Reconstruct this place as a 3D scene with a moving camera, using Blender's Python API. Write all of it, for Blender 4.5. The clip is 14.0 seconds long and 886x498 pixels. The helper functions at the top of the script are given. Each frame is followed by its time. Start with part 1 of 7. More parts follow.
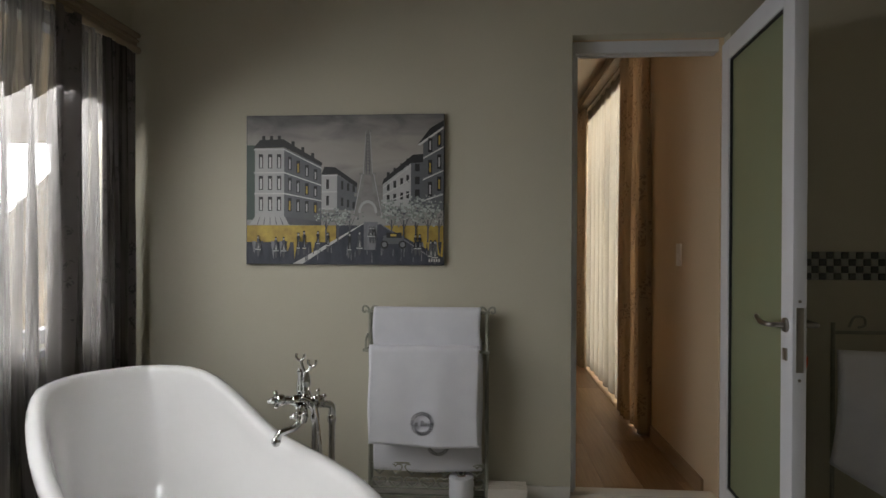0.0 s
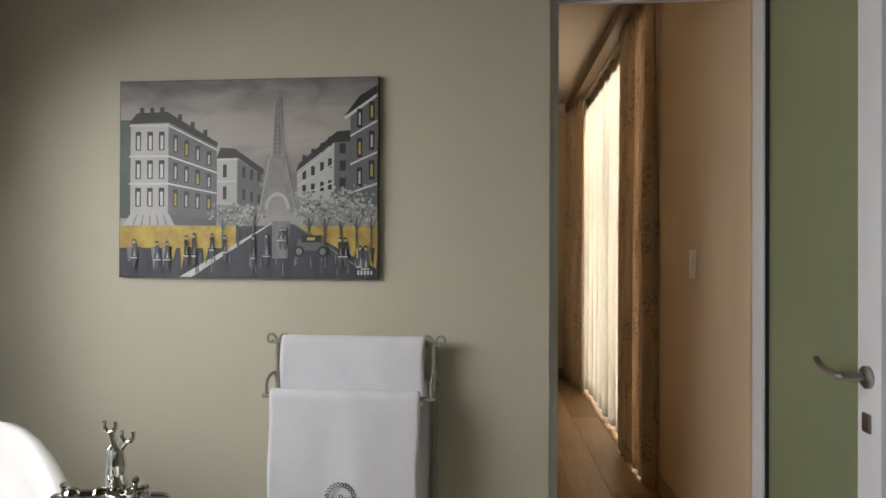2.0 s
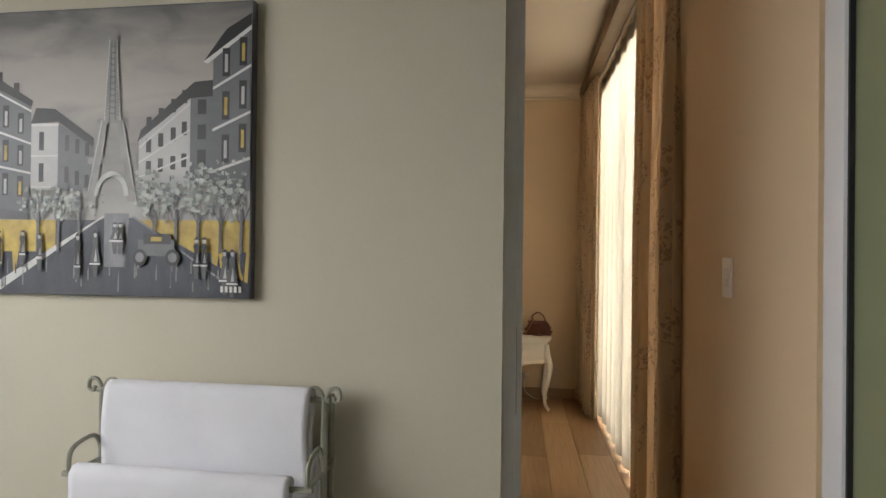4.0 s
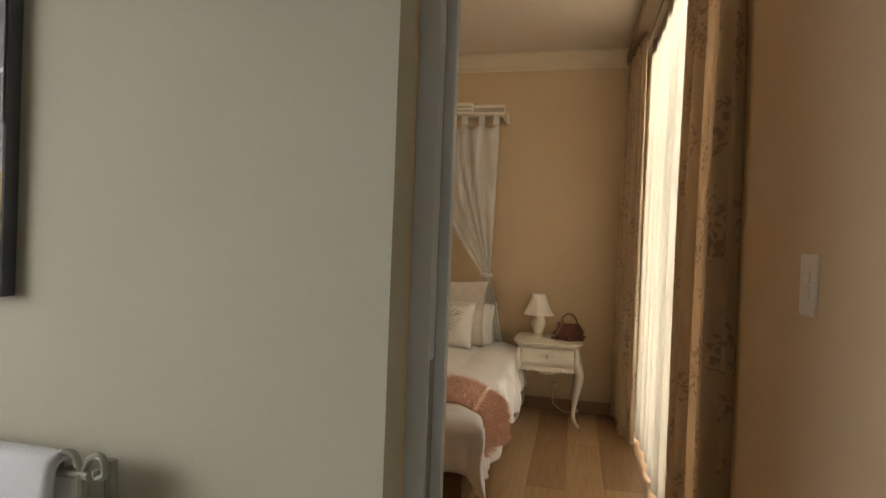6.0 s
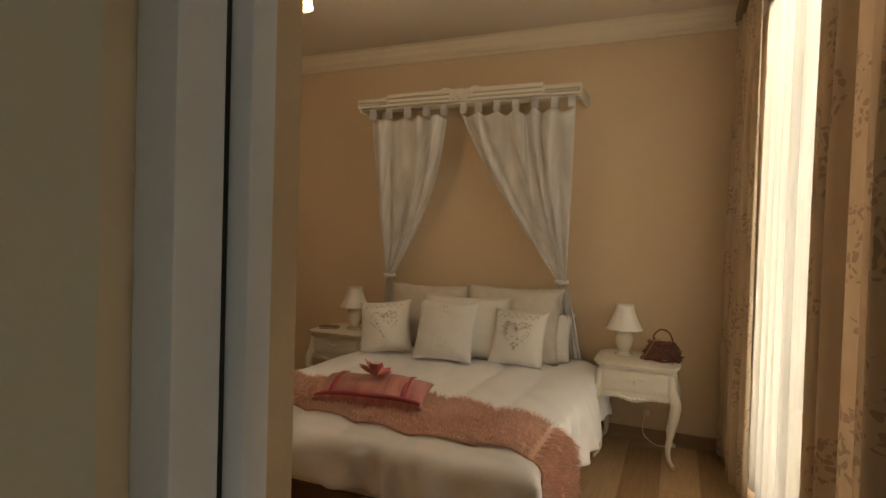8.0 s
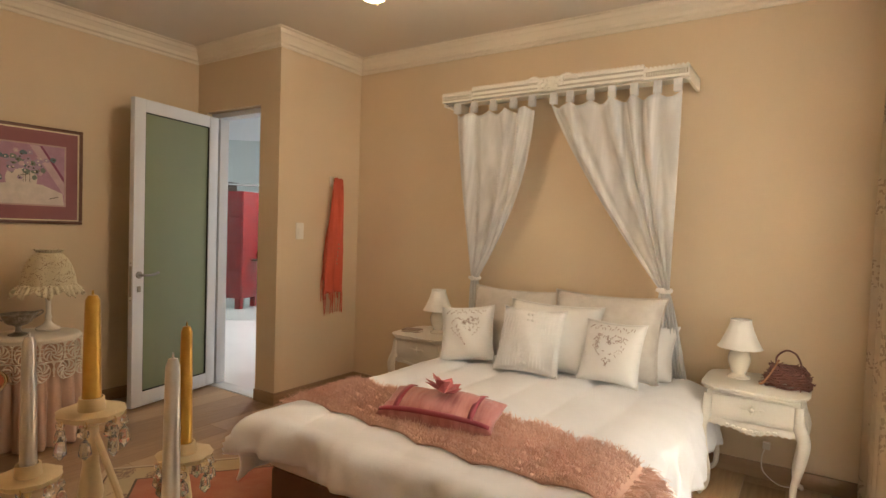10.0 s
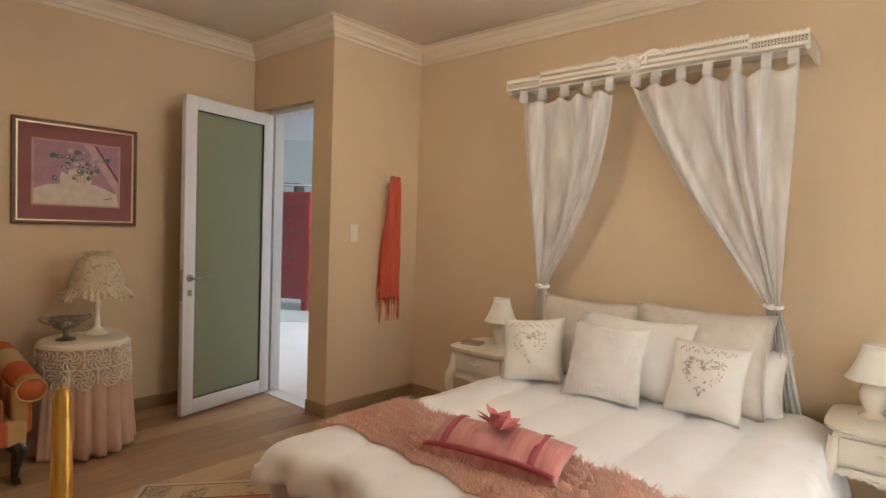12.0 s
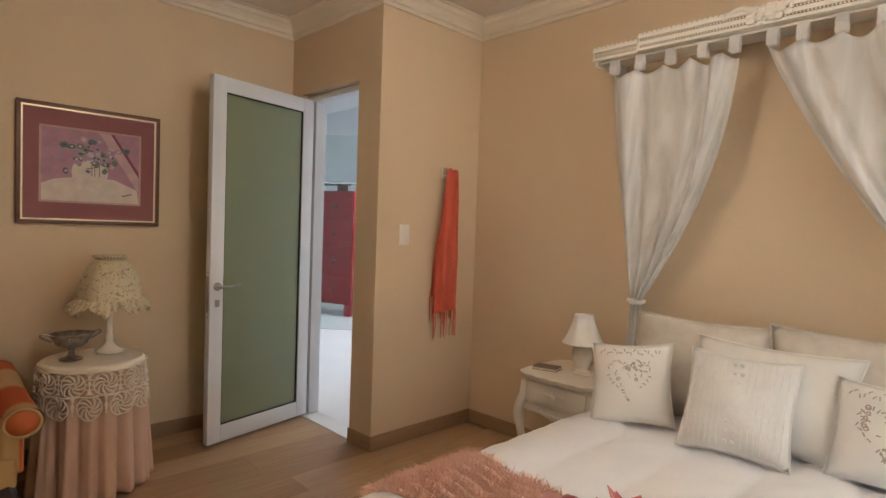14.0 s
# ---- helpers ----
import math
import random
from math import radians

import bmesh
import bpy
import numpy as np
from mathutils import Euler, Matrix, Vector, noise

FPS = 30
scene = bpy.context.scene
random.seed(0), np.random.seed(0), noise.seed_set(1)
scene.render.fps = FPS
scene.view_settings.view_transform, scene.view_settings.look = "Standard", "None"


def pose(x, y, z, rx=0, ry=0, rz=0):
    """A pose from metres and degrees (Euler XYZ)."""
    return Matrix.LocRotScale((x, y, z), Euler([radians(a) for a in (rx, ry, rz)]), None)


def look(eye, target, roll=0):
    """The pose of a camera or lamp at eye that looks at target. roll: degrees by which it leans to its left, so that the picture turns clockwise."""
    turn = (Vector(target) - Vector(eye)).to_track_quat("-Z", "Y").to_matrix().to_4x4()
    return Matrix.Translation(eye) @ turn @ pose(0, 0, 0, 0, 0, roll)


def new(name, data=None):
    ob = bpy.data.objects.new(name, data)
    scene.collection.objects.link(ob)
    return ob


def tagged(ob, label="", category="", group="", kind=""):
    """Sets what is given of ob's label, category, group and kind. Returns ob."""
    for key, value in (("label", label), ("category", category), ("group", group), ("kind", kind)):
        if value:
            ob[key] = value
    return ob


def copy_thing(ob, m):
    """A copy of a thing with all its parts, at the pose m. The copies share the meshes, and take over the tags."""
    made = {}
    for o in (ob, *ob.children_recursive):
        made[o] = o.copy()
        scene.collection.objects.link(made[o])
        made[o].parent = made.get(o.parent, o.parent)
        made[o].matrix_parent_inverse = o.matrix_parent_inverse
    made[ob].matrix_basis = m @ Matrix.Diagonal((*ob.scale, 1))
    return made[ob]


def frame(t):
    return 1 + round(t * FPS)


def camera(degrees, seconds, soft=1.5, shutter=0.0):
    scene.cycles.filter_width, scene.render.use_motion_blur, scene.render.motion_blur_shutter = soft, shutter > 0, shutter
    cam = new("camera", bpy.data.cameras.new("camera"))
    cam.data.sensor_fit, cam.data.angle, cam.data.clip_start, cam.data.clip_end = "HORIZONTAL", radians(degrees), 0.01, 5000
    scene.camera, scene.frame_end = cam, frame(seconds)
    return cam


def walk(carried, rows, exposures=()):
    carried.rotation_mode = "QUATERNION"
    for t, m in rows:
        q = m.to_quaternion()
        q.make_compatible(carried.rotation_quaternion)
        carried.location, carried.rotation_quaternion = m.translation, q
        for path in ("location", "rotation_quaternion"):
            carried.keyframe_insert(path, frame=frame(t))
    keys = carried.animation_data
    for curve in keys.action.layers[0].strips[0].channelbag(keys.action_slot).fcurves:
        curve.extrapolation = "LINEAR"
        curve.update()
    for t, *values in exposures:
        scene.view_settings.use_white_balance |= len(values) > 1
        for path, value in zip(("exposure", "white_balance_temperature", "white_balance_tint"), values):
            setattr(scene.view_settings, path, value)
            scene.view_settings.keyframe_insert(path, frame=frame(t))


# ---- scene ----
cam = camera(76.72, 14.0)
PATH = [
    (0, (0.273, 0.313, 1.185), (0.136, 2.308, 1.176), 0.24),
    (0.5, (0.320, 0.431, 1.169), (0.178, 2.426, 1.168), 0.28),
    (1, (0.371, 0.604, 1.183), (0.228, 2.599, 1.184), 0.27),
    (1.5, (0.413, 0.773, 1.185), (0.267, 2.768, 1.192), 0.29),
    (2, (0.470, 0.965, 1.193), (0.310, 2.958, 1.203), 0.24),
    (2.5, (0.539, 1.123, 1.203), (0.348, 3.114, 1.202), 0.66),
    (3, (0.597, 1.302, 1.198), (0.384, 3.291, 1.204), 0.75),
    (3.5, (0.647, 1.459, 1.214), (0.404, 3.445, 1.215), 1.12),
    (4, (0.701, 1.608, 1.211), (0.437, 3.590, 1.224), 0.68),
    (6.3, (0.896, 2.275, 1.200), (0.397, 4.212, 1.177), 1.77),
    (6.5, (0.902, 2.341, 1.201), (0.371, 4.270, 1.182), 1.37),
    (7, (0.924, 2.466, 1.202), (0.298, 4.365, 1.180), 1.35),
    (7.5, (0.926, 2.593, 1.211), (0.227, 4.467, 1.181), 1.45),
    (8, (0.935, 2.695, 1.225), (0.161, 4.539, 1.190), 1.66),
    (10.5, (0.957, 3.031, 1.278), (-0.214, 4.651, 1.209), 1.84),
    (11, (0.912, 3.112, 1.282), (-0.310, 4.694, 1.213), 1.89),
    (11.5, (0.852, 3.197, 1.288), (-0.416, 4.741, 1.216), 1.95),
    (12, (0.798, 3.293, 1.284), (-0.513, 4.802, 1.212), 1.93),
    (12.5, (0.737, 3.412, 1.287), (-0.622, 4.878, 1.215), 1.94),
    (13, (0.646, 3.503, 1.284), (-0.746, 4.937, 1.212), 1.92),
    (13.5, (0.499, 3.584, 1.282), (-0.914, 4.998, 1.208), 1.98),
    (14, (0.311, 3.641, 1.278), (-1.110, 5.047, 1.206), 2.02),
]
BATH_W, BED_W, SUN_W, SKY_GLOW, LAMP_W = 135.0, 185.0, 3.0, 0.7, 12.0
EXPOSURES = [(0.0, -1.3, 6550, 10), (0.6, -0.98, 6550, 10), (1.5, -0.58, 6650, 10), (4.0, -0.3, 6600, 10), (6.5, -0.42, 6950, 10), (8.2, -0.32, 6950, 10), (10.3, 0.92, 5900, 10), (12.0, 0.92, 5600, 10), (14.0, 0.85, 5450, 10)]
walk(cam, [(t, look(eye, target, roll)) for t, eye, target, roll in PATH],
     exposures=EXPOSURES)

# ---- light ----
world = bpy.data.worlds.new("world")
scene.world = world
world.use_nodes = True
sky = world.node_tree.nodes.new("ShaderNodeTexSky")
sky.sky_type, sky.sun_disc, sky.sun_elevation, sky.sun_rotation = "NISHITA", False, radians(34), radians(97)
world.node_tree.links.new(sky.outputs[0], world.node_tree.nodes["Background"].inputs[0])
world.node_tree.nodes["Background"].inputs[1].default_value = 0.1


def area_lamp(name, m, w, h, watts, colour, spread=180):
    data = bpy.data.lights.new(name, "AREA")
    data.shape, data.size, data.size_y, data.energy, data.color, data.spread = "RECTANGLE", w, h, watts, colour, radians(spread)
    ob = new(name, data)
    ob.matrix_world = m
    return ob


def point_lamp(name, place, watts, colour, size=0.05):
    data = bpy.data.lights.new(name, "POINT")
    data.energy, data.color, data.shadow_soft_size = watts, colour, size
    ob = new(name, data)
    ob.location = place
    return ob


sun_data = bpy.data.lights.new("sun", "SUN")
sun_data.energy, sun_data.angle, sun_data.color = SUN_W, radians(28), (1.0, 0.98, 0.95)
sun = new("sun", sun_data)
sun.matrix_world = look((6.5, -0.8, 4.5), (0, 0, 0))
# daylight in the two window openings
area_lamp("bath_daylight", look((-1.545, 1.66, 1.35), (-0.5, 1.85, 0.35)), 1.84, 1.15, BATH_W, (0.97, 0.985, 1.0), 160)
area_lamp("bedroom_daylight", look((1.60, 5.03, 1.3), (0, 5.0, 0.95)), 1.95, 2.3, BED_W, (1.0, 0.99, 0.97), 170)
# fill lamp added inside the closed hall, which has no window built
area_lamp("hall_fill", look((-4.6, 9.4, 2.5), (-5.6, 7.6, 0)), 2.5, 1.5, 85.0, (1.0, 0.95, 0.89))

# ---- materials ----
MATS = {}


def surf(name, c1, c2=None, rough=0.6, scale=8.0, fine=90.0, bump=0.1, metal=0.0, coat=0.0, sheen=0.0, stretch=(1, 1, 1), piece=0.0, island=0.0, bump_fine=None):
    """Principled surface with colour variation at two scales and fine relief."""
    if name in MATS:
        return MATS[name]
    m = bpy.data.materials.new(name)
    m.use_nodes = True
    nt = m.node_tree
    nodes, link = nt.nodes, nt.links.new
    bsdf = nodes["Principled BSDF"]
    c2 = c2 or tuple(c * 0.86 for c in c1)
    tc = nodes.new("ShaderNodeTexCoord")
    mp = nodes.new("ShaderNodeMapping")
    mp.inputs["Scale"].default_value = stretch
    link(tc.outputs["Object"], mp.inputs[0])
    big = nodes.new("ShaderNodeTexNoise")
    big.inputs["Scale"].default_value, big.inputs["Detail"].default_value = scale, 5
    small = nodes.new("ShaderNodeTexNoise")
    small.inputs["Scale"].default_value, small.inputs["Detail"].default_value = fine, 3
    link(mp.outputs[0], big.inputs["Vector"])
    link(mp.outputs[0], small.inputs["Vector"])
    ad = nodes.new("ShaderNodeMath")
    ad.operation = "MULTIPLY_ADD"
    link(small.outputs[0], ad.inputs[0])
    ad.inputs[1].default_value = 0.35
    link(big.outputs[0], ad.inputs[2])
    last = ad.outputs[0]
    for on, node, out in ((piece, "ShaderNodeObjectInfo", "Random"), (island, "ShaderNodeNewGeometry", "Random Per Island")):
        if on:
            rnd = nodes.new(node)
            mul = nodes.new("ShaderNodeMath")
            mul.operation = "MULTIPLY_ADD"
            link(rnd.outputs[out], mul.inputs[0])
            mul.inputs[1].default_value = on
            link(last, mul.inputs[2])
            last = mul.outputs[0]
    ramp = nodes.new("ShaderNodeMapRange")
    ramp.inputs["From Min"].default_value, ramp.inputs["From Max"].default_value = 0.42, 0.92 + piece + island
    link(last, ramp.inputs["Value"])
    mix = nodes.new("ShaderNodeMix")
    mix.data_type = "RGBA"
    mix.inputs["A"].default_value, mix.inputs["B"].default_value = (*c1, 1), (*c2, 1)
    link(ramp.outputs[0], mix.inputs["Factor"])
    link(mix.outputs["Result"], bsdf.inputs["Base Color"])
    bsdf.inputs["Roughness"].default_value, bsdf.inputs["Metallic"].default_value = rough, metal
    bsdf.inputs["Coat Weight"].default_value, bsdf.inputs["Sheen Weight"].default_value = coat, sheen
    if bump:
        bp = nodes.new("ShaderNodeBump")
        bp.inputs["Strength"].default_value, bp.inputs["Distance"].default_value = bump, 0.002
        link(small.outputs[0], bp.inputs["Height"])
        link(bp.outputs[0], bsdf.inputs["Normal"])
    MATS[name] = m
    return m


def sheer_mat(name, colour, clear, dense=1.0, vary=0.0, freq=6.0):
    """Thin woven cloth: part open weave, part light passed on, part light thrown back."""
    m = bpy.data.materials.new(name)
    m.use_nodes = True
    nt = m.node_tree
    nodes, link = nt.nodes, nt.links.new
    nodes.remove(nodes["Principled BSDF"])
    out = nodes["Material Output"]
    tc = nodes.new("ShaderNodeTexCoord")
    ns = nodes.new("ShaderNodeTexNoise")
    ns.inputs["Scale"].default_value, ns.inputs["Detail"].default_value = freq, 4
    mp = nodes.new("ShaderNodeMapping")
    mp.inputs["Scale"].default_value = (2, 6, 0.12)
    link(tc.outputs["Object"], mp.inputs[0])
    link(mp.outputs[0], ns.inputs["Vector"])
    rm = nodes.new("ShaderNodeMix")
    rm.data_type = "RGBA"
    rm.inputs["A"].default_value, rm.inputs["B"].default_value = (*colour, 1), (*(c * 0.82 for c in colour), 1)
    link(ns.outputs[0], rm.inputs["Factor"])
    dif, tra, cle = (nodes.new("ShaderNodeBsdf" + k) for k in ("Diffuse", "Translucent", "Transparent"))
    link(rm.outputs["Result"], dif.inputs[0])
    link(rm.outputs["Result"], tra.inputs[0])
    a, b = nodes.new("ShaderNodeMixShader"), nodes.new("ShaderNodeMixShader")
    a.inputs[0].default_value, b.inputs[0].default_value = 0.5 * dense, clear
    link(dif.outputs[0], a.inputs[1])
    link(tra.outputs[0], a.inputs[2])
    link(a.outputs[0], b.inputs[1])
    link(cle.outputs[0], b.inputs[2])
    if vary:
        mr = nodes.new("ShaderNodeMapRange")
        mr.inputs["From Min"].default_value, mr.inputs["From Max"].default_value = 0.35, 0.65
        mr.inputs["To Min"].default_value, mr.inputs["To Max"].default_value = max(0.0, clear - vary), min(1.0, clear + vary)
        link(ns.outputs[0], mr.inputs["Value"])
        link(mr.outputs[0], b.inputs[0])
    link(b.outputs[0], out.inputs[0])
    return m


def motif_mat(name, base, motif, scale, amount, translucent=0.25, rough=0.8, second=None, strength=0.85, vein_w=0.13, stems=0.007, solid=False):
    """Printed cloth: clustered flowers and thin stems over a plain ground, laid out along the cloth."""
    m = bpy.data.materials.new(name)
    m.use_nodes = True
    nt = m.node_tree
    nodes, link = nt.nodes, nt.links.new
    bsdf, out = nodes["Principled BSDF"], nodes["Material Output"]
    uv = nodes.new("ShaderNodeUVMap")
    warp = nodes.new("ShaderNodeTexNoise")
    warp.inputs["Scale"].default_value, warp.inputs["Detail"].default_value = scale * 2.2, 3
    link(uv.outputs[0], warp.inputs["Vector"])
    addv = nodes.new("ShaderNodeMix")
    addv.data_type = "RGBA"
    addv.blend_type = "ADD"
    addv.inputs["Factor"].default_value = 0.12
    link(uv.outputs[0], addv.inputs["A"])
    link(warp.outputs["Color"], addv.inputs["B"])
    vor = nodes.new("ShaderNodeTexVoronoi")
    vor.inputs["Scale"].default_value = scale
    link(addv.outputs["Result"], vor.inputs["Vector"])
    petal = nodes.new("ShaderNodeTexVoronoi")
    petal.feature = "F1" if solid else "DISTANCE_TO_EDGE"
    petal.inputs["Scale"].default_value = scale * (10 if solid else 6)
    link(addv.outputs["Result"], petal.inputs["Vector"])
    near = nodes.new("ShaderNodeMath")
    near.operation = "LESS_THAN"
    near.inputs[1].default_value = amount
    link(vor.outputs["Distance"], near.inputs[0])
    vein = nodes.new("ShaderNodeMath")
    vein.operation = "LESS_THAN"
    vein.inputs[1].default_value = vein_w
    link(petal.outputs["Distance"], vein.inputs[0])
    flower = nodes.new("ShaderNodeMath")
    flower.operation = "MULTIPLY"
    link(near.outputs[0], flower.inputs[0])
    link(vein.outputs[0], flower.inputs[1])
    stem_n = nodes.new("ShaderNodeTexNoise")
    stem_n.inputs["Scale"].default_value, stem_n.inputs["Detail"].default_value = scale * 1.1, 1.5
    link(addv.outputs["Result"], stem_n.inputs["Vector"])
    stem = nodes.new("ShaderNodeMath")
    stem.operation = "COMPARE"
    stem.inputs[1].default_value, stem.inputs[2].default_value = 0.5, stems
    link(stem_n.outputs[0], stem.inputs[0])
    far = nodes.new("ShaderNodeMath")
    far.operation = "LESS_THAN"
    far.inputs[1].default_value = amount * (1.25 if solid else 1.7)
    link(vor.outputs["Distance"], far.inputs[0])
    stem2 = nodes.new("ShaderNodeMath")
    stem2.operation = "MULTIPLY"
    link(stem.outputs[0], stem2.inputs[0])
    link(far.outputs[0], stem2.inputs[1])
    both = nodes.new("ShaderNodeMath")
    both.operation = "MAXIMUM"
    link(flower.outputs[0], both.inputs[0])
    link(stem2.outputs[0], both.inputs[1])
    tone = nodes.new("ShaderNodeMix")
    tone.data_type = "RGBA"
    tone.inputs["A"].default_value, tone.inputs["B"].default_value = (*motif, 1), (*(second or motif), 1)
    link(warp.outputs[0], tone.inputs["Factor"])
    ground = nodes.new("ShaderNodeMix")
    ground.data_type = "RGBA"
    ground.inputs["A"].default_value, ground.inputs["B"].default_value = (*base, 1), (*(c * 0.85 for c in base), 1)
    link(warp.outputs[0], ground.inputs["Factor"])
    mix = nodes.new("ShaderNodeMix")
    mix.data_type = "RGBA"
    soft = nodes.new("ShaderNodeMath")
    soft.operation = "MULTIPLY"
    soft.inputs[1].default_value = strength
    link(both.outputs[0], soft.inputs[0])
    link(soft.outputs[0], mix.inputs["Factor"])
    link(ground.outputs["Result"], mix.inputs["A"])
    link(tone.outputs["Result"], mix.inputs["B"])
    link(mix.outputs["Result"], bsdf.inputs["Base Color"])
    bsdf.inputs["Roughness"].default_value = rough
    weave = nodes.new("ShaderNodeTexNoise")
    weave.inputs["Scale"].default_value = 500
    link(uv.outputs[0], weave.inputs["Vector"])
    bp = nodes.new("ShaderNodeBump")
    bp.inputs["Strength"].default_value, bp.inputs["Distance"].default_value = 0.15, 0.001
    link(weave.outputs[0], bp.inputs["Height"])
    link(bp.outputs[0], bsdf.inputs["Normal"])
    if translucent:
        tra = nodes.new("ShaderNodeBsdfTranslucent")
        link(mix.outputs["Result"], tra.inputs[0])
        ms = nodes.new("ShaderNodeMixShader")
        ms.inputs[0].default_value = translucent
        link(bsdf.outputs[0], ms.inputs[1])
        link(tra.outputs[0], ms.inputs[2])
        link(ms.outputs[0], out.inputs[0])
    return m


def stripe_mat(name, colours, width, vertical=0, rough=0.75, blend=0.12):
    """Woven stripes across the cloth's own length."""
    m = bpy.data.materials.new(name)
    m.use_nodes = True
    nt = m.node_tree
    nodes, link = nt.nodes, nt.links.new
    bsdf = nodes["Principled BSDF"]
    uv = nodes.new("ShaderNodeUVMap")
    sep = nodes.new("ShaderNodeSeparateXYZ")
    link(uv.outputs[0], sep.inputs[0])
    fr = nodes.new("ShaderNodeMath")
    fr.operation = "WRAP"
    fr.inputs[1].default_value, fr.inputs[2].default_value = width, 0.0
    link(sep.outputs[vertical], fr.inputs[0])
    dv = nodes.new("ShaderNodeMath")
    dv.operation = "DIVIDE"
    dv.inputs[1].default_value = width
    link(fr.outputs[0], dv.inputs[0])
    ramp = nodes.new("ShaderNodeValToRGB")
    ramp.color_ramp.interpolation = "LINEAR"
    n = len(colours)
    el = ramp.color_ramp.elements
    el[0].position, el[0].color = 0.0, (*colours[0], 1)
    el[1].position, el[1].color = 1.0, (*colours[0], 1)
    for i in range(1, n):
        e = el.new(i / n - 0.02)
        e.color = (*colours[i - 1], 1)
        e = el.new(i / n + 0.02)
        e.color = (*colours[i], 1)
    e = el.new(0.98)
    e.color = (*colours[-1], 1)
    link(dv.outputs[0], ramp.inputs[0])
    ns = nodes.new("ShaderNodeTexNoise")
    ns.inputs["Scale"].default_value = 300
    link(uv.outputs[0], ns.inputs["Vector"])
    mx = nodes.new("ShaderNodeMix")
    mx.data_type, mx.blend_type = "RGBA", "MULTIPLY"
    mx.inputs["Factor"].default_value = 0.35
    link(ramp.outputs[0], mx.inputs["A"])
    link(ns.outputs["Color"], mx.inputs["B"])
    link(mx.outputs["Result"], bsdf.inputs["Base Color"])
    bsdf.inputs["Roughness"].default_value = rough
    bp = nodes.new("ShaderNodeBump")
    bp.inputs["Strength"].default_value, bp.inputs["Distance"].default_value = 0.2, 0.001
    link(ns.outputs[0], bp.inputs["Height"])
    link(bp.outputs[0], bsdf.inputs["Normal"])
    return m


def glow_mat(name, colour, strength):
    m = bpy.data.materials.new(name)
    m.use_nodes = True
    b = m.node_tree.nodes["Principled BSDF"]
    b.inputs["Base Color"].default_value = (*colour, 1)
    b.inputs["Emission Color"].default_value, b.inputs["Emission Strength"].default_value = (*colour, 1), strength
    return m


def glass_mat(name, colour, rough, thin=0.85):
    """A thin pane: mostly clear with a reflecting surface, or frosted when rough."""
    m = bpy.data.materials.new(name)
    m.use_nodes = True
    b = m.node_tree.nodes["Principled BSDF"]
    b.inputs["Base Color"].default_value = (*colour, 1)
    b.inputs["Roughness"].default_value, b.inputs["Transmission Weight"].default_value, b.inputs["IOR"].default_value = rough, thin, 1.45
    return m


def frosted_mat(name, colour):
    """Sand-blasted glass: light scatters through it, with a smooth reflecting face."""
    m = bpy.data.materials.new(name)
    m.use_nodes = True
    nt = m.node_tree
    b = nt.nodes["Principled BSDF"]
    b.inputs["Base Color"].default_value = (*colour, 1)
    b.inputs["Roughness"].default_value, b.inputs["Coat Weight"].default_value, b.inputs["Coat Roughness"].default_value = 0.5, 0.6, 0.06
    tra = nt.nodes.new("ShaderNodeBsdfTranslucent")
    tra.inputs[0].default_value = (*colour, 1)
    ms = nt.nodes.new("ShaderNodeMixShader")
    ms.inputs[0].default_value = 0.3
    nt.links.new(b.outputs[0], ms.inputs[1])
    nt.links.new(tra.outputs[0], ms.inputs[2])
    nt.links.new(ms.outputs[0], nt.nodes["Material Output"].inputs[0])
    return m


M_BATHWALL = surf("bath_wall_paint", (0.60, 0.565, 0.455), (0.55, 0.515, 0.41), 0.75, 1.5, 160, 0.12)
M_BEDWALL = surf("bedroom_wall_paint", (0.69, 0.54, 0.365), (0.645, 0.50, 0.333), 0.75, 1.5, 160, 0.12)
M_CEIL = surf("ceiling_paint", (0.68, 0.6, 0.5), (0.64, 0.56, 0.465), 0.85, 1.2, 140, 0.08)
M_CORNICE = surf("cornice_paint", (0.78, 0.69, 0.56), (0.73, 0.64, 0.51), 0.6, 3, 120, 0.06)
# dark brown chosen for the unseen bath ceiling, to keep the upper walls dim
M_BATHCEIL = surf("dark_bath_ceiling", (0.26, 0.17, 0.095), (0.2, 0.13, 0.07), 0.6, 4, 60, 0.15, stretch=(1, 14, 1))
M_BATHFLOOR = surf("bath_floor_tile", (0.70, 0.67, 0.62), (0.64, 0.61, 0.56), 0.3, 4, 60, 0.05)
M_PLANK = surf("laminate_plank", (0.22, 0.12, 0.055), (0.56, 0.37, 0.20), 0.36, 3, 34, 0.12, stretch=(22, 1.0, 1), piece=0.8)
M_SKIRT = surf("skirting_wood", (0.36, 0.24, 0.14), (0.29, 0.185, 0.1), 0.45, 4, 60, 0.08, stretch=(1, 1, 12))
M_ALU = surf("powder_coated_aluminium", (0.74, 0.75, 0.79), (0.69, 0.7, 0.74), 0.42, 3, 200, 0.04)
M_GASKET = surf("black_gasket", (0.02, 0.02, 0.02), None, 0.6)
M_FROST = frosted_mat("green_frosted_glass", (0.31, 0.35, 0.215))
M_STEEL = surf("brushed_steel", (0.42, 0.4, 0.37), (0.34, 0.32, 0.3), 0.32, 20, 300, 0.05, metal=1.0)
M_CHROME = surf("chrome", (0.6, 0.6, 0.58), (0.55, 0.55, 0.53), 0.08, 10, 80, 0.0, metal=1.0)
M_ENAMEL = surf("white_enamel", (0.82, 0.81, 0.8), (0.79, 0.78, 0.77), 0.12, 3, 40, 0.0, coat=0.6)
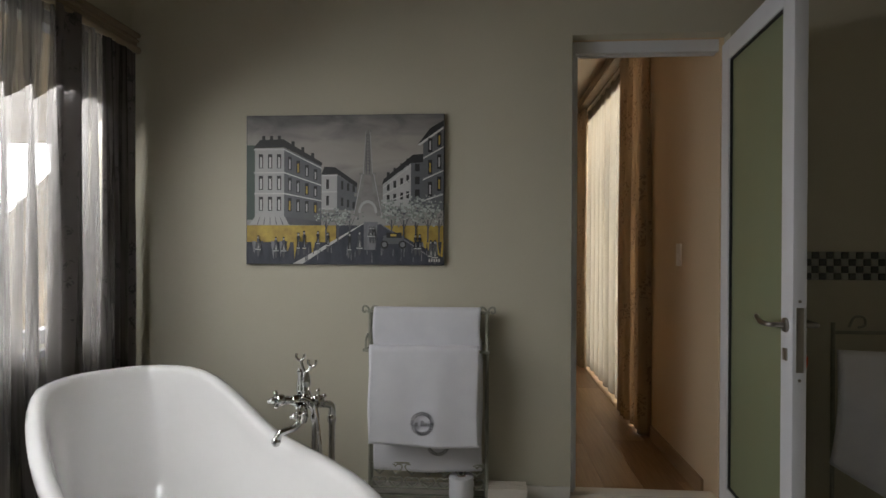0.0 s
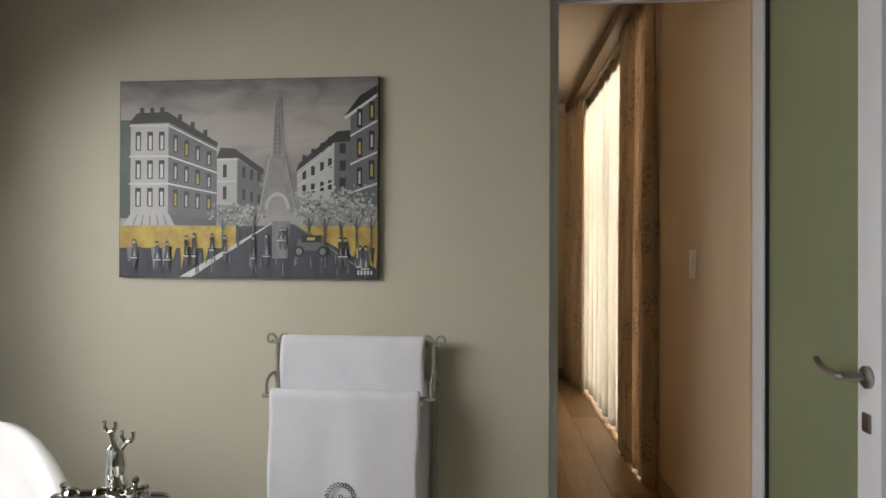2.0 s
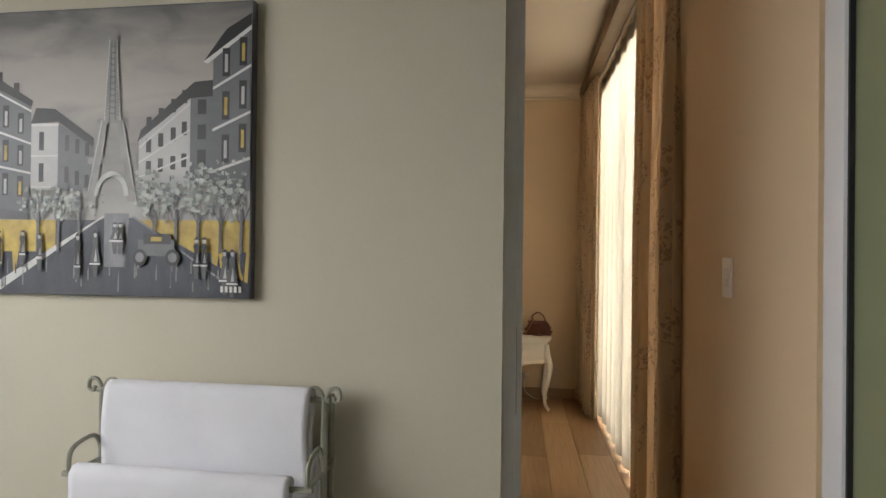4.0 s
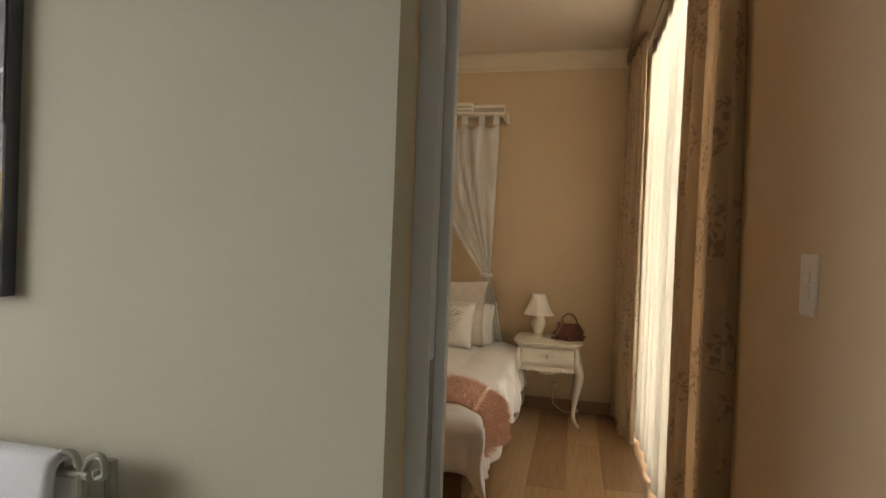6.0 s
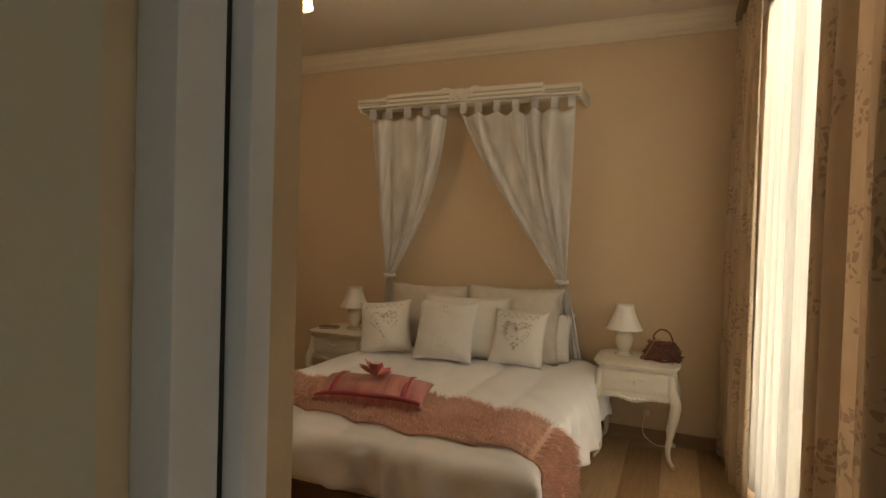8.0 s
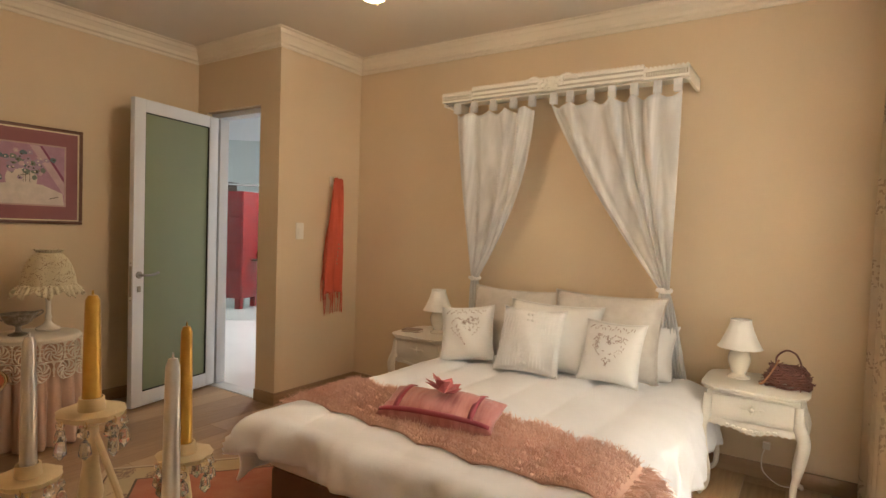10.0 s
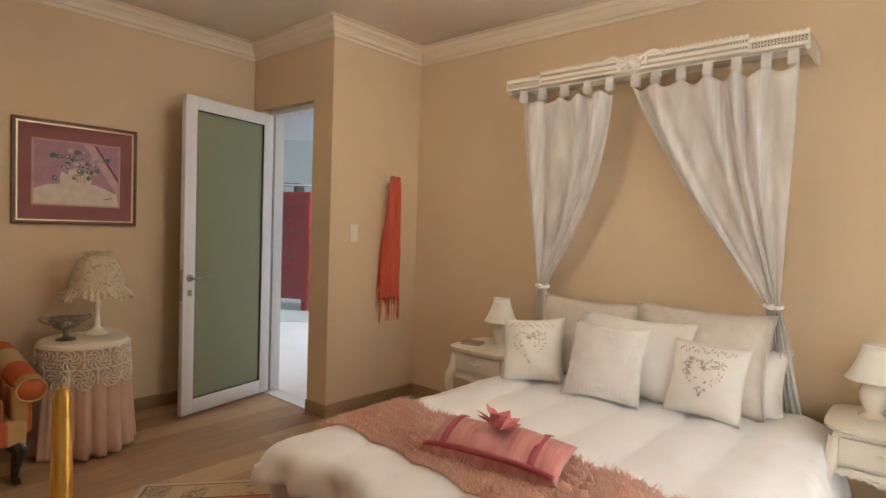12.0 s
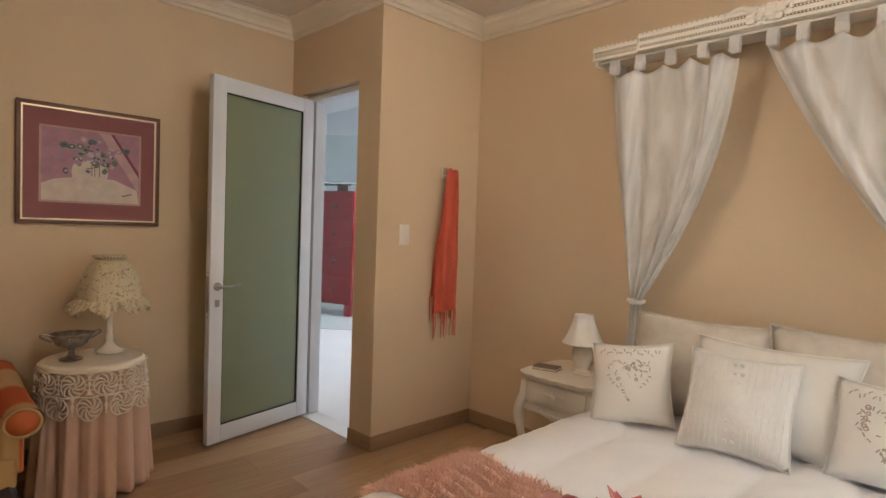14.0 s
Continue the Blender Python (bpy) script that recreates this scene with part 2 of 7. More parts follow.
M_TOWEL = surf("white_terry", (0.82, 0.82, 0.86), (0.75, 0.75, 0.8), 0.95, 10, 420, 0.6, sheen=0.3)
M_STITCH = surf("grey_embroidery", (0.14, 0.14, 0.16), None, 0.8)
M_RACK = surf("sage_painted_iron", (0.34, 0.34, 0.28), (0.26, 0.26, 0.2), 0.5, 20, 120, 0.15)
M_WHITE = surf("antique_white_paint", (0.82, 0.775, 0.70), (0.74, 0.69, 0.60), 0.45, 7, 90, 0.1)
M_PLASTIC = surf("ivory_plastic", (0.8, 0.74, 0.66), (0.77, 0.71, 0.63), 0.35, 6, 60, 0.0)
M_DUVET = surf("white_duvet_cotton", (0.84, 0.84, 0.87), (0.80, 0.80, 0.83), 0.9, 5, 40, 0.35, sheen=0.1)
M_LINEN = surf("beige_damask_linen", (0.58, 0.52, 0.46), (0.68, 0.625, 0.56), 0.7, 16, 240, 0.2, sheen=0.2)
M_PILLOW = surf("ivory_pillow_cotton", (0.82, 0.80, 0.775), (0.77, 0.745, 0.71), 0.9, 7, 240, 0.15)
M_KNIT = surf("ivory_knit_wool", (0.82, 0.805, 0.785), (0.74, 0.72, 0.70), 0.95, 12, 70, 0.8, sheen=0.2)
M_EMBROID = surf("taupe_embroidery", (0.42, 0.33, 0.29), (0.5, 0.4, 0.36), 0.8)
M_SILK = surf("pink_shirred_silk", (0.70, 0.31, 0.28), (0.48, 0.17, 0.165), 0.24, 5, 130, 0.7, sheen=0.4, stretch=(9, 1, 1))
M_RIBBON = surf("wine_ribbon", (0.40, 0.06, 0.09), (0.33, 0.05, 0.07), 0.35, 8, 120, 0.1)
M_PINKFLOWER = surf("pink_organza", (0.62, 0.20, 0.2), (0.5, 0.13, 0.14), 0.4, 20, 100, 0.2)
M_FUR = surf("dusty_pink_fur", (0.60, 0.29, 0.20), (0.92, 0.66, 0.53), 0.8, 6, 60, 0.3, sheen=0.5, island=0.5)
M_BEDBASE = surf("brown_bed_valance", (0.20, 0.115, 0.06), (0.15, 0.085, 0.045), 0.9, 6, 200, 0.2)
M_SCARF = surf("coral_scarf_cotton", (0.66, 0.13, 0.07), (0.52, 0.085, 0.045), 0.85, 8, 260, 0.3, stretch=(3, 3, 0.5))
M_SHADE = surf("white_pleated_shade", (0.82, 0.79, 0.745), (0.77, 0.735, 0.68), 0.8, 6, 160, 0.1)
M_CERAMIC = surf("cream_ceramic", (0.80, 0.74, 0.64), (0.75, 0.68, 0.57), 0.25, 6, 50, 0.0, coat=0.4)
M_BASKET = surf("wine_wicker", (0.10, 0.035, 0.03), (0.2, 0.08, 0.06), 0.5, 30, 120, 0.4, island=0.3)
M_BEAD = surf("amber_bead", (0.35, 0.16, 0.1), (0.5, 0.28, 0.16), 0.2, 20, 60, 0.0, island=0.4)
M_SILVER = surf("tarnished_silver", (0.46, 0.42, 0.36), (0.20, 0.175, 0.14), 0.38, 30, 140, 0.25, metal=1.0)
M_SKIRTCLOTH = surf("blush_table_skirt", (0.62, 0.42, 0.31), (0.55, 0.36, 0.26), 0.85, 5, 240, 0.2)
M_LACE = surf("ivory_crochet", (0.76, 0.68, 0.56), (0.68, 0.6, 0.48), 0.9, 12, 300, 0.5)
M_FRILL = motif_mat("sprigged_cream_cotton", (0.74, 0.64, 0.43), (0.22, 0.10, 0.05), 32, 0.25, 0.2, 0.85, None, 1.0, 9.0, 0.0)
M_DARKWOOD = surf("ebony_leg", (0.03, 0.018, 0.014), (0.05, 0.03, 0.02), 0.3, 8, 60, 0.05)
M_CHAIR = stripe_mat("orange_striped_upholstery", [(0.55, 0.13, 0.035), (0.62, 0.42, 0.2), (0.5, 0.10, 0.03), (0.52, 0.33, 0.12)], 0.34)
M_GOLD = surf("gold_leaf_candle", (0.60, 0.36, 0.07), (0.46, 0.25, 0.045), 0.3, 14, 120, 0.15, metal=0.75)
M_SILVERCANDLE = surf("silver_candle", (0.62, 0.58, 0.52), (0.52, 0.47, 0.42), 0.3, 14, 120, 0.15, metal=0.75)
M_IVORYIRON = surf("ivory_painted_iron", (0.68, 0.53, 0.3), (0.58, 0.43, 0.23), 0.45, 12, 120, 0.15)
M_CRYSTAL = glass_mat("crystal", (0.95, 0.93, 0.9), 0.02, 0.9)
M_CLEAR = glass_mat("clear_pane", (0.95, 0.97, 0.97), 0.0, 1.0)
M_RUG = surf("rug_red_wool", (0.42, 0.13, 0.08), (0.5, 0.22, 0.13), 0.95, 9, 200, 0.5)
M_RUGB = motif_mat("rug_border_wool", (0.56, 0.42, 0.24), (0.3, 0.1, 0.06), 7, 0.42, 0, 0.95, (0.2, 0.2, 0.14))
M_RUGLINE = surf("rug_dark_line", (0.12, 0.08, 0.05), (0.17, 0.11, 0.07), 0.95, 20, 200, 0.4)
M_RUGEDGE = surf("rug_cream_edge", (0.6, 0.48, 0.33), (0.54, 0.42, 0.28), 0.95, 20, 200, 0.4)
M_RAIL = surf("bronze_curtain_rail", (0.20, 0.135, 0.075), (0.26, 0.18, 0.1), 0.45, 10, 60, 0.1, stretch=(1, 1, 10))
M_PELMET = surf("tan_wood_pelmet", (0.30, 0.235, 0.16), (0.24, 0.185, 0.125), 0.5, 8, 60, 0.1)
M_FLORAL = motif_mat("floral_linen_curtain", (0.66, 0.53, 0.38), (0.17, 0.125, 0.10), 4.6, 0.47, 0.26, 0.85, (0.30, 0.17, 0.12), 0.5, 0.44, 0.0, True)
M_SHEER = sheer_mat("white_voile", (0.60, 0.55, 0.46), 0.10, 1.0, 0.05, 4.0)
M_CANOPY = sheer_mat("white_canopy_voile", (0.95, 0.945, 0.945), 0.22, 0.9, 0.09, 5.0)
M_BATHCURTAIN = sheer_mat("grey_voile", (0.38, 0.36, 0.345), 0.42, 1.3, 0.34, 9.0)
M_GREYPRINT = motif_mat("grey_printed_voile", (0.30, 0.28, 0.275), (0.12, 0.11, 0.12), 9, 0.3, 0.35, 0.8)
M_SCREEN = glass_mat("grey_green_screen_glass", (0.80, 0.86, 0.83), 0.0, 1.0)
M_SCREEN.node_tree.nodes["Principled BSDF"].inputs["IOR"].default_value = 1.12
M_RED = surf("red_lacquer", (0.30, 0.012, 0.012), (0.23, 0.01, 0.01), 0.25, 4, 60, 0.0, coat=0.5)
M_HALLFLOOR = surf("white_polished_tile", (0.78, 0.78, 0.76), (0.74, 0.74, 0.72), 0.1, 3, 40, 0.0)
M_HALLWALL = surf("white_plaster", (0.8, 0.82, 0.83), (0.77, 0.79, 0.8), 0.7, 3, 120, 0.05)
M_OUTSIDE = glow_mat("bright_daylight", (0.95, 0.97, 1.0), SKY_GLOW)
M_TILEDARK = surf("mosaic_dark_glass", (0.03, 0.035, 0.03), (0.07, 0.075, 0.06), 0.15, 30, 90, 0.0, piece=0.5)
M_TILELIGHT = surf("mosaic_pale_glass", (0.42, 0.42, 0.37), (0.28, 0.28, 0.24), 0.15, 30, 90, 0.0, piece=0.5)
M_GROUT = surf("grey_grout", (0.3, 0.29, 0.26), None, 0.9)
M_PAPER = surf("printed_cover", (0.16, 0.10, 0.08), (0.3, 0.2, 0.15), 0.4, 14, 90, 0.0)
M_PAGES = surf("book_pages", (0.7, 0.62, 0.5), None, 0.9)
M_ORANGE = surf("orange_tassel", (0.8, 0.12, 0.02), (0.6, 0.08, 0.015), 0.6)
M_BULB = glow_mat("lit_glass_shade", (1.0, 0.78, 0.45), 6.0)
M_GILT = surf("gilt_metal", (0.5, 0.33, 0.13), (0.38, 0.24, 0.09), 0.3, 20, 90, 0.1, metal=1.0)

# ---- mesh tools ----


def finish(name, bm, mats, smooth=None):
    me = bpy.data.meshes.new(name)
    bmesh.ops.recalc_face_normals(bm, faces=bm.faces)
    bm.to_mesh(me)
    bm.free()
    for m in (mats if isinstance(mats, (list, tuple)) else [mats]):
        me.materials.append(m)
    if smooth is not None:
        me.shade_smooth() if smooth == 180 else None
        if smooth != 180:
            me.polygons.foreach_set("use_smooth", [True] * len(me.polygons))
            me.set_sharp_from_angle(angle=radians(smooth))
    return me


def part(name, bm, mats, parent=None, label="", smooth=40):
    """Links a bmesh as one mesh object under a thing or a part."""
    ob = new(name, finish(name, bm, mats, smooth))
    if parent:
        ob.parent = parent
    if label:
        tagged(ob, label)
    return ob


def thing(name, place, label, category, group="", kind="", turn=0.0):
    ob = new(name)
    ob.matrix_world = pose(*place, 0, 0, turn)
    ob.empty_display_size = 0.05
    return tagged(ob, label, category, group, kind)


def box(bm, x0, x1, y0, y1, z0, z1, bevel=0.0, mat=0, m=None, seg=2):
    vs = bmesh.ops.create_cube(bm, size=1.0, matrix=Matrix.Translation(((x0 + x1) / 2, (y0 + y1) / 2, (z0 + z1) / 2)) @ Matrix.Diagonal((x1 - x0, y1 - y0, z1 - z0, 1)))["verts"]
    fs = {f for v in vs for f in v.link_faces}
    for f in fs:
        f.material_index = mat
    if bevel:
        es = {e for v in vs for e in v.link_edges}
        r = bmesh.ops.bevel(bm, geom=list(es), offset=bevel, segments=seg, affect="EDGES", profile=0.6)
        vs = list({v for f in r["faces"] for v in f.verts} | {v for v in vs if v.is_valid})
        for f in r["faces"]:
            f.material_index = mat
    if m is not None:
        bmesh.ops.transform(bm, matrix=m, verts=[v for v in vs if v.is_valid])
    return vs


def boxed(*args, **kw):
    bm = bmesh.new()
    box(bm, *args, **kw)
    return bm


def lathe(bm, profile, seg=24, centre=(0, 0, 0), wave=None, mat=0):
    """Turns a profile of (radius, height) round the upright axis; wave(angle, i) scales the radius."""
    rings = []
    for i, (r, z) in enumerate(profile):
        ring = []
        for k in range(seg):
            a = 2 * math.pi * k / seg
            rr = r * (wave(a, i) if wave else 1)
            ring.append(bm.verts.new((centre[0] + rr * math.cos(a), centre[1] + rr * math.sin(a), centre[2] + z)))
        rings.append(ring)
    for a, b in zip(rings, rings[1:]):
        for k in range(seg):
            bm.faces.new((a[k], a[(k + 1) % seg], b[(k + 1) % seg], b[k])).material_index = mat
    for ring in (rings[0], rings[-1]):
        try:
            bm.faces.new(ring).material_index = mat
        except ValueError:
            pass
    return bm


def tube(bm, pts, radius, seg=8, mat=0, closed=False):
    """A round bar along a line of points; radius a number or one for each point."""
    pts = [Vector(p) for p in pts]
    n = len(pts)
    rings = []
    side = None
    for i, p in enumerate(pts):
        d = (pts[(i + 1) % n] - pts[i - 1]) if closed else (pts[min(i + 1, n - 1)] - pts[max(i - 1, 0)])
        d.normalize()
        if side is None:
            side = d.orthogonal().normalized()
        side = (side - d * side.dot(d)).normalized()
        up = d.cross(side)
        r = radius[i] if isinstance(radius, (list, tuple)) else radius
        rings.append([bm.verts.new(p + r * (math.cos(2 * math.pi * k / seg) * side + math.sin(2 * math.pi * k / seg) * up)) for k in range(seg)])
    pairs = list(zip(rings, rings[1:])) + ([(rings[-1], rings[0])] if closed else [])
    for a, b in pairs:
        for k in range(seg):
            bm.faces.new((a[k], a[(k + 1) % seg], b[(k + 1) % seg], b[k])).material_index = mat
    if not closed:
        for ring in (rings[0], rings[-1]):
            bm.faces.new(ring).material_index = mat
    return bm


def curve(pts, n=24):
    """A smooth line through the points."""
    pts = [Vector(p) for p in pts]
    out = []
    m = len(pts) - 1
    for j in range(n + 1):
        s = j / n * m
        i = min(int(s), m - 1)
        u = s - i
        p0, p1, p2, p3 = pts[max(i - 1, 0)], pts[i], pts[i + 1], pts[min(i + 2, m)]
        out.append(0.5 * ((2 * p1) + (p2 - p0) * u + (2 * p0 - 5 * p1 + 4 * p2 - p3) * u * u + (3 * p1 - p0 - 3 * p2 + p3) * u ** 3))
    return out


def sheet(fn, nu, nv, du=1.0, dv=1.0, wrap=False, mat=0, bm=None, keep=None):
    """A cloth surface fn(u, v); its map runs in metres along the cloth."""
    bm = bm or bmesh.new()
    lay = bm.loops.layers.uv.verify()
    cols = nu if wrap else nu + 1
    vs = [[bm.verts.new(fn(i / nu, j / nv)) for i in range(cols)] for j in range(nv + 1)]
    for j in range(nv):
        for i in range(nu):
            if keep and not keep((i + 0.5) / nu, (j + 0.5) / nv):
                continue
            k = (i + 1) % cols
            f = bm.faces.new((vs[j][i], vs[j][k], vs[j + 1][k], vs[j + 1][i]))
            f.material_index = mat
            for loop, (a, b) in zip(f.loops, ((i, j), (i + 1, j), (i + 1, j + 1), (i, j + 1))):
                loop[lay].uv = (a / nu * du, b / nv * dv)
    return bm


def thicken(ob, t, offset=0):
    mod = ob.modifiers.new("solidify", "SOLIDIFY")
    mod.thickness, mod.offset = t, offset
    return ob


def ball(bm, place, r, seg=8, mat=0, squash=(1, 1, 1)):
    vs = bmesh.ops.create_uvsphere(bm, u_segments=seg, v_segments=max(4, seg // 2), radius=r, matrix=Matrix.Translation(place) @ Matrix.Diagonal((*squash, 1)))["verts"]
    for f in {f for v in vs for f in v.link_faces}:
        f.material_index = mat
    return vs


def cushion(w, h, t, seed=0, n=16, pinch=0.09, shirr=0.0):
    """A stuffed cushion standing in the x-z plane, w wide, h high, t thick, with drawn-in sides and pointed corners."""
    rnd = random.Random(seed)
    ph = [rnd.uniform(0, 6.28) for _ in range(6)]
    bm = bmesh.new()
    lay = bm.loops.layers.uv.verify()
    for side in (1, -1):
        grid = []
        for j in range(n + 1):
            row = []
            for i in range(n + 1):
                a, b = i / n * 2 - 1, j / n * 2 - 1
                puff = (max(0.0, (1 - a * a)) * max(0.0, (1 - b * b))) ** 0.42
                x = a * w / 2 * (1 - pinch * (1 - b * b))
                z = b * h / 2 * (1 - pinch * (1 - a * a))
                y = side * t / 2 * puff * (1 + 0.08 * math.sin(3 * a + ph[0]) * math.cos(2.6 * b + ph[1]))
                y += shirr * puff * math.sin(i * 2.4 + 0.8 * math.sin(b * 5 + i))
                y += 0.007 * math.sin(5 * a + ph[2] + 3 * b) * puff + 0.0035 * math.sin(17 * a * b + ph[3]) * abs(a * b) * puff
                row.append(bm.verts.new((x, y, z)))
            grid.append(row)
        for j in range(n):
            for i in range(n):
                f = bm.faces.new((grid[j][i], grid[j][i + 1], grid[j + 1][i + 1], grid[j + 1][i]))
                for loop, (p, q) in zip(f.loops, ((i, j), (i + 1, j), (i + 1, j + 1), (i, j + 1))):
                    loop[lay].uv = (p / n * w, q / n * h)
    bmesh.ops.remove_doubles(bm, verts=bm.verts, dist=0.0008)
    return bm


def cushion_front(w, h, t, x, z, pinch=0.09):
    """The front face's depth of such a cushion at x, z."""
    a, b = max(-1, min(1, 2 * x / w)), max(-1, min(1, 2 * z / h))
    return -t / 2 * (max(0.0, 1 - a * a) * max(0.0, 1 - b * b)) ** 0.42


def words(body, size, depth=0.0):
    """Letters as a mesh, from the built-in font."""
    cu = bpy.data.curves.new("letters", "FONT")
    cu.body, cu.size, cu.align_x, cu.align_y, cu.extrude = body, size, "CENTER", "CENTER", depth
    ob = bpy.data.objects.new("letters", cu)
    scene.collection.objects.link(ob)
    bpy.context.view_layer.update()
    me = bpy.data.meshes.new_from_object(ob.evaluated_get(bpy.context.evaluated_depsgraph_get()))
    bpy.data.objects.remove(ob)
    return me

# ---- plan ----
BY, BW, BZ = 2.82, 3.042, 0.06            # bath face and bedroom face of the wall between the rooms; bath floor
DX0, DX1, DZ = 0.67, 1.345, 2.12   # opening between the rooms
XW = 1.33                      # bedroom window wall
XL, YD, XS, YH = -3.145, 5.58, -2.18, 6.40   # left wall, door wall, scarf wall, headboard wall
CEIL, CORN = 2.617, 2.508
OX0, OX1, OZ = -3.03, -2.388, 2.13  # bedroom door opening
BXL, BXR, BYS = -1.36, 2.35, -1.5    # bathroom extents


def wall(name, boxes, mat, label, holes=()):
    bm = bmesh.new()
    for b in boxes:
        box(bm, *b)
    ob = part(name, bm, mat, smooth=None)
    return tagged(ob, label, "wall", kind="structure")


wall("wall_bath_north", [(BXL - 0.2, DX0, BY, 2.885, 0, CEIL), (DX1, BXR + 0.2, BY, 2.885, 0, CEIL), (DX0, DX1, BY, 2.885, DZ, CEIL)], M_BATHWALL, "cream painted plaster wall with a doorway")
wall("wall_bedroom_south", [(XL - 0.2, DX0, 2.885, BW, 0, CEIL), (DX1, XW, 2.885, BW, 0, CEIL), (DX0, DX1, 2.885, BW, DZ, CEIL)], M_BEDWALL, "beige painted plaster wall with a doorway")
wall("wall_bath_east", [(BXR, BXR + 0.2, BYS, BY, 0, CEIL)], M_BATHWALL, "cream painted plaster wall")
wall("wall_bath_south", [(BXL - 0.2, BXR + 0.2, BYS - 0.2, BYS, 0, CEIL)], M_BATHWALL, "cream painted plaster wall")
WY0, WY1, WZ0, WZ1 = 0.70, 2.62, 0.80, 2.10
wall("wall_bath_west", [(BXL - 0.2, BXL, BYS, WY0, 0, CEIL), (BXL - 0.2, BXL, WY1, BY, 0, CEIL), (BXL - 0.2, BXL, WY0, WY1, 0, WZ0), (BXL - 0.2, BXL, WY0, WY1, WZ1, CEIL)], M_BATHWALL, "cream painted plaster wall with a window")
PY0, PY1, PZ1 = 4.02, 6.05, 2.42
wall("wall_bedroom_east", [(XW, XW + 0.25, BY + 0.085, PY0, 0, CEIL), (XW, XW + 0.25, PY1, YH, 0, CEIL), (XW, XW + 0.25, PY0, PY1, PZ1, CEIL)], M_BEDWALL, "beige painted plaster wall with a patio door")
wall("wall_headboard", [(XS - 0.2, XW + 0.25, YH, YH + 0.2, 0, CEIL)], M_BEDWALL, "beige painted plaster wall behind the bed")
wall("wall_scarf", [(XS - 0.15, XS, YD + 0.15, YH, 0, CEIL)], M_BEDWALL, "short beige painted plaster wall beside the doorway")
wall("wall_door", [(XL - 0.2, OX0, YD, YD + 0.15, 0, CEIL), (OX1, XS, YD, YD + 0.15, 0, CEIL), (OX0, OX1, YD, YD + 0.15, OZ, CEIL)], M_BEDWALL, "beige painted plaster wall with a doorway")
wall("wall_bedroom_west", [(XL - 0.2, XL, BW, YD, 0, CEIL)], M_BEDWALL, "beige painted plaster wall")

tagged(part("ceiling_bedroom", boxed(XL - 0.2, XW + 0.25, 2.885, YH + 0.2, CEIL, CEIL + 0.15), M_CEIL, smooth=None), "plain painted plaster ceiling", "ceiling", kind="structure")
# the bath ceiling is out of view; its dark tone cuts bounced light
tagged(part("ceiling_bath", boxed(BXL - 0.2, BXR + 0.2, BYS - 0.2, 2.885, CEIL, CEIL + 0.15), M_BATHCEIL, smooth=None), "unseen bathroom ceiling, dark brown to cut bounced light", "ceiling", kind="structure")
tagged(part("floor_bath", boxed(BXL - 0.2, BXR + 0.2, BYS - 0.2, 2.885, -0.1, BZ), M_BATHFLOOR, smooth=None), "pale tiled bathroom floor", "floor", kind="structure")
floor = tagged(part("floor_bedroom", boxed(XL - 0.2, XW + 0.25, 2.885, YH + 0.2, -0.1, -0.008), M_SKIRT, smooth=None), "laminate plank floor in light oak tones", "floor", kind="structure")
tagged(part("ground", boxed(-40, 40, -40, 40, -0.3, -0.2), surf("dry_lawn", (0.12, 0.13, 0.06), (0.2, 0.17, 0.09), 0.95, 2, 40, 0.3), smooth=None), "open ground round the house", "ground", kind="structure")

# cornice: a stepped cove run round the bedroom ceiling
PROFILE = [(0.0, 0.0), (0.012, 0.0), (0.014, 0.018), (0.03, 0.026), (0.034, 0.048), (0.055, 0.075), (0.062, 0.078), (0.075, 0.1), (0.095, 0.105), (0.098, 0.11)]


def cornice_run(line, closed):
    """Sweeps the profile along corner points with mitred joints; the room lies to the right of the way."""
    bm = bmesh.new()
    n = len(line)
    cols = []
    for i, p in enumerate(line):
        p = Vector(p)
        a = (p - Vector(line[i - 1])).normalized() if (closed or i) else None
        b = (Vector(line[(i + 1) % n]) - p).normalized() if (closed or i < n - 1) else None
        a, b = a or b, b or a
        na, nb = Vector((a.y, -a.x)), Vector((b.y, -b.x))
        mit = (na + nb) / (1 + na.dot(nb))
        cols.append([bm.verts.new((p.x + mit.x * o, p.y + mit.y * o, CORN + h)) for o, h in PROFILE])
    for i in range(n if closed else n - 1):
        c, d = cols[i], cols[(i + 1) % n]
        for k in range(len(PROFILE) - 1):
            bm.faces.new((c[k], d[k], d[k + 1], c[k + 1]))
    return bm


cor = part("cornice", cornice_run([(XW, BW), (XL, BW), (XL, YD), (XS, YD), (XS, YH), (XW, YH)], True), M_CORNICE, smooth=25)
tagged(cor, "cream stepped plaster cornice round the ceiling", "cornice", kind="structure")


def skirting(name, x0, x1, y0, y1, mat=M_SKIRT, h=0.085, label="wood-toned skirting board"):
    return tagged(part(name, boxed(x0, x1, y0, y1, 0, h, bevel=0.004), mat), label, "skirting", kind="structure")


skirting("baseboard_headboard", XS + 0.014, XW, YH - 0.014, YH)
skirting("baseboard_scarf", XS, XS + 0.014, YD, YH)
skirting("baseboard_door", OX1, XS + 0.014, YD - 0.014, YD)
skirting("baseboard_west", XL, XL + 0.014, BW, YD)
skirting("baseboard_east", XW - 0.014, XW, BW, PY0)
skirting("baseboard_south", XL + 0.014, DX0, BW, BW + 0.014)
skirting("baseboard_bath_north", BXL, DX0 - 0.002, BY - 0.012, BY, M_BATHFLOOR, 0.125, "pale tile skirting")
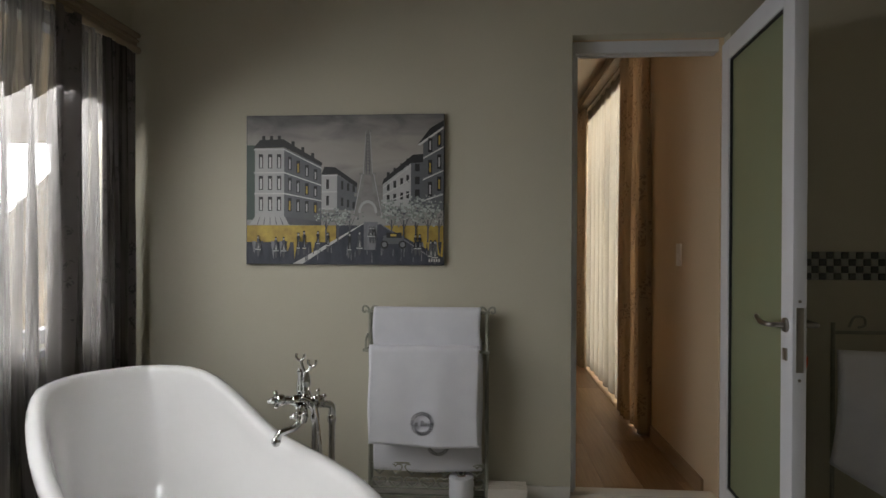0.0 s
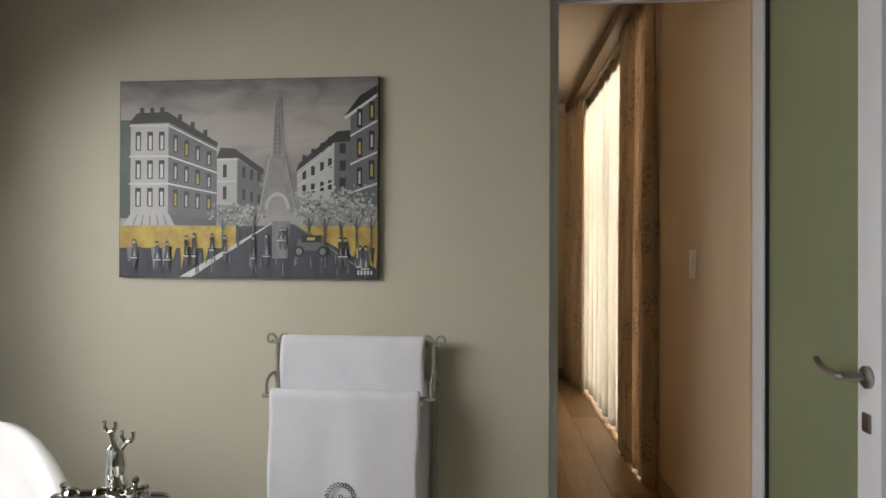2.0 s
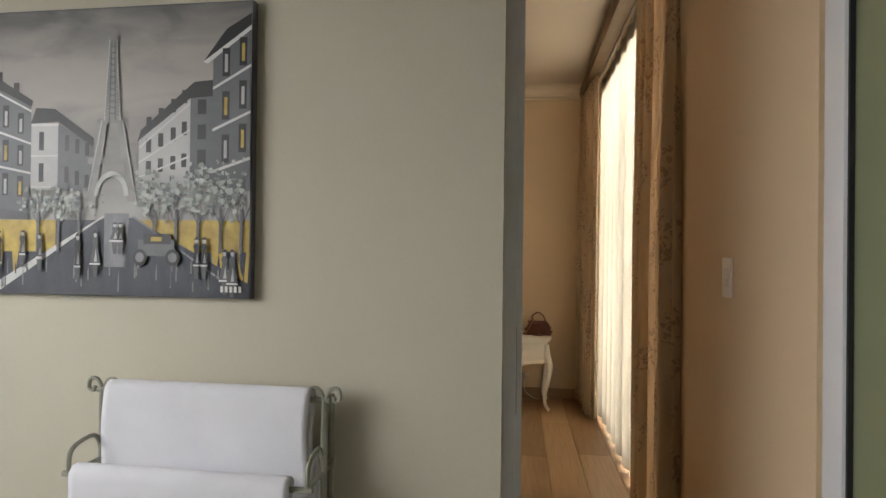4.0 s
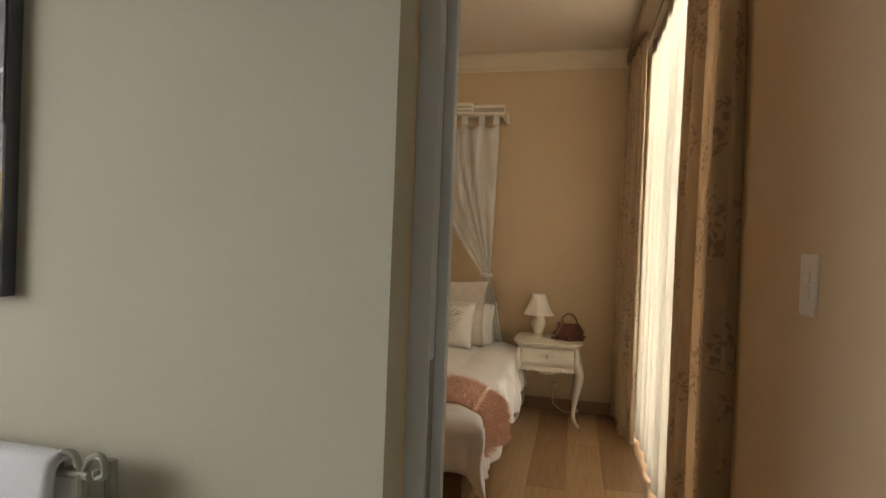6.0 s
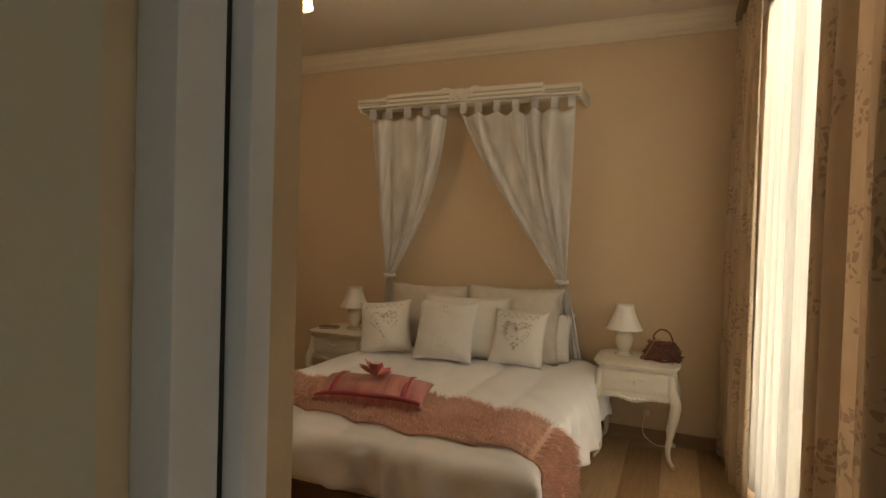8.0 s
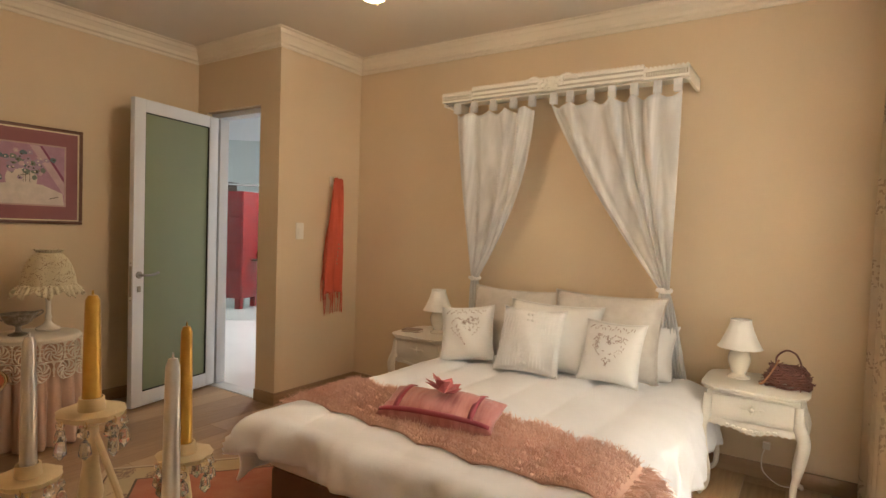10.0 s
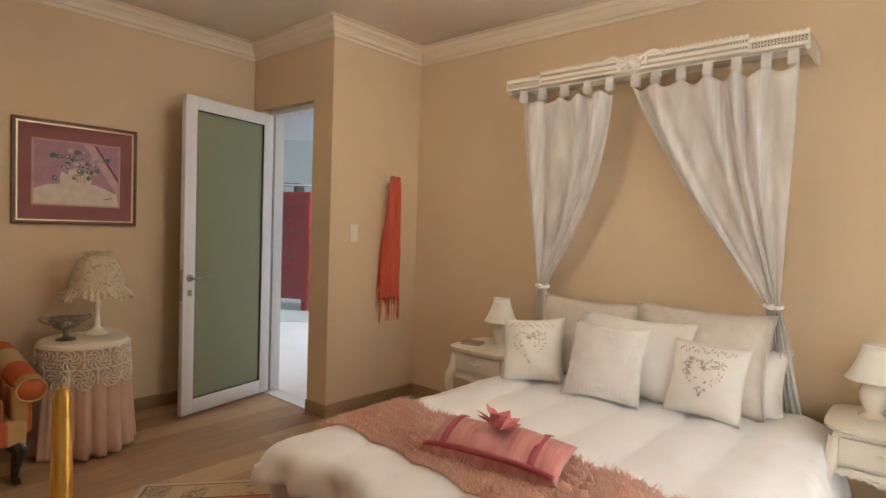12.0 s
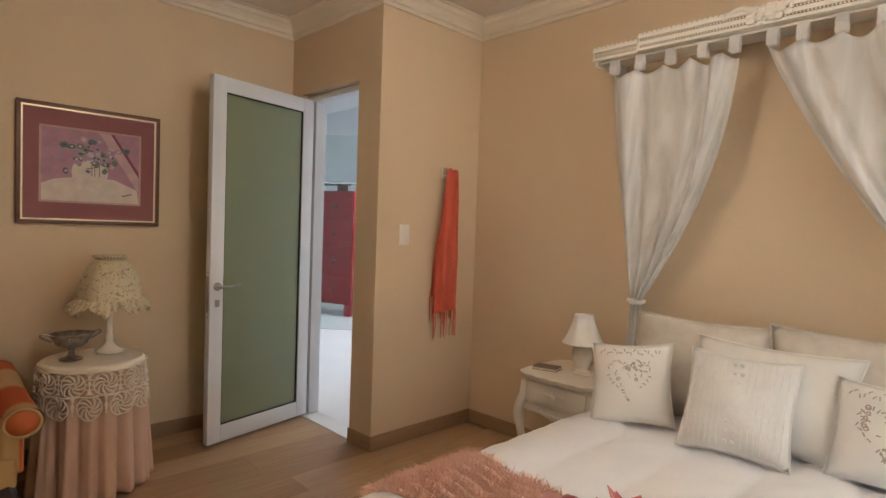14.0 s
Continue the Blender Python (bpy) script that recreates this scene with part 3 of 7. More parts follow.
tagged(part("threshold", boxed(DX0, DX1, 2.886, 2.965, -0.01, BZ + 0.004, bevel=0.004), M_BATHFLOOR), "pale stone threshold step between the rooms", "threshold", kind="structure")


# ---- doors ----
fr1 = tagged(new("door_frame_1"), "white aluminium door frame set in the plaster reveal", "door frame", kind="structure")
for nm, q in (("jamb", (DX0, 0.700, 2.903, 2.937, 0, 2.066)), ("stop", (DX0, 0.714, 2.941, 2.962, 0, 2.062)), ("jamb", (1.337, DX1, 2.903, 2.962, 0, 2.066)),
              ("head", (DX0, DX1, 2.903, 2.937, 2.066, DZ)), ("head_stop", (DX0, DX1, 2.941, 2.962, 2.062, DZ))):
    part(nm, boxed(*q, bevel=0.003), M_ALU, fr1)
part("gasket", boxed(DX0, 0.699, 2.9375, 2.9405, 0, 2.062), M_GASKET, fr1, "black door seal", None)
part("strike_plate", boxed(0.700, 0.7015, 2.910, 2.930, 0.84, 1.04), M_STEEL, fr1, "steel strike plate", None)
fr2 = tagged(new("door_frame_2"), "pale aluminium door frame set in the plaster reveal", "door frame", kind="structure")
for nm, q in (("jamb", (OX0, -2.945, YD + 0.064, YD + 0.14, 0.004, 2.085)), ("jamb", (OX1 - 0.006, OX1, YD + 0.06, YD + 0.14, 0.004, 2.085)), ("head", (OX0, OX1, YD + 0.045, YD + 0.14, 2.085, OZ - 0.005))):
    part(nm, boxed(*q, bevel=0.003), M_ALU, fr2)


def glazed_door(name, place, turn, w, h, lever, label):
    """Leaf from the hinge along +x; lever: the height of the handles."""
    d = tagged(new(name), label, "door", kind="structure")
    d.matrix_world = pose(*place, 0, 0, turn)
    s, t = 0.085, 0.042
    for nm, a in (("stile", (0, s, -t / 2, t / 2, 0.008, h)), ("stile", (w - s, w, -t / 2, t / 2, 0.008, h)), ("rail", (s, w - s, -t / 2, t / 2, 0.008, s + 0.02)), ("rail", (s, w - s, -t / 2, t / 2, h - s, h))):
        part(nm, boxed(*a, bevel=0.004), M_ALU, d)
    part("pane", boxed(s - 0.005, w - s + 0.005, -0.004, 0.004, s + 0.015, h - s + 0.005), M_FROST, d, "green frosted glass pane", None)
    for y in (-1, 1):
        gk = bmesh.new()
        y0, y1 = sorted((y * 0.005, y * 0.014))
        box(gk, s, s + 0.007, y0, y1, s + 0.02, h - s)
        box(gk, w - s - 0.007, w - s, y0, y1, s + 0.02, h - s)
        box(gk, s + 0.007, w - s - 0.007, y0, y1, s + 0.02, s + 0.027)
        box(gk, s + 0.007, w - s - 0.007, y0, y1, h - s - 0.007, h - s)
        part("gasket", gk, M_GASKET, d, "black glazing seal", None)
        hd = bmesh.new()
        hx, hz = w - 0.045, lever
        lathe(hd, [(0.024, 0), (0.024, 0.006), (0.02, 0.009)], 20)
        bmesh.ops.transform(hd, matrix=pose(hx, y * t / 2, hz, -90 * y, 0, 0), verts=hd.verts)
        tube(hd, curve([(hx, y * (t / 2 + 0.004), hz), (hx, y * (t / 2 + 0.045), hz), (hx - 0.02, y * (t / 2 + 0.054), hz), (hx - 0.075, y * (t / 2 + 0.052), hz + 0.002), (hx - 0.118, y * (t / 2 + 0.046), hz + 0.014)], 18), 0.0085, 10)
        part("lever_handle", hd, M_STEEL, d, "brushed steel lever handle")
        kh = bmesh.new()
        box(kh, hx - 0.014, hx + 0.014, *sorted((y * t / 2, y * (t / 2 + 0.006))), hz - 0.115, hz - 0.075, bevel=0.003)
        part("keyhole_plate", kh, M_STEEL, d, "small steel keyhole plate")
    lp = boxed(w, w + 0.003, -0.011, 0.011, lever - 0.145, lever + 0.06, bevel=0.001)
    part("lock_plate", lp, M_STEEL, d, "dark steel lock plate")
    for z in (lever - 0.17, lever + 0.08):
        sc = bmesh.new()
        lathe(sc, [(0.005, 0), (0.005, 0.002), (0.003, 0.003)], 10)
        bmesh.ops.transform(sc, matrix=pose(w, 0, z, 0, 90, 0), verts=sc.verts)
        part("screw", sc, M_STEEL, d)
    for z in (0.25, 1.05, h - 0.25):
        hg = bmesh.new()
        lathe(hg, [(0.009, 0), (0.009, 0.09)], 10, (-0.006, 0.0, z))
        part("hinge", hg, M_ALU, d)
    return d


glazed_door("door_1", (1.335, 2.832, BZ + 0.004), -95.0, 0.685, 2.0, 0.872, "white aluminium door with frosted green glass, standing open")
glazed_door("door_2", (-2.962, 5.62, 0.004), -78.3, 0.735, 2.082, 0.905, "white aluminium door with frosted green glass, standing open")
tas = thing("key_tassel", (1.300, 2.165, 0.815), "orange key tag hanging from the door lock", "key tag")
tb = bmesh.new()
lathe(tb, [(0.004, 0.03), (0.009, 0.022), (0.008, 0.0), (0.003, -0.02)], 10)
part("tag", tb, M_ORANGE, tas)
tb = bmesh.new()
tube(tb, curve([(0, 0, 0.028), (0.004, 0, 0.045), (-0.006, 0, 0.052)], 8), 0.0015, 6)
part("ring", tb, M_STEEL, tas)

# ---- windows ----


def window(name, x, y0, y1, z0, z1, mullions, transom, label):
    w = tagged(new(name), label, "window", kind="structure")
    f = 0.055
    for nm, a in (("window_frame", (x - 0.04, x + 0.04, y0, y1, z0, z0 + f)), ("window_frame", (x - 0.04, x + 0.04, y0, y1, z1 - f, z1)), ("window_frame", (x - 0.04, x + 0.04, y0, y0 + f, z0 + f, z1 - f)), ("window_frame", (x - 0.04, x + 0.04, y1 - f, y1, z0 + f, z1 - f))):
        part(nm, boxed(*a, bevel=0.004), M_ALU, w)
    ys = [y0 + f, *mullions, y1 - f]
    for y in mullions:
        part("mullion", boxed(x - 0.035, x + 0.035, y - 0.035, y + 0.035, z0 + f, z1 - f, bevel=0.004), M_ALU, w)
    if transom:
        for a, b in zip(ys, ys[1:]):
            part("transom", boxed(x - 0.036, x + 0.036, a + 0.035 * (a in mullions), b - 0.035 * (b in mullions), transom - 0.05, transom + 0.05, bevel=0.004), M_ALU, w)
    for a, b in zip(ys, ys[1:]):
        for c, d in (((z0 + f, transom - 0.05), (transom + 0.05, z1 - f)) if transom else ((z0 + f, z1 - f),)):
            p = part("pane", boxed(x - 0.003, x + 0.003, a, b, c, d), M_CLEAR, w, "clear glass pane", None)
            p.visible_shadow = False
    return w


window("window_1", BXL - 0.1, WY0, WY1, WZ0, WZ1, [1.66], None, "white aluminium bathroom window behind grey voile")
tagged(part("window_sill", boxed(BXL - 0.19, BXL + 0.03, WY0 - 0.03, WY1 + 0.03, WZ0 - 0.03, WZ0 - 0.001, bevel=0.006), M_ALU), "white window sill", "sill", kind="structure")
window("window_2", XW + 0.12, PY0, PY1, 0.02, PZ1, [5.03], 2.20, "glazed patio door behind voile curtains")
for nm, a in (("backdrop_west", (-5.0, -4.95, -6, 4.6, -0.2, 7)), ("backdrop_east", (6.0, 6.05, -1, 12, -0.2, 3.2))):
    tagged(part(nm, boxed(*a), M_OUTSIDE, smooth=None), "pale overcast daylight outside the window", "backdrop", kind="structure")

# ---- hall beyond the bedroom door ----
HX0, HX1, HY1 = -9.0, -2.33, 9.6
tagged(part("floor_hall", boxed(HX0, HX1, YD + 0.14, HY1, -0.09, -0.002), M_HALLFLOOR, smooth=None), "polished white tile floor of the hall", "floor", kind="structure")
tagged(part("threshold_hall", boxed(OX0, OX1, YD + 0.012, YD + 0.14, -0.006, 0.004, bevel=0.001), M_HALLFLOOR), "polished white tile in the doorway", "threshold", kind="structure")
wall("wall_hall_north", [(HX0, HX1, HY1, HY1 + 0.2, 0, 3.4)], M_HALLWALL, "white plaster hall wall")
wall("wall_hall_west", [(HX0 - 0.2, HX0, YD, HY1, 0, 3.4)], M_HALLWALL, "white plaster hall wall")
wall("wall_hall_south", [(HX0, XL - 0.2, YD, YD + 0.2, 0, 3.4)], M_HALLWALL, "white plaster hall wall")
wall("wall_hall_east", [(XS - 0.17, XS - 0.15, YD + 0.15, HY1, 0, 3.4)], M_HALLWALL, "white plaster hall wall")
tagged(part("ceiling_hall", boxed(HX0, HX1, YD + 0.15, HY1, 3.4, 3.5), M_HALLWALL, smooth=None), "white hall ceiling", "ceiling", kind="structure")

# ---- bedroom: curtains ----


def folds(seed, n):
    rnd = random.Random(seed)
    return [(rnd.uniform(0.7, 1.3), rnd.uniform(0, 6.28)) for _ in range(n)]


def hanging(name, x, y0, y1, z0, z1, waves, depth, mat, seed, parent=None, label="", thick=0.003, lean=0.0, pinch=0.35, nv=26, spread=0.0, slant=0.0):
    """A pleated curtain along y; folds open and wander towards the hem."""
    fs = folds(seed, 5)
    n = int(waves * 12)

    def fn(u, v):
        z = z1 + (z0 - z1) * v
        grow = pinch + (1 - pinch) * min(1.0, v * 2.2)
        ph = 2 * math.pi * waves * (u + 0.012 * math.sin(7 * u + fs[0][1]) + 0.01 * v * math.sin(3 * v + 9 * u + fs[1][1]))
        amp = depth * grow * (0.75 + 0.35 * math.sin(11 * u + fs[2][1]) + 0.1 * math.sin(4 * v + fs[3][1]))
        yy = y0 + (y1 - y0) * u + 0.35 * (y1 - y0) / waves * math.sin(ph * 1.0 + 1.2) * 0.35 * grow
        yy += spread * v * (u - 0.5)
        return Vector((x + slant * (u - 0.5) + amp * math.sin(ph) + lean * v, yy, z))

    ob = part(name, sheet(fn, n, nv, (y1 - y0) * 2.0, z1 - z0), mat, parent, label, 180)
    thicken(ob, thick)
    return ob


def rail(name, x0, x1, y0, y1, z0, z1, mat, label):
    r = thing(name, ((x0 + x1) / 2, y0, z0), label, "curtain rail")
    d = x1 - x0
    bm = bmesh.new()
    L = y1 - y0
    box(bm, -d / 2, d / 2, 0, L, 0.0, z1 - z0, bevel=0.004)
    part("channel", bm, mat, r)
    for z in (0.3, 0.62):
        bm = bmesh.new()
        tube(bm, [(-d / 2 - 0.002, 0, (z1 - z0) * z), (-d / 2 - 0.002, L, (z1 - z0) * z)], 0.006, 8)
        part("moulding", bm, mat, r)
    part("end_cap", boxed(-d / 2 - 0.006, d / 2, -0.006, 0, -0.003, z1 - z0, bevel=0.002), mat, r)
    return r


rail("curtain_rail", 1.205, 1.290, 3.72, 6.39, 2.52, 2.60, M_RAIL, "bronze-toned curtain rail under the ceiling by the patio door")
cn = thing("floral_curtain", (0, 0, 0), "tan linen curtain printed with brown flowers beside the patio door", "curtain", "patio door curtains")
hanging("drape", 1.282, 3.84, 4.43, 0.015, 2.53, 6, 0.034, M_FLORAL, 3, cn, slant=-0.03)
hd = bmesh.new()
tube(hd, [(1.275, 3.86, 2.525), (1.275, 4.42, 2.525)], 0.008, 8)
part("heading_tape", hd, M_FLORAL, cn)
cf = thing("floral_curtain", (0, 0, 0), "tan linen curtain printed with brown flowers, hanging in the room corner", "curtain", "patio door curtains")
hanging("drape", 1.245, 5.74, 6.35, 0.015, 2.53, 6, 0.040, M_FLORAL, 11, cf, slant=-0.04)
hd = bmesh.new()
tube(hd, [(1.26, 5.84, 2.525), (1.26, 6.28, 2.525)], 0.008, 8)
part("heading_tape", hd, M_FLORAL, cf)
sh = thing("voile_curtain", (0, 0, 0), "long white voile curtain glowing with daylight at the patio door", "curtain", "patio door curtains")
hanging("voile", 1.322, 4.14, 5.96, 0.02, 2.52, 9, 0.020, M_SHEER, 7, sh, thick=0.001, nv=20)
hd = bmesh.new()
tube(hd, [(1.300, 4.15, 2.52), (1.300, 5.80, 2.52)], 0.006, 8)
part("heading_tape", hd, M_PLASTIC, sh)

# ---- bedroom: bed ----
BX0, BX1, BF, BB = -1.01, 0.48, 4.53, 6.34
bed = thing("bed", ((BX0 + BX1) / 2, BF, 0), "double bed with a brown fabric base", "bed")
O = bed.location.copy()


def at_bed(bm):
    bmesh.ops.translate(bm, vec=-O, verts=bm.verts)
    return bm


part("base", at_bed(boxed(BX0 + 0.03, BX1 - 0.03, BF + 0.04, BB, 0.005, 0.22, bevel=0.02)), M_BEDBASE, bed, "dark brown fabric bed base")
part("mattress", at_bed(boxed(BX0 + 0.01, BX1 - 0.01, BF + 0.02, BB, 0.22, 0.42, bevel=0.05, seg=3)), M_PILLOW, bed)


def bed_top(x, y):
    """Height of the made bed at x, y with soft quilted channels."""
    ch = abs(math.sin((x - BX0 + 0.01 * math.sin(4 * y)) / 0.253 * math.pi))
    edge = min(1.0, (x - BX0 + 0.10) / 0.2, (BX1 + 0.10 - x) / 0.2, (y - BF + 0.1) / 0.22)
    edge = max(0.0, edge)
    return 0.425 + 0.045 * math.sin(edge * math.pi / 2) + 0.021 * ch ** 0.6 * edge + 0.004 * math.sin(9 * x + 5 * y) * math.sin(7 * y) + 0.0035 * math.sin(30 * x + 4 * math.sin(6 * y)) * math.sin(12 * y + 5 * x) * edge


def duvet_point(s, q):
    """Over the bed: s across, q along, in metres of cloth; hangs down past the edges with folds."""
    W, Lq = BX1 - BX0, BB - BF
    hang_l = max(0.0, -s)
    hang_r = max(0.0, s - W)
    hang_f = max(0.0, -q)
    x = BX0 + min(max(s, 0), W)
    y = BF + max(q, 0)
    z = bed_top(x, y)
    side = hang_l + hang_r
    drop = side + hang_f
    if drop > 0:
        r = 0.055
        both = min(hang_f, side)
        k = max(side, hang_f) + 0.18 * both
        if k < r * 1.57:
            out, dz = r * math.sin(k / r), r * (1 - math.cos(k / r))
        else:
            out, dz = r, r + (k - r * 1.57)
        w_ = y if side > hang_f else x
        out += min(1, k / 0.16) * (0.026 * math.sin(10.5 * w_ + 1.3 * math.sin(4 * y)) + 0.019 * math.sin(25 * w_ + 12 * k + 2.5 * math.sin(6 * w_)) + 0.008 * math.sin(47 * w_ - 22 * k + 3 * math.sin(11 * w_))) + 0.02 * min(1, k / 0.25)
        if side > 0:
            sx = -1 if hang_l > 0 else 1
            x += sx * out * (1 if side >= hang_f else side / (hang_f + 1e-6))
        if hang_f > 0:
            y -= out * (1 if hang_f >= side else hang_f / (side + 1e-6))
        z -= dz
    return Vector((x, y, z))


duv = thing("duvet", (0, 0, 0), "white quilted duvet spread over the bed, hanging to near the floor", "duvet")
W0 = BX1 - BX0
bm = sheet(lambda u, v: duvet_point(-0.30 + u * (W0 + 0.60), (v - 1) * (0.17 + 0.12 * u * u) + v * (BB - BF - 0.04)), 120, 96, W0 + 0.6, 2.3)
thicken(part("cover", bm, M_DUVET, duv, smooth=180), 0.012, -1)


# fur throw across the foot
def throw_point(u, v, lift=0.007):
    s = -0.22 + u * (W0 + 0.44)
    q = 0.16 + 0.02 * math.sin(5 * u) + v * 0.40 - 0.10 * u + 0.02 * math.sin(9 * u + 2 * v)
    p = duvet_point(s, q)
    nrm = Vector((0, 0, 1))
    if s < 0:
        nrm = Vector((-1, 0, 0.25))
    elif s > W0:
        nrm = Vector((1, 0, 0.25))
    return p + nrm * (lift + 0.005 * math.sin(v * 44) ** 2), nrm


fur = thing("fur_throw", (0, 0, 0), "dusty pink striped faux-fur throw laid across the bed's foot", "throw")
bm = sheet(lambda u, v: throw_point(u, v)[0], 80, 26, 2.1, 0.4)
thicken(part("backing", bm, M_FUR, fur, smooth=180), 0.008, -1)
rnd = random.Random(5)
verts, faces = [], []
for k in range(20000):
    u, v = rnd.random(), rnd.random()
    v = (math.floor(v * 7) + 0.5 + (v * 7 % 1 - 0.5) * 0.55) / 7
    if rnd.random() < 0.12:
        v = rnd.choice((0.0, 1.0))
    p, nrm = throw_point(u, v)
    d = (nrm + Vector((rnd.uniform(-0.8, 0.8), rnd.uniform(-1.0, 0.6), rnd.uniform(-0.3, 0.3)))).normalized()
    side = d.orthogonal().normalized() * 0.0013
    L = rnd.uniform(0.02, 0.055)
    mid = p + d * L * 0.6 + Vector((0, 0, -0.001))
    tip = p + d * L + Vector((rnd.uniform(-0.008, 0.008), rnd.uniform(-0.012, 0.004), -0.012))
    b = len(verts)
    verts += [p - side, p + side, mid + side * 0.7, mid - side * 0.7, tip]
    faces += [(b, b + 1, b + 2, b + 3), (b + 3, b + 2, b + 4)]
me = bpy.data.meshes.new("pile")
me.from_pydata([tuple(v) for v in verts], [], faces)
me.materials.append(M_FUR)
pile = new("pile", me)
pile.parent = fur
tagged(pile, "long shaggy pink fur pile", kind="stuff")


# cushions
def lay_cushion(name, w, h, t, place, lean, turn, mat, label, group="", seed=0, pinch=0.09, roll=0.0, shirr=0.0, n=16):
    """place: the middle of the bottom edge."""
    c = thing(name, place, label, "cushion", group)
    c.matrix_world = pose(*place, 0, 0, turn) @ pose(0, 0, 0, -lean, roll, 0)
    bm = cushion(w, h, t, seed, n, pinch, shirr)
    bmesh.ops.translate(bm, vec=(0, 0, h / 2), verts=bm.verts)
    part("cover", bm, mat, c, smooth=180)
    return c


def piping(c, w, h, t, mat, r=0.004, pinch=0.09, frill=0.0):
    pts = []
    n = 20
    for k in range(4 * n):
        side, s = divmod(k, n)
        a = s / n * 2 - 1
        x, z = ((a, -1), (1, a), (-a, 1), (-1, -a))[side]
        pts.append((x * w / 2 * (1 - pinch * (1 - z * z)), 0, h / 2 + z * h / 2 * (1 - pinch * (1 - x * x))))
    bm = bmesh.new()
    tube(bm, pts, r, 6, closed=True)
    part("piping", bm, mat, c)


def heart_motif(c, w, h, t, seed):
    """Stitched heart of sprigs and rosettes on the cushion's face."""
    rnd = random.Random(seed)
    bm = bmesh.new()

    def put(x, z, r, ring):
        y = cushion_front(w, h, t, x, z) - 0.0025
        if ring:
            pts = [(x + r * math.cos(a), y, z + h / 2 + r * math.sin(a)) for a in (k * math.pi / 5 for k in range(10))]
            tube(bm, pts, 0.0022, 5, closed=True)
        else:
            a = rnd.uniform(0, 3.1)
            tube(bm, [(x - r * math.cos(a), y, z + h / 2 - r * math.sin(a)), (x, y - 0.001, z + h / 2 + r * 0.3), (x + r * math.cos(a), y, z + h / 2 + r * math.sin(a))], 0.0021, 5)

    for k in range(40):
        a = k / 40 * 2 * math.pi
        hx = 16 * math.sin(a) ** 3 / 17
        hz = (13 * math.cos(a) - 5 * math.cos(2 * a) - 2 * math.cos(3 * a) - math.cos(4 * a)) / 17
        if k % 5:
            put(hx * w * 0.27, hz * h * 0.27 + 0.01, 0.007, False)
    for k in range(46):
        x, z = rnd.uniform(-0.27, 0.27), rnd.uniform(-0.2, 0.24)
        if abs(x) < 0.27 * (0.35 + 1.6 * (z + 0.2)):
            put(x * w, z * h, rnd.uniform(0.005, 0.009), False)
    for k in range(9):
        x, z = rnd.uniform(-0.2, 0.2), rnd.uniform(0.0, 0.22)
        put(x * w, z * h, rnd.uniform(0.005, 0.008), True)
    for k in range(18):
        x = (k / 17 - 0.5) * 0.7
        put(x * w, 0.34 * h + 0.01 * math.sin(k * 2), 0.007, False)
    tagged(part("embroidery", bm, M_EMBROID, c, "taupe stitched heart of flowers"), kind="stuff")


e1 = lay_cushion("euro_pillow", 0.62, 0.47, 0.19, (-0.64, 6.10, 0.47), 20, 0, M_LINEN, "large beige damask pillow propped against the wall", "beige pillows", 1, 0.09)
piping(e1, 0.62, 0.47, 0.19, M_LINEN, 0.006, 0.09)
e2 = lay_cushion("euro_pillow", 0.66, 0.49, 0.19, (-0.04, 6.08, 0.47), 20, 0, M_LINEN, "large beige damask pillow propped against the wall", "beige pillows", 2, 0.09)
piping(e2, 0.66, 0.49, 0.19, M_LINEN, 0.006, 0.09)
w1 = lay_cushion("bed_pillow", 0.62, 0.34, 0.16, (0.04, 6.17, 0.46), 22, 0, M_PILLOW, "ivory cotton bed pillow at the back", "white pillows", 3)
piping(w1, 0.62, 0.34, 0.16, M_PILLOW, 0.003)
w2 = lay_cushion("bed_pillow", 0.60, 0.41, 0.16, (-0.32, 5.97, 0.48), 20, -3, M_PILLOW, "ivory cotton bed pillow standing in front", "white pillows", 4)
piping(w2, 0.60, 0.41, 0.16, M_PILLOW, 0.003)
h1 = lay_cushion("heart_cushion", 0.34, 0.35, 0.14, (-0.755, 5.83, 0.49), 24, 18, M_PILLOW, "ivory cushion embroidered with a flower heart", "heart cushions", 5, roll=-6)
heart_motif(h1, 0.34, 0.35, 0.14, 5)
piping(h1, 0.34, 0.35, 0.14, M_PILLOW, 0.003)
h2 = lay_cushion("heart_cushion", 0.335, 0.345, 0.13, (0.07, 5.88, 0.49), 22, -4, M_PILLOW, "ivory cushion embroidered with a flower heart", "heart cushions", 6)
heart_motif(h2, 0.335, 0.345, 0.13, 6)
piping(h2, 0.335, 0.345, 0.13, M_PILLOW, 0.003)
kn = lay_cushion("knit_cushion", 0.38, 0.385, 0.15, (-0.36, 5.79, 0.49), 24, 4, M_KNIT, "ivory knitted cushion in the middle of the bed", "", 7)
piping(kn, 0.38, 0.385, 0.15, M_KNIT, 0.004)
bm = bmesh.new()
for k in range(17):
    x0 = (k / 16 - 0.5) * 0.38 * 0.84
    if abs(x0) < 0.03:
        continue
    pts = []
    for j in range(15):
        z0 = (j / 14 - 0.5) * 0.385 * 0.84
        xx = x0 + 0.0015 * math.sin(j * 2.1 + k)
        pts.append((xx, cushion_front(0.38, 0.385, 0.15, xx, z0) - 0.001, 0.19 + z0))
    tube(bm, pts, [0.0026 if j % 2 else 0.0018 for j in range(15)], 5)
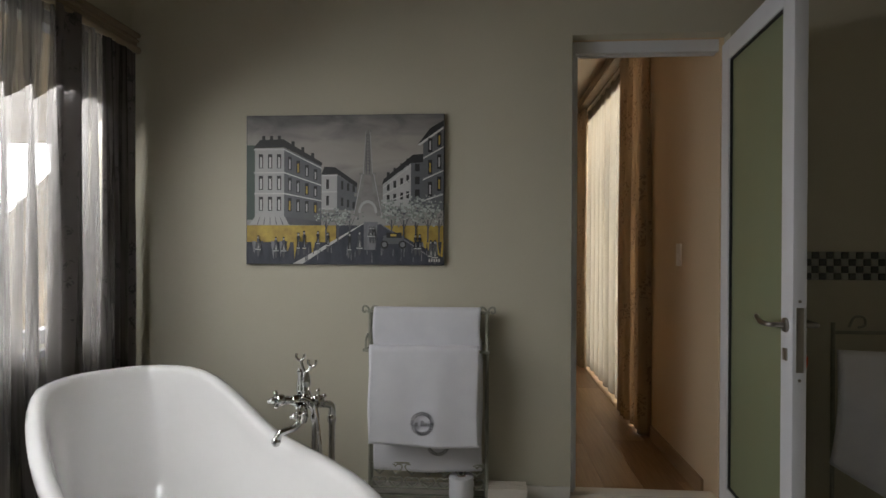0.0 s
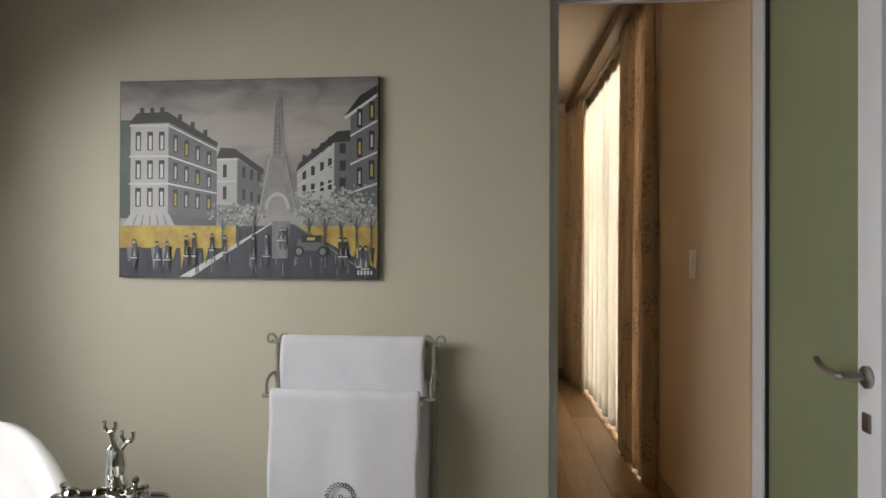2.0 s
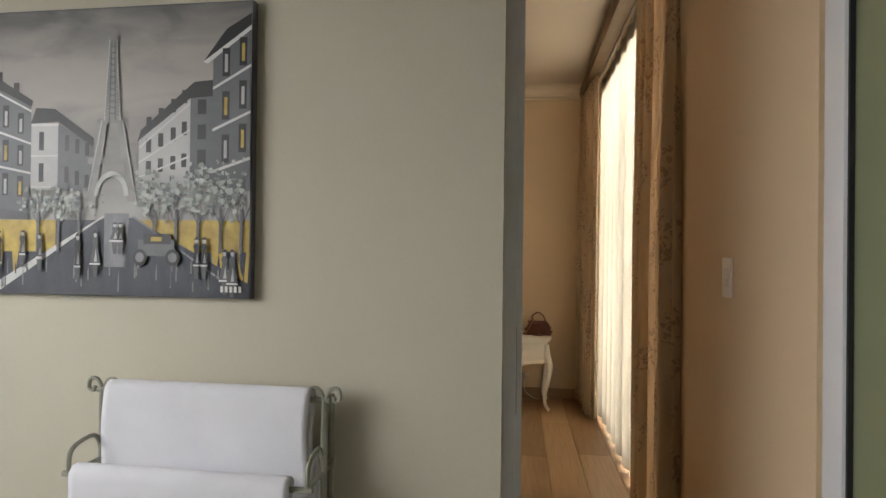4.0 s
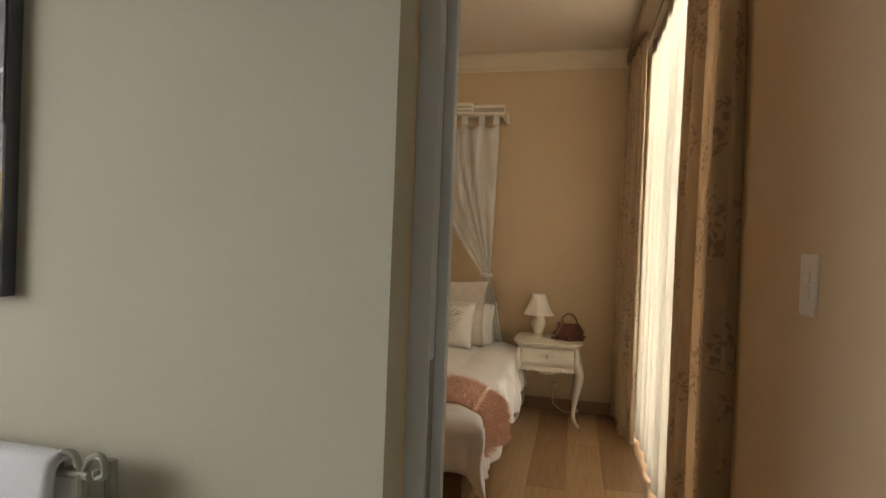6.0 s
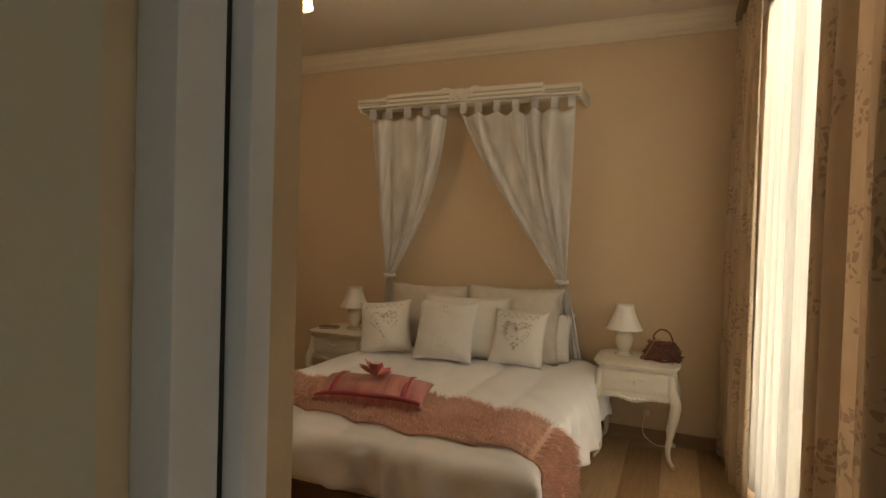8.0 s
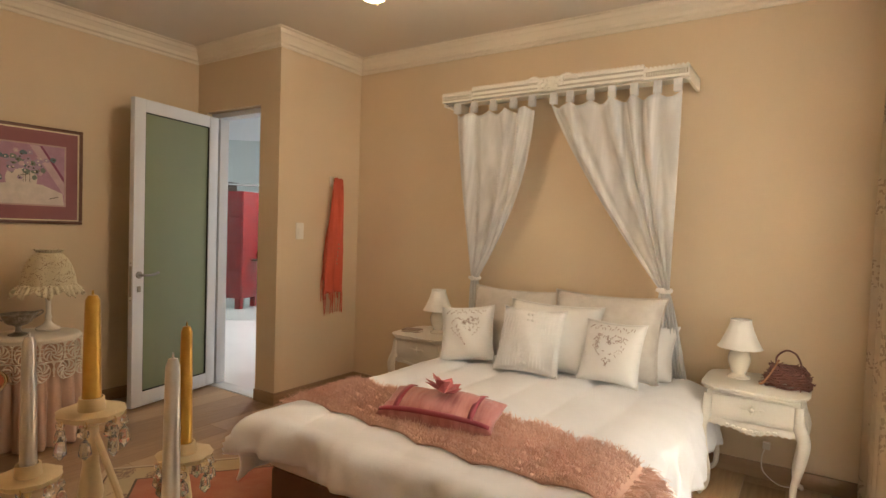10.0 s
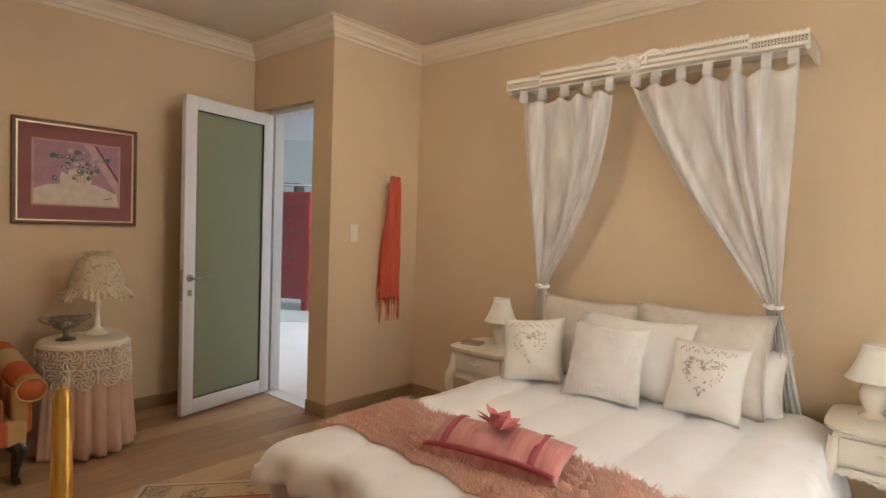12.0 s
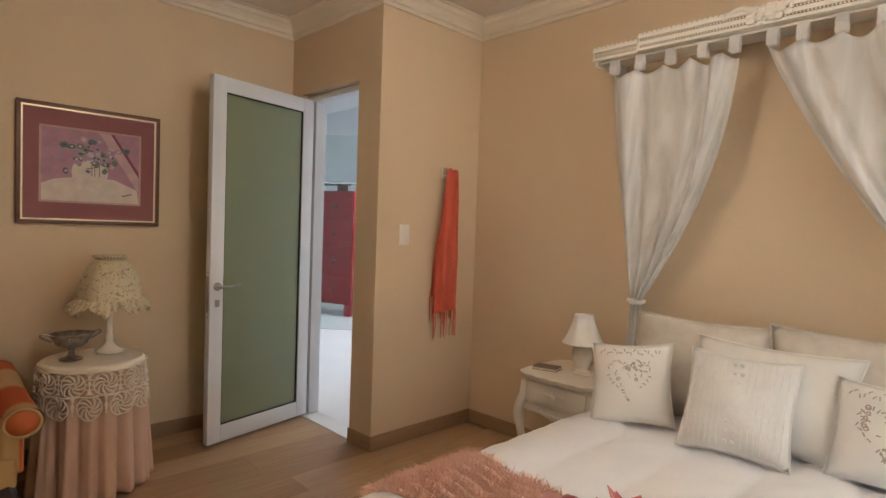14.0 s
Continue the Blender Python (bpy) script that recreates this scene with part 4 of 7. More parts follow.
for j in range(9):
    z0 = (j / 8 - 0.5) * 0.28
    for s in (-1, 1):
        ball(bm, (s * 0.012 + 0.004 * math.sin(3 * j), cushion_front(0.38, 0.385, 0.15, 0.012, z0) + 0.002, 0.19 + z0), 0.008, 6)
part("cable_ribs", bm, M_KNIT, kn, "raised knitted cables")

# silk bolster lying on the throw
SB = Vector((-0.27, 4.83, bed_top(-0.27, 4.85) + 0.015))
bol = thing("silk_cushion", SB, "shirred pink silk cushion with wine ribbons and an organza flower", "cushion")
bol.matrix_world = pose(*SB, 0, 0, 9)
BT = pose(0, 0, 0.058, -72, 0, 0)
BWD, BHT, BTH = 0.50, 0.20, 0.13
bm = cushion(BWD, BHT, BTH, 9, 48, 0.05, 0.0016)
bmesh.ops.transform(bm, matrix=BT, verts=bm.verts)
part("cover", bm, M_SILK, bol, smooth=180)
for x in (-0.16, 0.16):
    bm = bmesh.new()
    vv = []
    for k in range(25):
        z = (k / 24 - 0.5) * BHT * 0.93
        y = cushion_front(BWD, BHT, BTH, x, z, 0.05) - 0.005
        vv.append([bm.verts.new((x - 0.012, y, z)), bm.verts.new((x + 0.012, y, z))])
    for a, b in zip(vv, vv[1:]):
        bm.faces.new((a[0], a[1], b[1], b[0]))
    bmesh.ops.transform(bm, matrix=BT, verts=bm.verts)
    thicken(part("ribbon", bm, M_RIBBON, bol, "wine satin ribbon", 180), 0.003)
bm = bmesh.new()
vv = []
for k in range(31):
    x = (k / 30 - 0.5) * BWD * 0.95
    z0, z1 = -BHT * 0.47, -BHT * 0.40
    vv.append([bm.verts.new((x, cushion_front(BWD, BHT, BTH, x, z, 0.05) - 0.006, z)) for z in (z0, (z0 + z1) / 2, z1)])
for a, b in zip(vv, vv[1:]):
    for i in (0, 1):
        bm.faces.new((a[i], a[i + 1], b[i + 1], b[i]))
bmesh.ops.transform(bm, matrix=BT, verts=bm.verts)
thicken(part("edge_band", bm, M_RIBBON, bol, "wine satin edge band", 180), 0.003)
rnd = random.Random(3)
for k in range(11):
    bm = bmesh.new()
    a = k / 11 * 2 * math.pi + rnd.uniform(-0.2, 0.2)
    L, up = rnd.uniform(0.05, 0.085), rnd.uniform(0.012, 0.075)
    d = Vector((math.cos(a), math.sin(a), 0))
    s = Vector((-d.y, d.x, 0))
    p = Vector((0.01, 0.0, 0.125))
    v = [bm.verts.new(q) for q in (p, p + d * L * 0.5 + s * 0.026 + Vector((0, 0, up * 0.9)), p + d * L + Vector((0, 0, up)), p + d * L * 0.5 - s * 0.026 + Vector((0, 0, up * 0.4)))]
    bm.faces.new((v[0], v[1], v[2]))
    bm.faces.new((v[0], v[2], v[3]))
    thicken(part("organza_petal", bm, M_PINKFLOWER, bol, "pink organza petal", None), 0.002)

# ---- bedroom: canopy over the bed ----
CX0, CX1, CY = -1.165, 0.375, 6.09
pel = thing("canopy_pelmet", ((CX0 + CX1) / 2, YH, 2.1), "cream carved and beaded wooden canopy shelf on the wall", "canopy")
O2 = pel.location.copy()


def at_pel(bm):
    bmesh.ops.translate(bm, vec=-O2, verts=bm.verts)
    return bm


PS = ((CX0, CX0 + 0.23, 2.122, 2.172), (CX0 + 0.23, CX1 - 0.23, 2.128, 2.192), (CX1 - 0.23, CX1, 2.122, 2.172))
for x0, x1, z0, z1 in PS:
    bm = bmesh.new()
    box(bm, x0, x1, CY, CY + 0.018, z0, z1, bevel=0.003)
    box(bm, x0, x1, CY - 0.010, CY + 0.02, z1 - 0.013, z1 + 0.004, bevel=0.003)
    box(bm, x0, x1, CY - 0.007, CY + 0.02, z0 - 0.003, z0 + 0.010, bevel=0.003)
    part("front_panel", at_pel(bm), M_WHITE, pel)
for x in (CX0, CX1 - 0.018):
    part("side_panel", at_pel(boxed(x, x + 0.018, CY + 0.019, YH, 2.10, 2.172, bevel=0.003)), M_WHITE, pel)
part("top_board", at_pel(boxed(CX0, CX1, CY + 0.019, YH, 2.160, 2.168)), M_WHITE, pel)
bm = bmesh.new()
for x0, x1, z0, z1 in PS:
    for zz, r in ((z0 + 0.017, 0.0042), (z1 - 0.019, 0.0042)):
        n = int((x1 - x0) / 0.0125)
        for k in range(n):
            ball(bm, (x0 + (k + 0.5) / n * (x1 - x0), CY - 0.001, zz), r, 6)
    n = int((x1 - x0) / 0.022)
    for k in range(n):
        ball(bm, (x0 + (k + 0.5) / n * (x1 - x0), CY - 0.004, z1 + 0.007), 0.0065, 6, squash=(1.4, 1, 1))
tagged(part("beading", at_pel(bm), M_WHITE, pel, "rows of carved beads"), kind="stuff")
# a thin darker brown strip behind each row of beads
for x0, x1, z0, z1 in PS:
    for zz in (z0 + 0.017, z1 - 0.019):
        part("groove", at_pel(boxed(x0 + 0.008, x1 - 0.008, CY - 0.0012, CY + 0.001, zz - 0.005, zz + 0.005)), surf("dark_bead_strip", (0.30, 0.235, 0.15), None, 0.7), pel, "darker brown strip behind the bead row", None)
bm = bmesh.new()
rnd = random.Random(8)
cxm = (CX0 + CX1) / 2
for k in range(46):
    a = rnd.uniform(0, 6.28)
    rr = rnd.random() ** 0.6
    ball(bm, (cxm + rr * 0.085 * math.cos(a), CY - 0.012 - 0.012 * (1 - rr), 2.165 + rr * 0.032 * math.sin(a)), rnd.uniform(0.008, 0.014), 6, squash=(rnd.uniform(0.8, 1.6), 0.8, rnd.uniform(0.7, 1.3)))
for s in (-1, 1):
    tube(bm, curve([(cxm + s * 0.05, CY - 0.012, 2.18), (cxm + s * 0.1, CY - 0.014, 2.205), (cxm + s * 0.15, CY - 0.01, 2.192), (cxm + s * 0.17, CY - 0.006, 2.17)], 12), [0.012 - 0.0007 * i for i in range(13)], 6)
part("carved_rosette", at_pel(bm), M_WHITE, pel, "carved flower spray")


def canopy_panel(x0, x1, tie, flip, foot, seed, label):
    """Tab-top voile panel drawn to a tie-back: flip 1 gathers towards +x."""
    c = thing("canopy_curtain", (0, 0, 0), label, "curtain", "canopy curtains")
    rnd = random.Random(seed)
    waves = 6.0 if x1 - x0 > 0.6 else 4.5
    yt = CY + 0.035
    outer = 1 if flip > 0 else 0

    def fn(u, v):
        top = Vector((x0 + (x1 - x0) * u, yt, 2.055 + 0.0 * u))
        if v <= 0.75:
            s = v / 0.75
            inward = u if flip > 0 else 1 - u
            ease = s ** (1.12 + 0.25 * inward)
            bow = math.sin(math.pi * s) * 0.05 * (1 - inward)
            p = top.lerp(Vector(tie), ease)
            x_tie = tie[0] + (u - 0.5) * 0.055
            p.x = top.x + (x_tie - top.x) * (ease if inward < 0.9 else ease) - flip * 0.0
            p.x += (0.075 if flip < 0 else -0.02) * math.sin(math.pi * s) * (1 - inward)
            p.z = top.z + (tie[2] - top.z) * s
            amp = 0.028 * (1 - 0.6 * s)
        else:
            s = (v - 0.75) / 0.25
            p = Vector(tie).lerp(Vector(foot), s)
            p.x += (u - 0.5) * (0.055 + 0.11 * s ** 0.7)
            amp = 0.011 + 0.012 * s
        dip = 0.03 * abs(math.sin(math.pi * u * waves)) * max(0, 1 - v * 12)
        wob = u + 0.035 * math.sin(5 * u + seed) + 0.02 * math.sin(13 * u + 2 * seed)
        p.y += amp * (0.75 + 0.5 * math.sin(9 * u + seed)) * math.sin(2 * math.pi * wob * waves + 0.6 * math.sin(4 * v)) + 0.007 * math.sin(21 * u + 5 * v)
        p.z -= dip
        return p

    bm = sheet(fn, 84, 48, (x1 - x0) * 1.6, 1.7)
    thicken(part("voile", bm, M_CANOPY, c, smooth=180), 0.0015)
    n = int(waves) + 1
    for k in range(n):
        u = (k + 0.02) / (n - 0.96) if n > 1 else 0
        u = min(max(u, 0.03), 0.97)
        x = x0 + (x1 - x0) * u
        tb = bmesh.new()
        pts = [(x, yt - 0.012, 2.05), (x, yt - 0.013, 2.085), (x, yt - 0.004, 2.118), (x, yt + 0.012, 2.118), (x, yt + 0.02, 2.085), (x, yt + 0.016, 2.05)]
        vv = [[tb.verts.new((p[0] - 0.02, p[1], p[2])), tb.verts.new((p[0] + 0.02, p[1], p[2]))] for p in pts]
        for a, b in zip(vv, vv[1:]):
            tb.faces.new((a[0], a[1], b[1], b[0]))
        thicken(part("tab", tb, M_CANOPY, c, smooth=None), 0.002)
    kb = bmesh.new()
    tube(kb, [(tie[0] + 0.036 * math.cos(a), tie[1] + 0.03 * math.sin(a), tie[2] + 0.004 * math.sin(2 * a)) for a in (k * math.pi / 8 for k in range(16))], 0.011, 8, closed=True)
    ball(kb, (tie[0], tie[1] - 0.035, tie[2]), 0.018, 8, squash=(1.1, 0.8, 1))
    part("tie_back", kb, M_PILLOW, c, "knotted white tie-back")
    return c


canopy_panel(-1.085, -0.51, (-0.975, 6.27, 0.955), -1, (-0.98, 6.32, 0.48), 1, "white voile canopy curtain tied back beside the bed")
canopy_panel(-0.41, 0.335, (0.262, 6.26, 0.975), 1, (0.315, 6.30, 0.46), 2, "white voile canopy curtain tied back beside the bed")
rod = thing("canopy_rod", (cxm, CY + 0.04, 2.118), "thin white rod carrying the canopy curtains", "rod")
bm = bmesh.new()
tube(bm, [(-0.77 + 0.02, 0, 0), (0.75, 0, 0)], 0.006, 8)
part("bar", bm, M_WHITE, rod)


# ---- bedroom: night tables ----
def night_table():
    t = thing("night_table", (0, 0, 0), "antique-white carved night table with one drawer and cabriole legs", "night table", "night tables")
    w, d, h = 0.445, 0.42, 0.56
    bm = bmesh.new()
    n = 40
    def outline(off):
        pts = []
        for k in range(n):
            a = 2 * math.pi * k / n
            c, s = math.cos(a), math.sin(a)
            q = (abs(c) ** 5 + abs(s) ** 5) ** -0.2
            bow = 0.012 * math.cos(3 * math.pi * c * q) * (abs(s) > 0.5)
            pts.append((c * q * (w / 2 + off), s * q * (d / 2 + off) + math.copysign(bow, s) - 0.0))
        return pts
    levels = [(-0.012, h - 0.03), (0.0, h - 0.024), (-0.004, h - 0.016), (0.012, h - 0.010), (0.012, h - 0.003), (0.006, h)]
    rings = [[bm.verts.new((x, y, z)) for x, y in outline(o)] for o, z in levels]
    for a, b in zip(rings, rings[1:]):
        for k in range(n):
            bm.faces.new((a[k], a[(k + 1) % n], b[(k + 1) % n], b[k]))
    bm.faces.new(rings[0])
    bm.faces.new(rings[-1])
    part("top", bm, M_WHITE, t)
    part("body", boxed(-w / 2 + 0.025, w / 2 - 0.025, -d / 2 + 0.035, d / 2 - 0.02, h - 0.165, h - 0.028, bevel=0.006), M_WHITE, t)
    dr = part("drawer_front", boxed(-w / 2 + 0.05, w / 2 - 0.05, -d / 2 + 0.022, -d / 2 + 0.034, h - 0.145, h - 0.045, bevel=0.004), M_WHITE, t)
    bm = bmesh.new()
    y = -d / 2 + 0.012
    ball(bm, (0, y, h - 0.095), 0.012, 10)
    for s in (-1, 1):
        for q in (0.022, 0.042):
            ball(bm, (s * q, y + 0.005, h - 0.095 + 0.004 * (q > 0.03)), 0.009, 6, squash=(1.8, 0.7, 0.8))
    ball(bm, (0, y + 0.006, h - 0.078), 0.008, 6)
    ball(bm, (0, y + 0.006, h - 0.112), 0.008, 6)
    part("carved_knob", bm, M_WHITE, dr)
    bm = bmesh.new()
    nn = 44
    up, lo = [], []
    for k in range(nn + 1):
        u = k / nn * 2 - 1
        x = u * (w / 2 - 0.03)
        drop = 0.028 + 0.02 * math.cos(u * math.pi) ** 2 * (abs(u) < 0.5) + 0.01 * math.sin(u * 21) ** 2
        up.append((x, h - 0.165))
        lo.append((x, h - 0.165 - drop * (1 - abs(u) ** 6 * 0.2)))
    f1 = [[bm.verts.new((x, yy, z)) for x, z in row] for yy in (-d / 2 + 0.026, -d / 2 + 0.044) for row in (up, lo)]
    for k in range(nn):
        bm.faces.new((f1[0][k], f1[0][k + 1], f1[1][k + 1], f1[1][k]))
        bm.faces.new((f1[2][k], f1[2][k + 1], f1[3][k + 1], f1[3][k]))
        bm.faces.new((f1[1][k], f1[1][k + 1], f1[3][k + 1], f1[3][k]))
    for k in range(9):
        u = (k - 4) / 4
        ball(bm, (u * 0.10, -d / 2 + 0.022, h - 0.185 - 0.014 * math.cos(u * 1.6)), 0.012 - 0.003 * abs(u), 6, squash=(1.3, 0.6, 0.9))
    part("carved_apron", bm, M_WHITE, t)
    for s in (-1, 1):
        part("side_apron", boxed(s * (w / 2 - 0.035) - 0.008, s * (w / 2 - 0.035) + 0.008, -d / 2 + 0.05, d / 2 - 0.04, h - 0.195, h - 0.165, bevel=0.003), M_WHITE, t)
    for sx in (-1, 1):
        for sy in (-1, 1):
            bx, by = sx * (w / 2 - 0.032), sy * (d / 2 - 0.045)
            ox, oy = sx * 1.0, sy * 0.75
            pts = curve([(bx, by, h - 0.05), (bx + 0.006 * ox, by + 0.006 * oy, h - 0.14), (bx + 0.026 * ox, by + 0.026 * oy, h - 0.215), (bx + 0.012 * ox, by + 0.012 * oy, h - 0.33), (bx - 0.008 * ox, by - 0.008 * oy, 0.12), (bx - 0.004 * ox, by - 0.004 * oy, 0.05), (bx + 0.018 * ox, by + 0.018 * oy, 0.018), (bx + 0.026 * ox, by + 0.026 * oy, 0.014)], 26)
            rad = [0.021, 0.022, 0.024, 0.026, 0.028, 0.029, 0.028, 0.027, 0.026, 0.024, 0.022, 0.0205, 0.019, 0.0175, 0.016, 0.015, 0.0142, 0.0135, 0.013, 0.0125, 0.012, 0.012, 0.0125, 0.0135, 0.0145, 0.014, 0.010]
            bm = bmesh.new()
            tube(bm, pts, rad, 10)
            ball(bm, pts[5] + Vector((0.012 * ox, 0.012 * oy, 0)), 0.016, 8, squash=(0.8, 0.8, 1.6))
            part("leg", bm, M_WHITE, t)
    return t


nt1 = night_table()
nt1.matrix_world = pose(0.738, 6.172, 0)
nt2 = copy_thing(nt1, pose(-1.235, 6.165, 0))


def table_lamp(place):
    l = thing("table_lamp", place, "small cream ceramic table lamp with a white pleated shade", "table lamp", "bedside lamps")
    bm = bmesh.new()
    lathe(bm, [(0.052, 0), (0.054, 0.008), (0.036, 0.016), (0.03, 0.026), (0.04, 0.045), (0.052, 0.085), (0.053, 0.11), (0.045, 0.135), (0.028, 0.152), (0.032, 0.158), (0.02, 0.165), (0.012, 0.175), (0.010, 0.205)], 24)
    part("base", bm, M_CERAMIC, l)
    bm = bmesh.new()
    oct_wave = lambda a, i: 1 + 0.03 * abs(math.cos(4 * a)) - 0.015
    prof = [(0.102, 0.158), (0.098, 0.165), (0.088, 0.185), (0.074, 0.215), (0.062, 0.245), (0.052, 0.275), (0.047, 0.302)]
    lathe(bm, prof, 48, wave=oct_wave)
    bmesh.ops.delete(bm, geom=[f for f in bm.faces if len(f.verts) > 4], context="FACES_ONLY")
    thicken(part("shade", bm, M_SHADE, l, "white fabric shade"), 0.002)
    for z, r in ((0.159, 0.1025), (0.301, 0.048)):
        bm = bmesh.new()
        tube(bm, [(r * oct_wave(k * math.pi / 24, 0) * math.cos(k * math.pi / 24), r * oct_wave(k * math.pi / 24, 0) * math.sin(k * math.pi / 24), z) for k in range(48)], 0.003, 6, closed=True)
        part("trim", bm, M_SHADE, l)
    return l


lp1 = table_lamp((0.655, 6.21, 0.561))
copy_thing(lp1, pose(-1.20, 6.17, 0.561))

bk = thing("book", (-1.365, 6.10, 0.561), "thin dark paperback book lying on the night table", "book", turn=14)
part("cover", boxed(-0.065, 0.065, -0.045, 0.045, 0.0, 0.003), M_PAPER, bk, smooth=None)
part("pages", boxed(-0.063, 0.063, -0.043, 0.043, 0.003, 0.013), M_PAGES, bk, smooth=None)
part("cover", boxed(-0.065, 0.065, -0.045, 0.045, 0.013, 0.016), M_PAPER, bk, smooth=None)

bag = thing("beaded_basket", (0.872, 6.16, 0.562), "wine-red wicker handbag basket with beads and a hoop handle", "basket")
bm = bmesh.new()
rnd = random.Random(2)
for j in range(9):
    z = 0.006 + j * 0.0115
    ex, ey = 0.098 - 0.032 * (j / 8) ** 1.3, 0.05 - 0.018 * (j / 8)
    tube(bm, [(ex * math.cos(a) * (1 + 0.04 * math.sin(9 * a + j * 1.7)), ey * math.sin(a) * (1 + 0.06 * math.sin(7 * a + j)), z + 0.004 * math.sin(5 * a + j)) for a in (k * math.pi / 16 for k in range(32))], 0.007, 6, closed=True)
for k in range(170):
    a, q = rnd.uniform(0, 6.28), rnd.random()
    ex, ey = 0.10 - 0.034 * q ** 1.3, 0.052 - 0.018 * q
    p = Vector((ex * math.cos(a), ey * math.sin(a), 0.008 + q * 0.095))
    d = Vector((rnd.uniform(-1, 1), rnd.uniform(-0.6, 0.6), rnd.uniform(-0.5, 1))).normalized() * rnd.uniform(0.012, 0.03)
    tube(bm, [p - d, p + Vector((0.003, -0.004, 0.004)), p + d], 0.0032, 4)
part("woven_body", bm, M_BASKET, bag)
bm = bmesh.new()
tube(bm, curve([(-0.045, 0, 0.09), (-0.05, 0, 0.14), (-0.012, 0, 0.178), (0.03, 0, 0.165), (0.052, 0, 0.12), (0.05, 0, 0.09)], 24), 0.0045, 8)
part("hoop_handle", bm, M_BASKET, bag, "thin curved hoop handle")
bm = bmesh.new()
for k in range(30):
    u = k / 29
    ball(bm, (-0.04 - 0.075 * u, -0.03 - 0.025 * math.sin(u * 3), max(0.006, 0.13 * (1 - u) ** 1.3)), 0.0055, 6)
part("bead_string", bm, M_BEAD, bag, "string of amber beads")

cable = thing("lamp_cable", (0.75, 6.37, 0.09), "thin white lamp cable and plug at the skirting", "cable")
bm = bmesh.new()
tube(bm, curve([(0.04, 0.014, 0.10), (0.02, -0.01, 0.04), (0.03, -0.03, -0.03), (0.10, -0.05, -0.075), (0.16, -0.03, -0.082)], 20), 0.003, 6)
part("flex", bm, M_PLASTIC, cable)
part("plug", boxed(0.02, 0.055, -0.012, 0.016, 0.08, 0.115, bevel=0.004), M_PLASTIC, cable)


# ---- bedroom: switches, scarf, print ----
def light_switch(name, m, keys, label):
    s = thing(name, (0, 0, 0), label, "light switch")
    s.matrix_world = m
    part("plate", boxed(-0.036, 0.036, 0, 0.007, -0.06, 0.06, bevel=0.003), M_PLASTIC, s)
    for k in range(keys):
        z0 = 0.03 - 0.06 * (k + 1) / keys
        part("rocker", boxed(-0.018, 0.018, 0.007, 0.011, z0 + 0.003, z0 + 0.06 / keys - 0.003, bevel=0.002), M_PLASTIC, s)
    return s


light_switch("light_switch", pose(XW, 3.388, 1.146, 0, 0, 90), 2, "ivory light switch plate on the beige wall")
light_switch("light_switch", pose(XS, 5.78, 1.235, 0, 0, -90), 2, "ivory light switch plate beside the scarf")

hook = thing("wall_hook", (XS, 6.085, 1.615), "small ivory wall hook", "hook")
part("plate", boxed(0, 0.008, -0.014, 0.014, -0.03, 0.045, bevel=0.003), M_PLASTIC, hook)
bm = bmesh.new()
tube(bm, curve([(0.006, 0, -0.005), (0.03, 0, -0.012), (0.045, 0, 0.002), (0.045, 0, 0.018)], 10), 0.006, 8)
part("peg", bm, M_PLASTIC, hook)
scarf = thing("scarf", (XS + 0.035, 6.125, 1.6), "coral scarf with fringed ends hanging from a wall hook", "scarf")
for nm, y0, wd, z0, off, sd in (("front_fall", -0.035, 0.215, -1.0, 0.03, 1), ("back_fall", 0.035, 0.205, -0.88, 0.005, 2)):
    def fn(u, v, y0=y0, wd=wd, z0=z0, off=off, sd=sd):
        g = 0.22 + 0.78 * min(1, v * 1.6) ** 0.8
        x = off + 0.024 * g * math.sin(u * 15 + sd + 2 * v) + 0.006 * math.sin(u * 41 + 3 * v) - 0.018 * v
        return Vector((max(x, -0.03), y0 + (u - 0.5) * wd * g + 0.045 * v * (1 if sd == 2 else -0.5) * -1 - 0.01, 0.03 + z0 * v * 0.88 + 0.02 * math.sin(3 * u)))
    thicken(part(nm, sheet(fn, 30, 40, 0.4, 1.0), M_SCARF, scarf, smooth=180), 0.003)
    for k in range(13):
        p = fn(k / 12, 1.0)
        tb = bmesh.new()
        tube(tb, [p, p + Vector((0.002, 0.003 * math.sin(k), -0.07)), p + Vector((0, 0.008 * math.sin(k * 2.1), -0.155))], [0.0035, 0.003, 0.002], 5)
        part("tassel", tb, M_SCARF, scarf)
bm = bmesh.new()
ball(bm, (0.015, 0, 0.01), 0.032, 10, squash=(0.9, 0.9, 1.1))
part("knot", bm, M_SCARF, scarf)
bm = bmesh.new()
for k in range(6):
    ball(bm, (0.05 - 0.004 * k, -0.025 + 0.006 * (k % 2), -0.46 - 0.03 * k), 0.006, 6)
part("sequins", bm, M_CHROME, scarf, "small silver sequins")


def flat_shape(bm, pts, mat, y):
    f = bm.faces.new([bm.verts.new((p[0], y, p[1])) for p in pts])
    f.material_index = mat
    return f


def blob(cx, cz, rx, rz, n=12, wob=0.0, seed=0):
    rnd = random.Random(seed)
    return [(cx + rx * math.cos(k * 2 * math.pi / n) * (1 + rnd.uniform(-wob, wob)), cz + rz * math.sin(k * 2 * math.pi / n) * (1 + rnd.uniform(-wob, wob))) for k in range(n)]


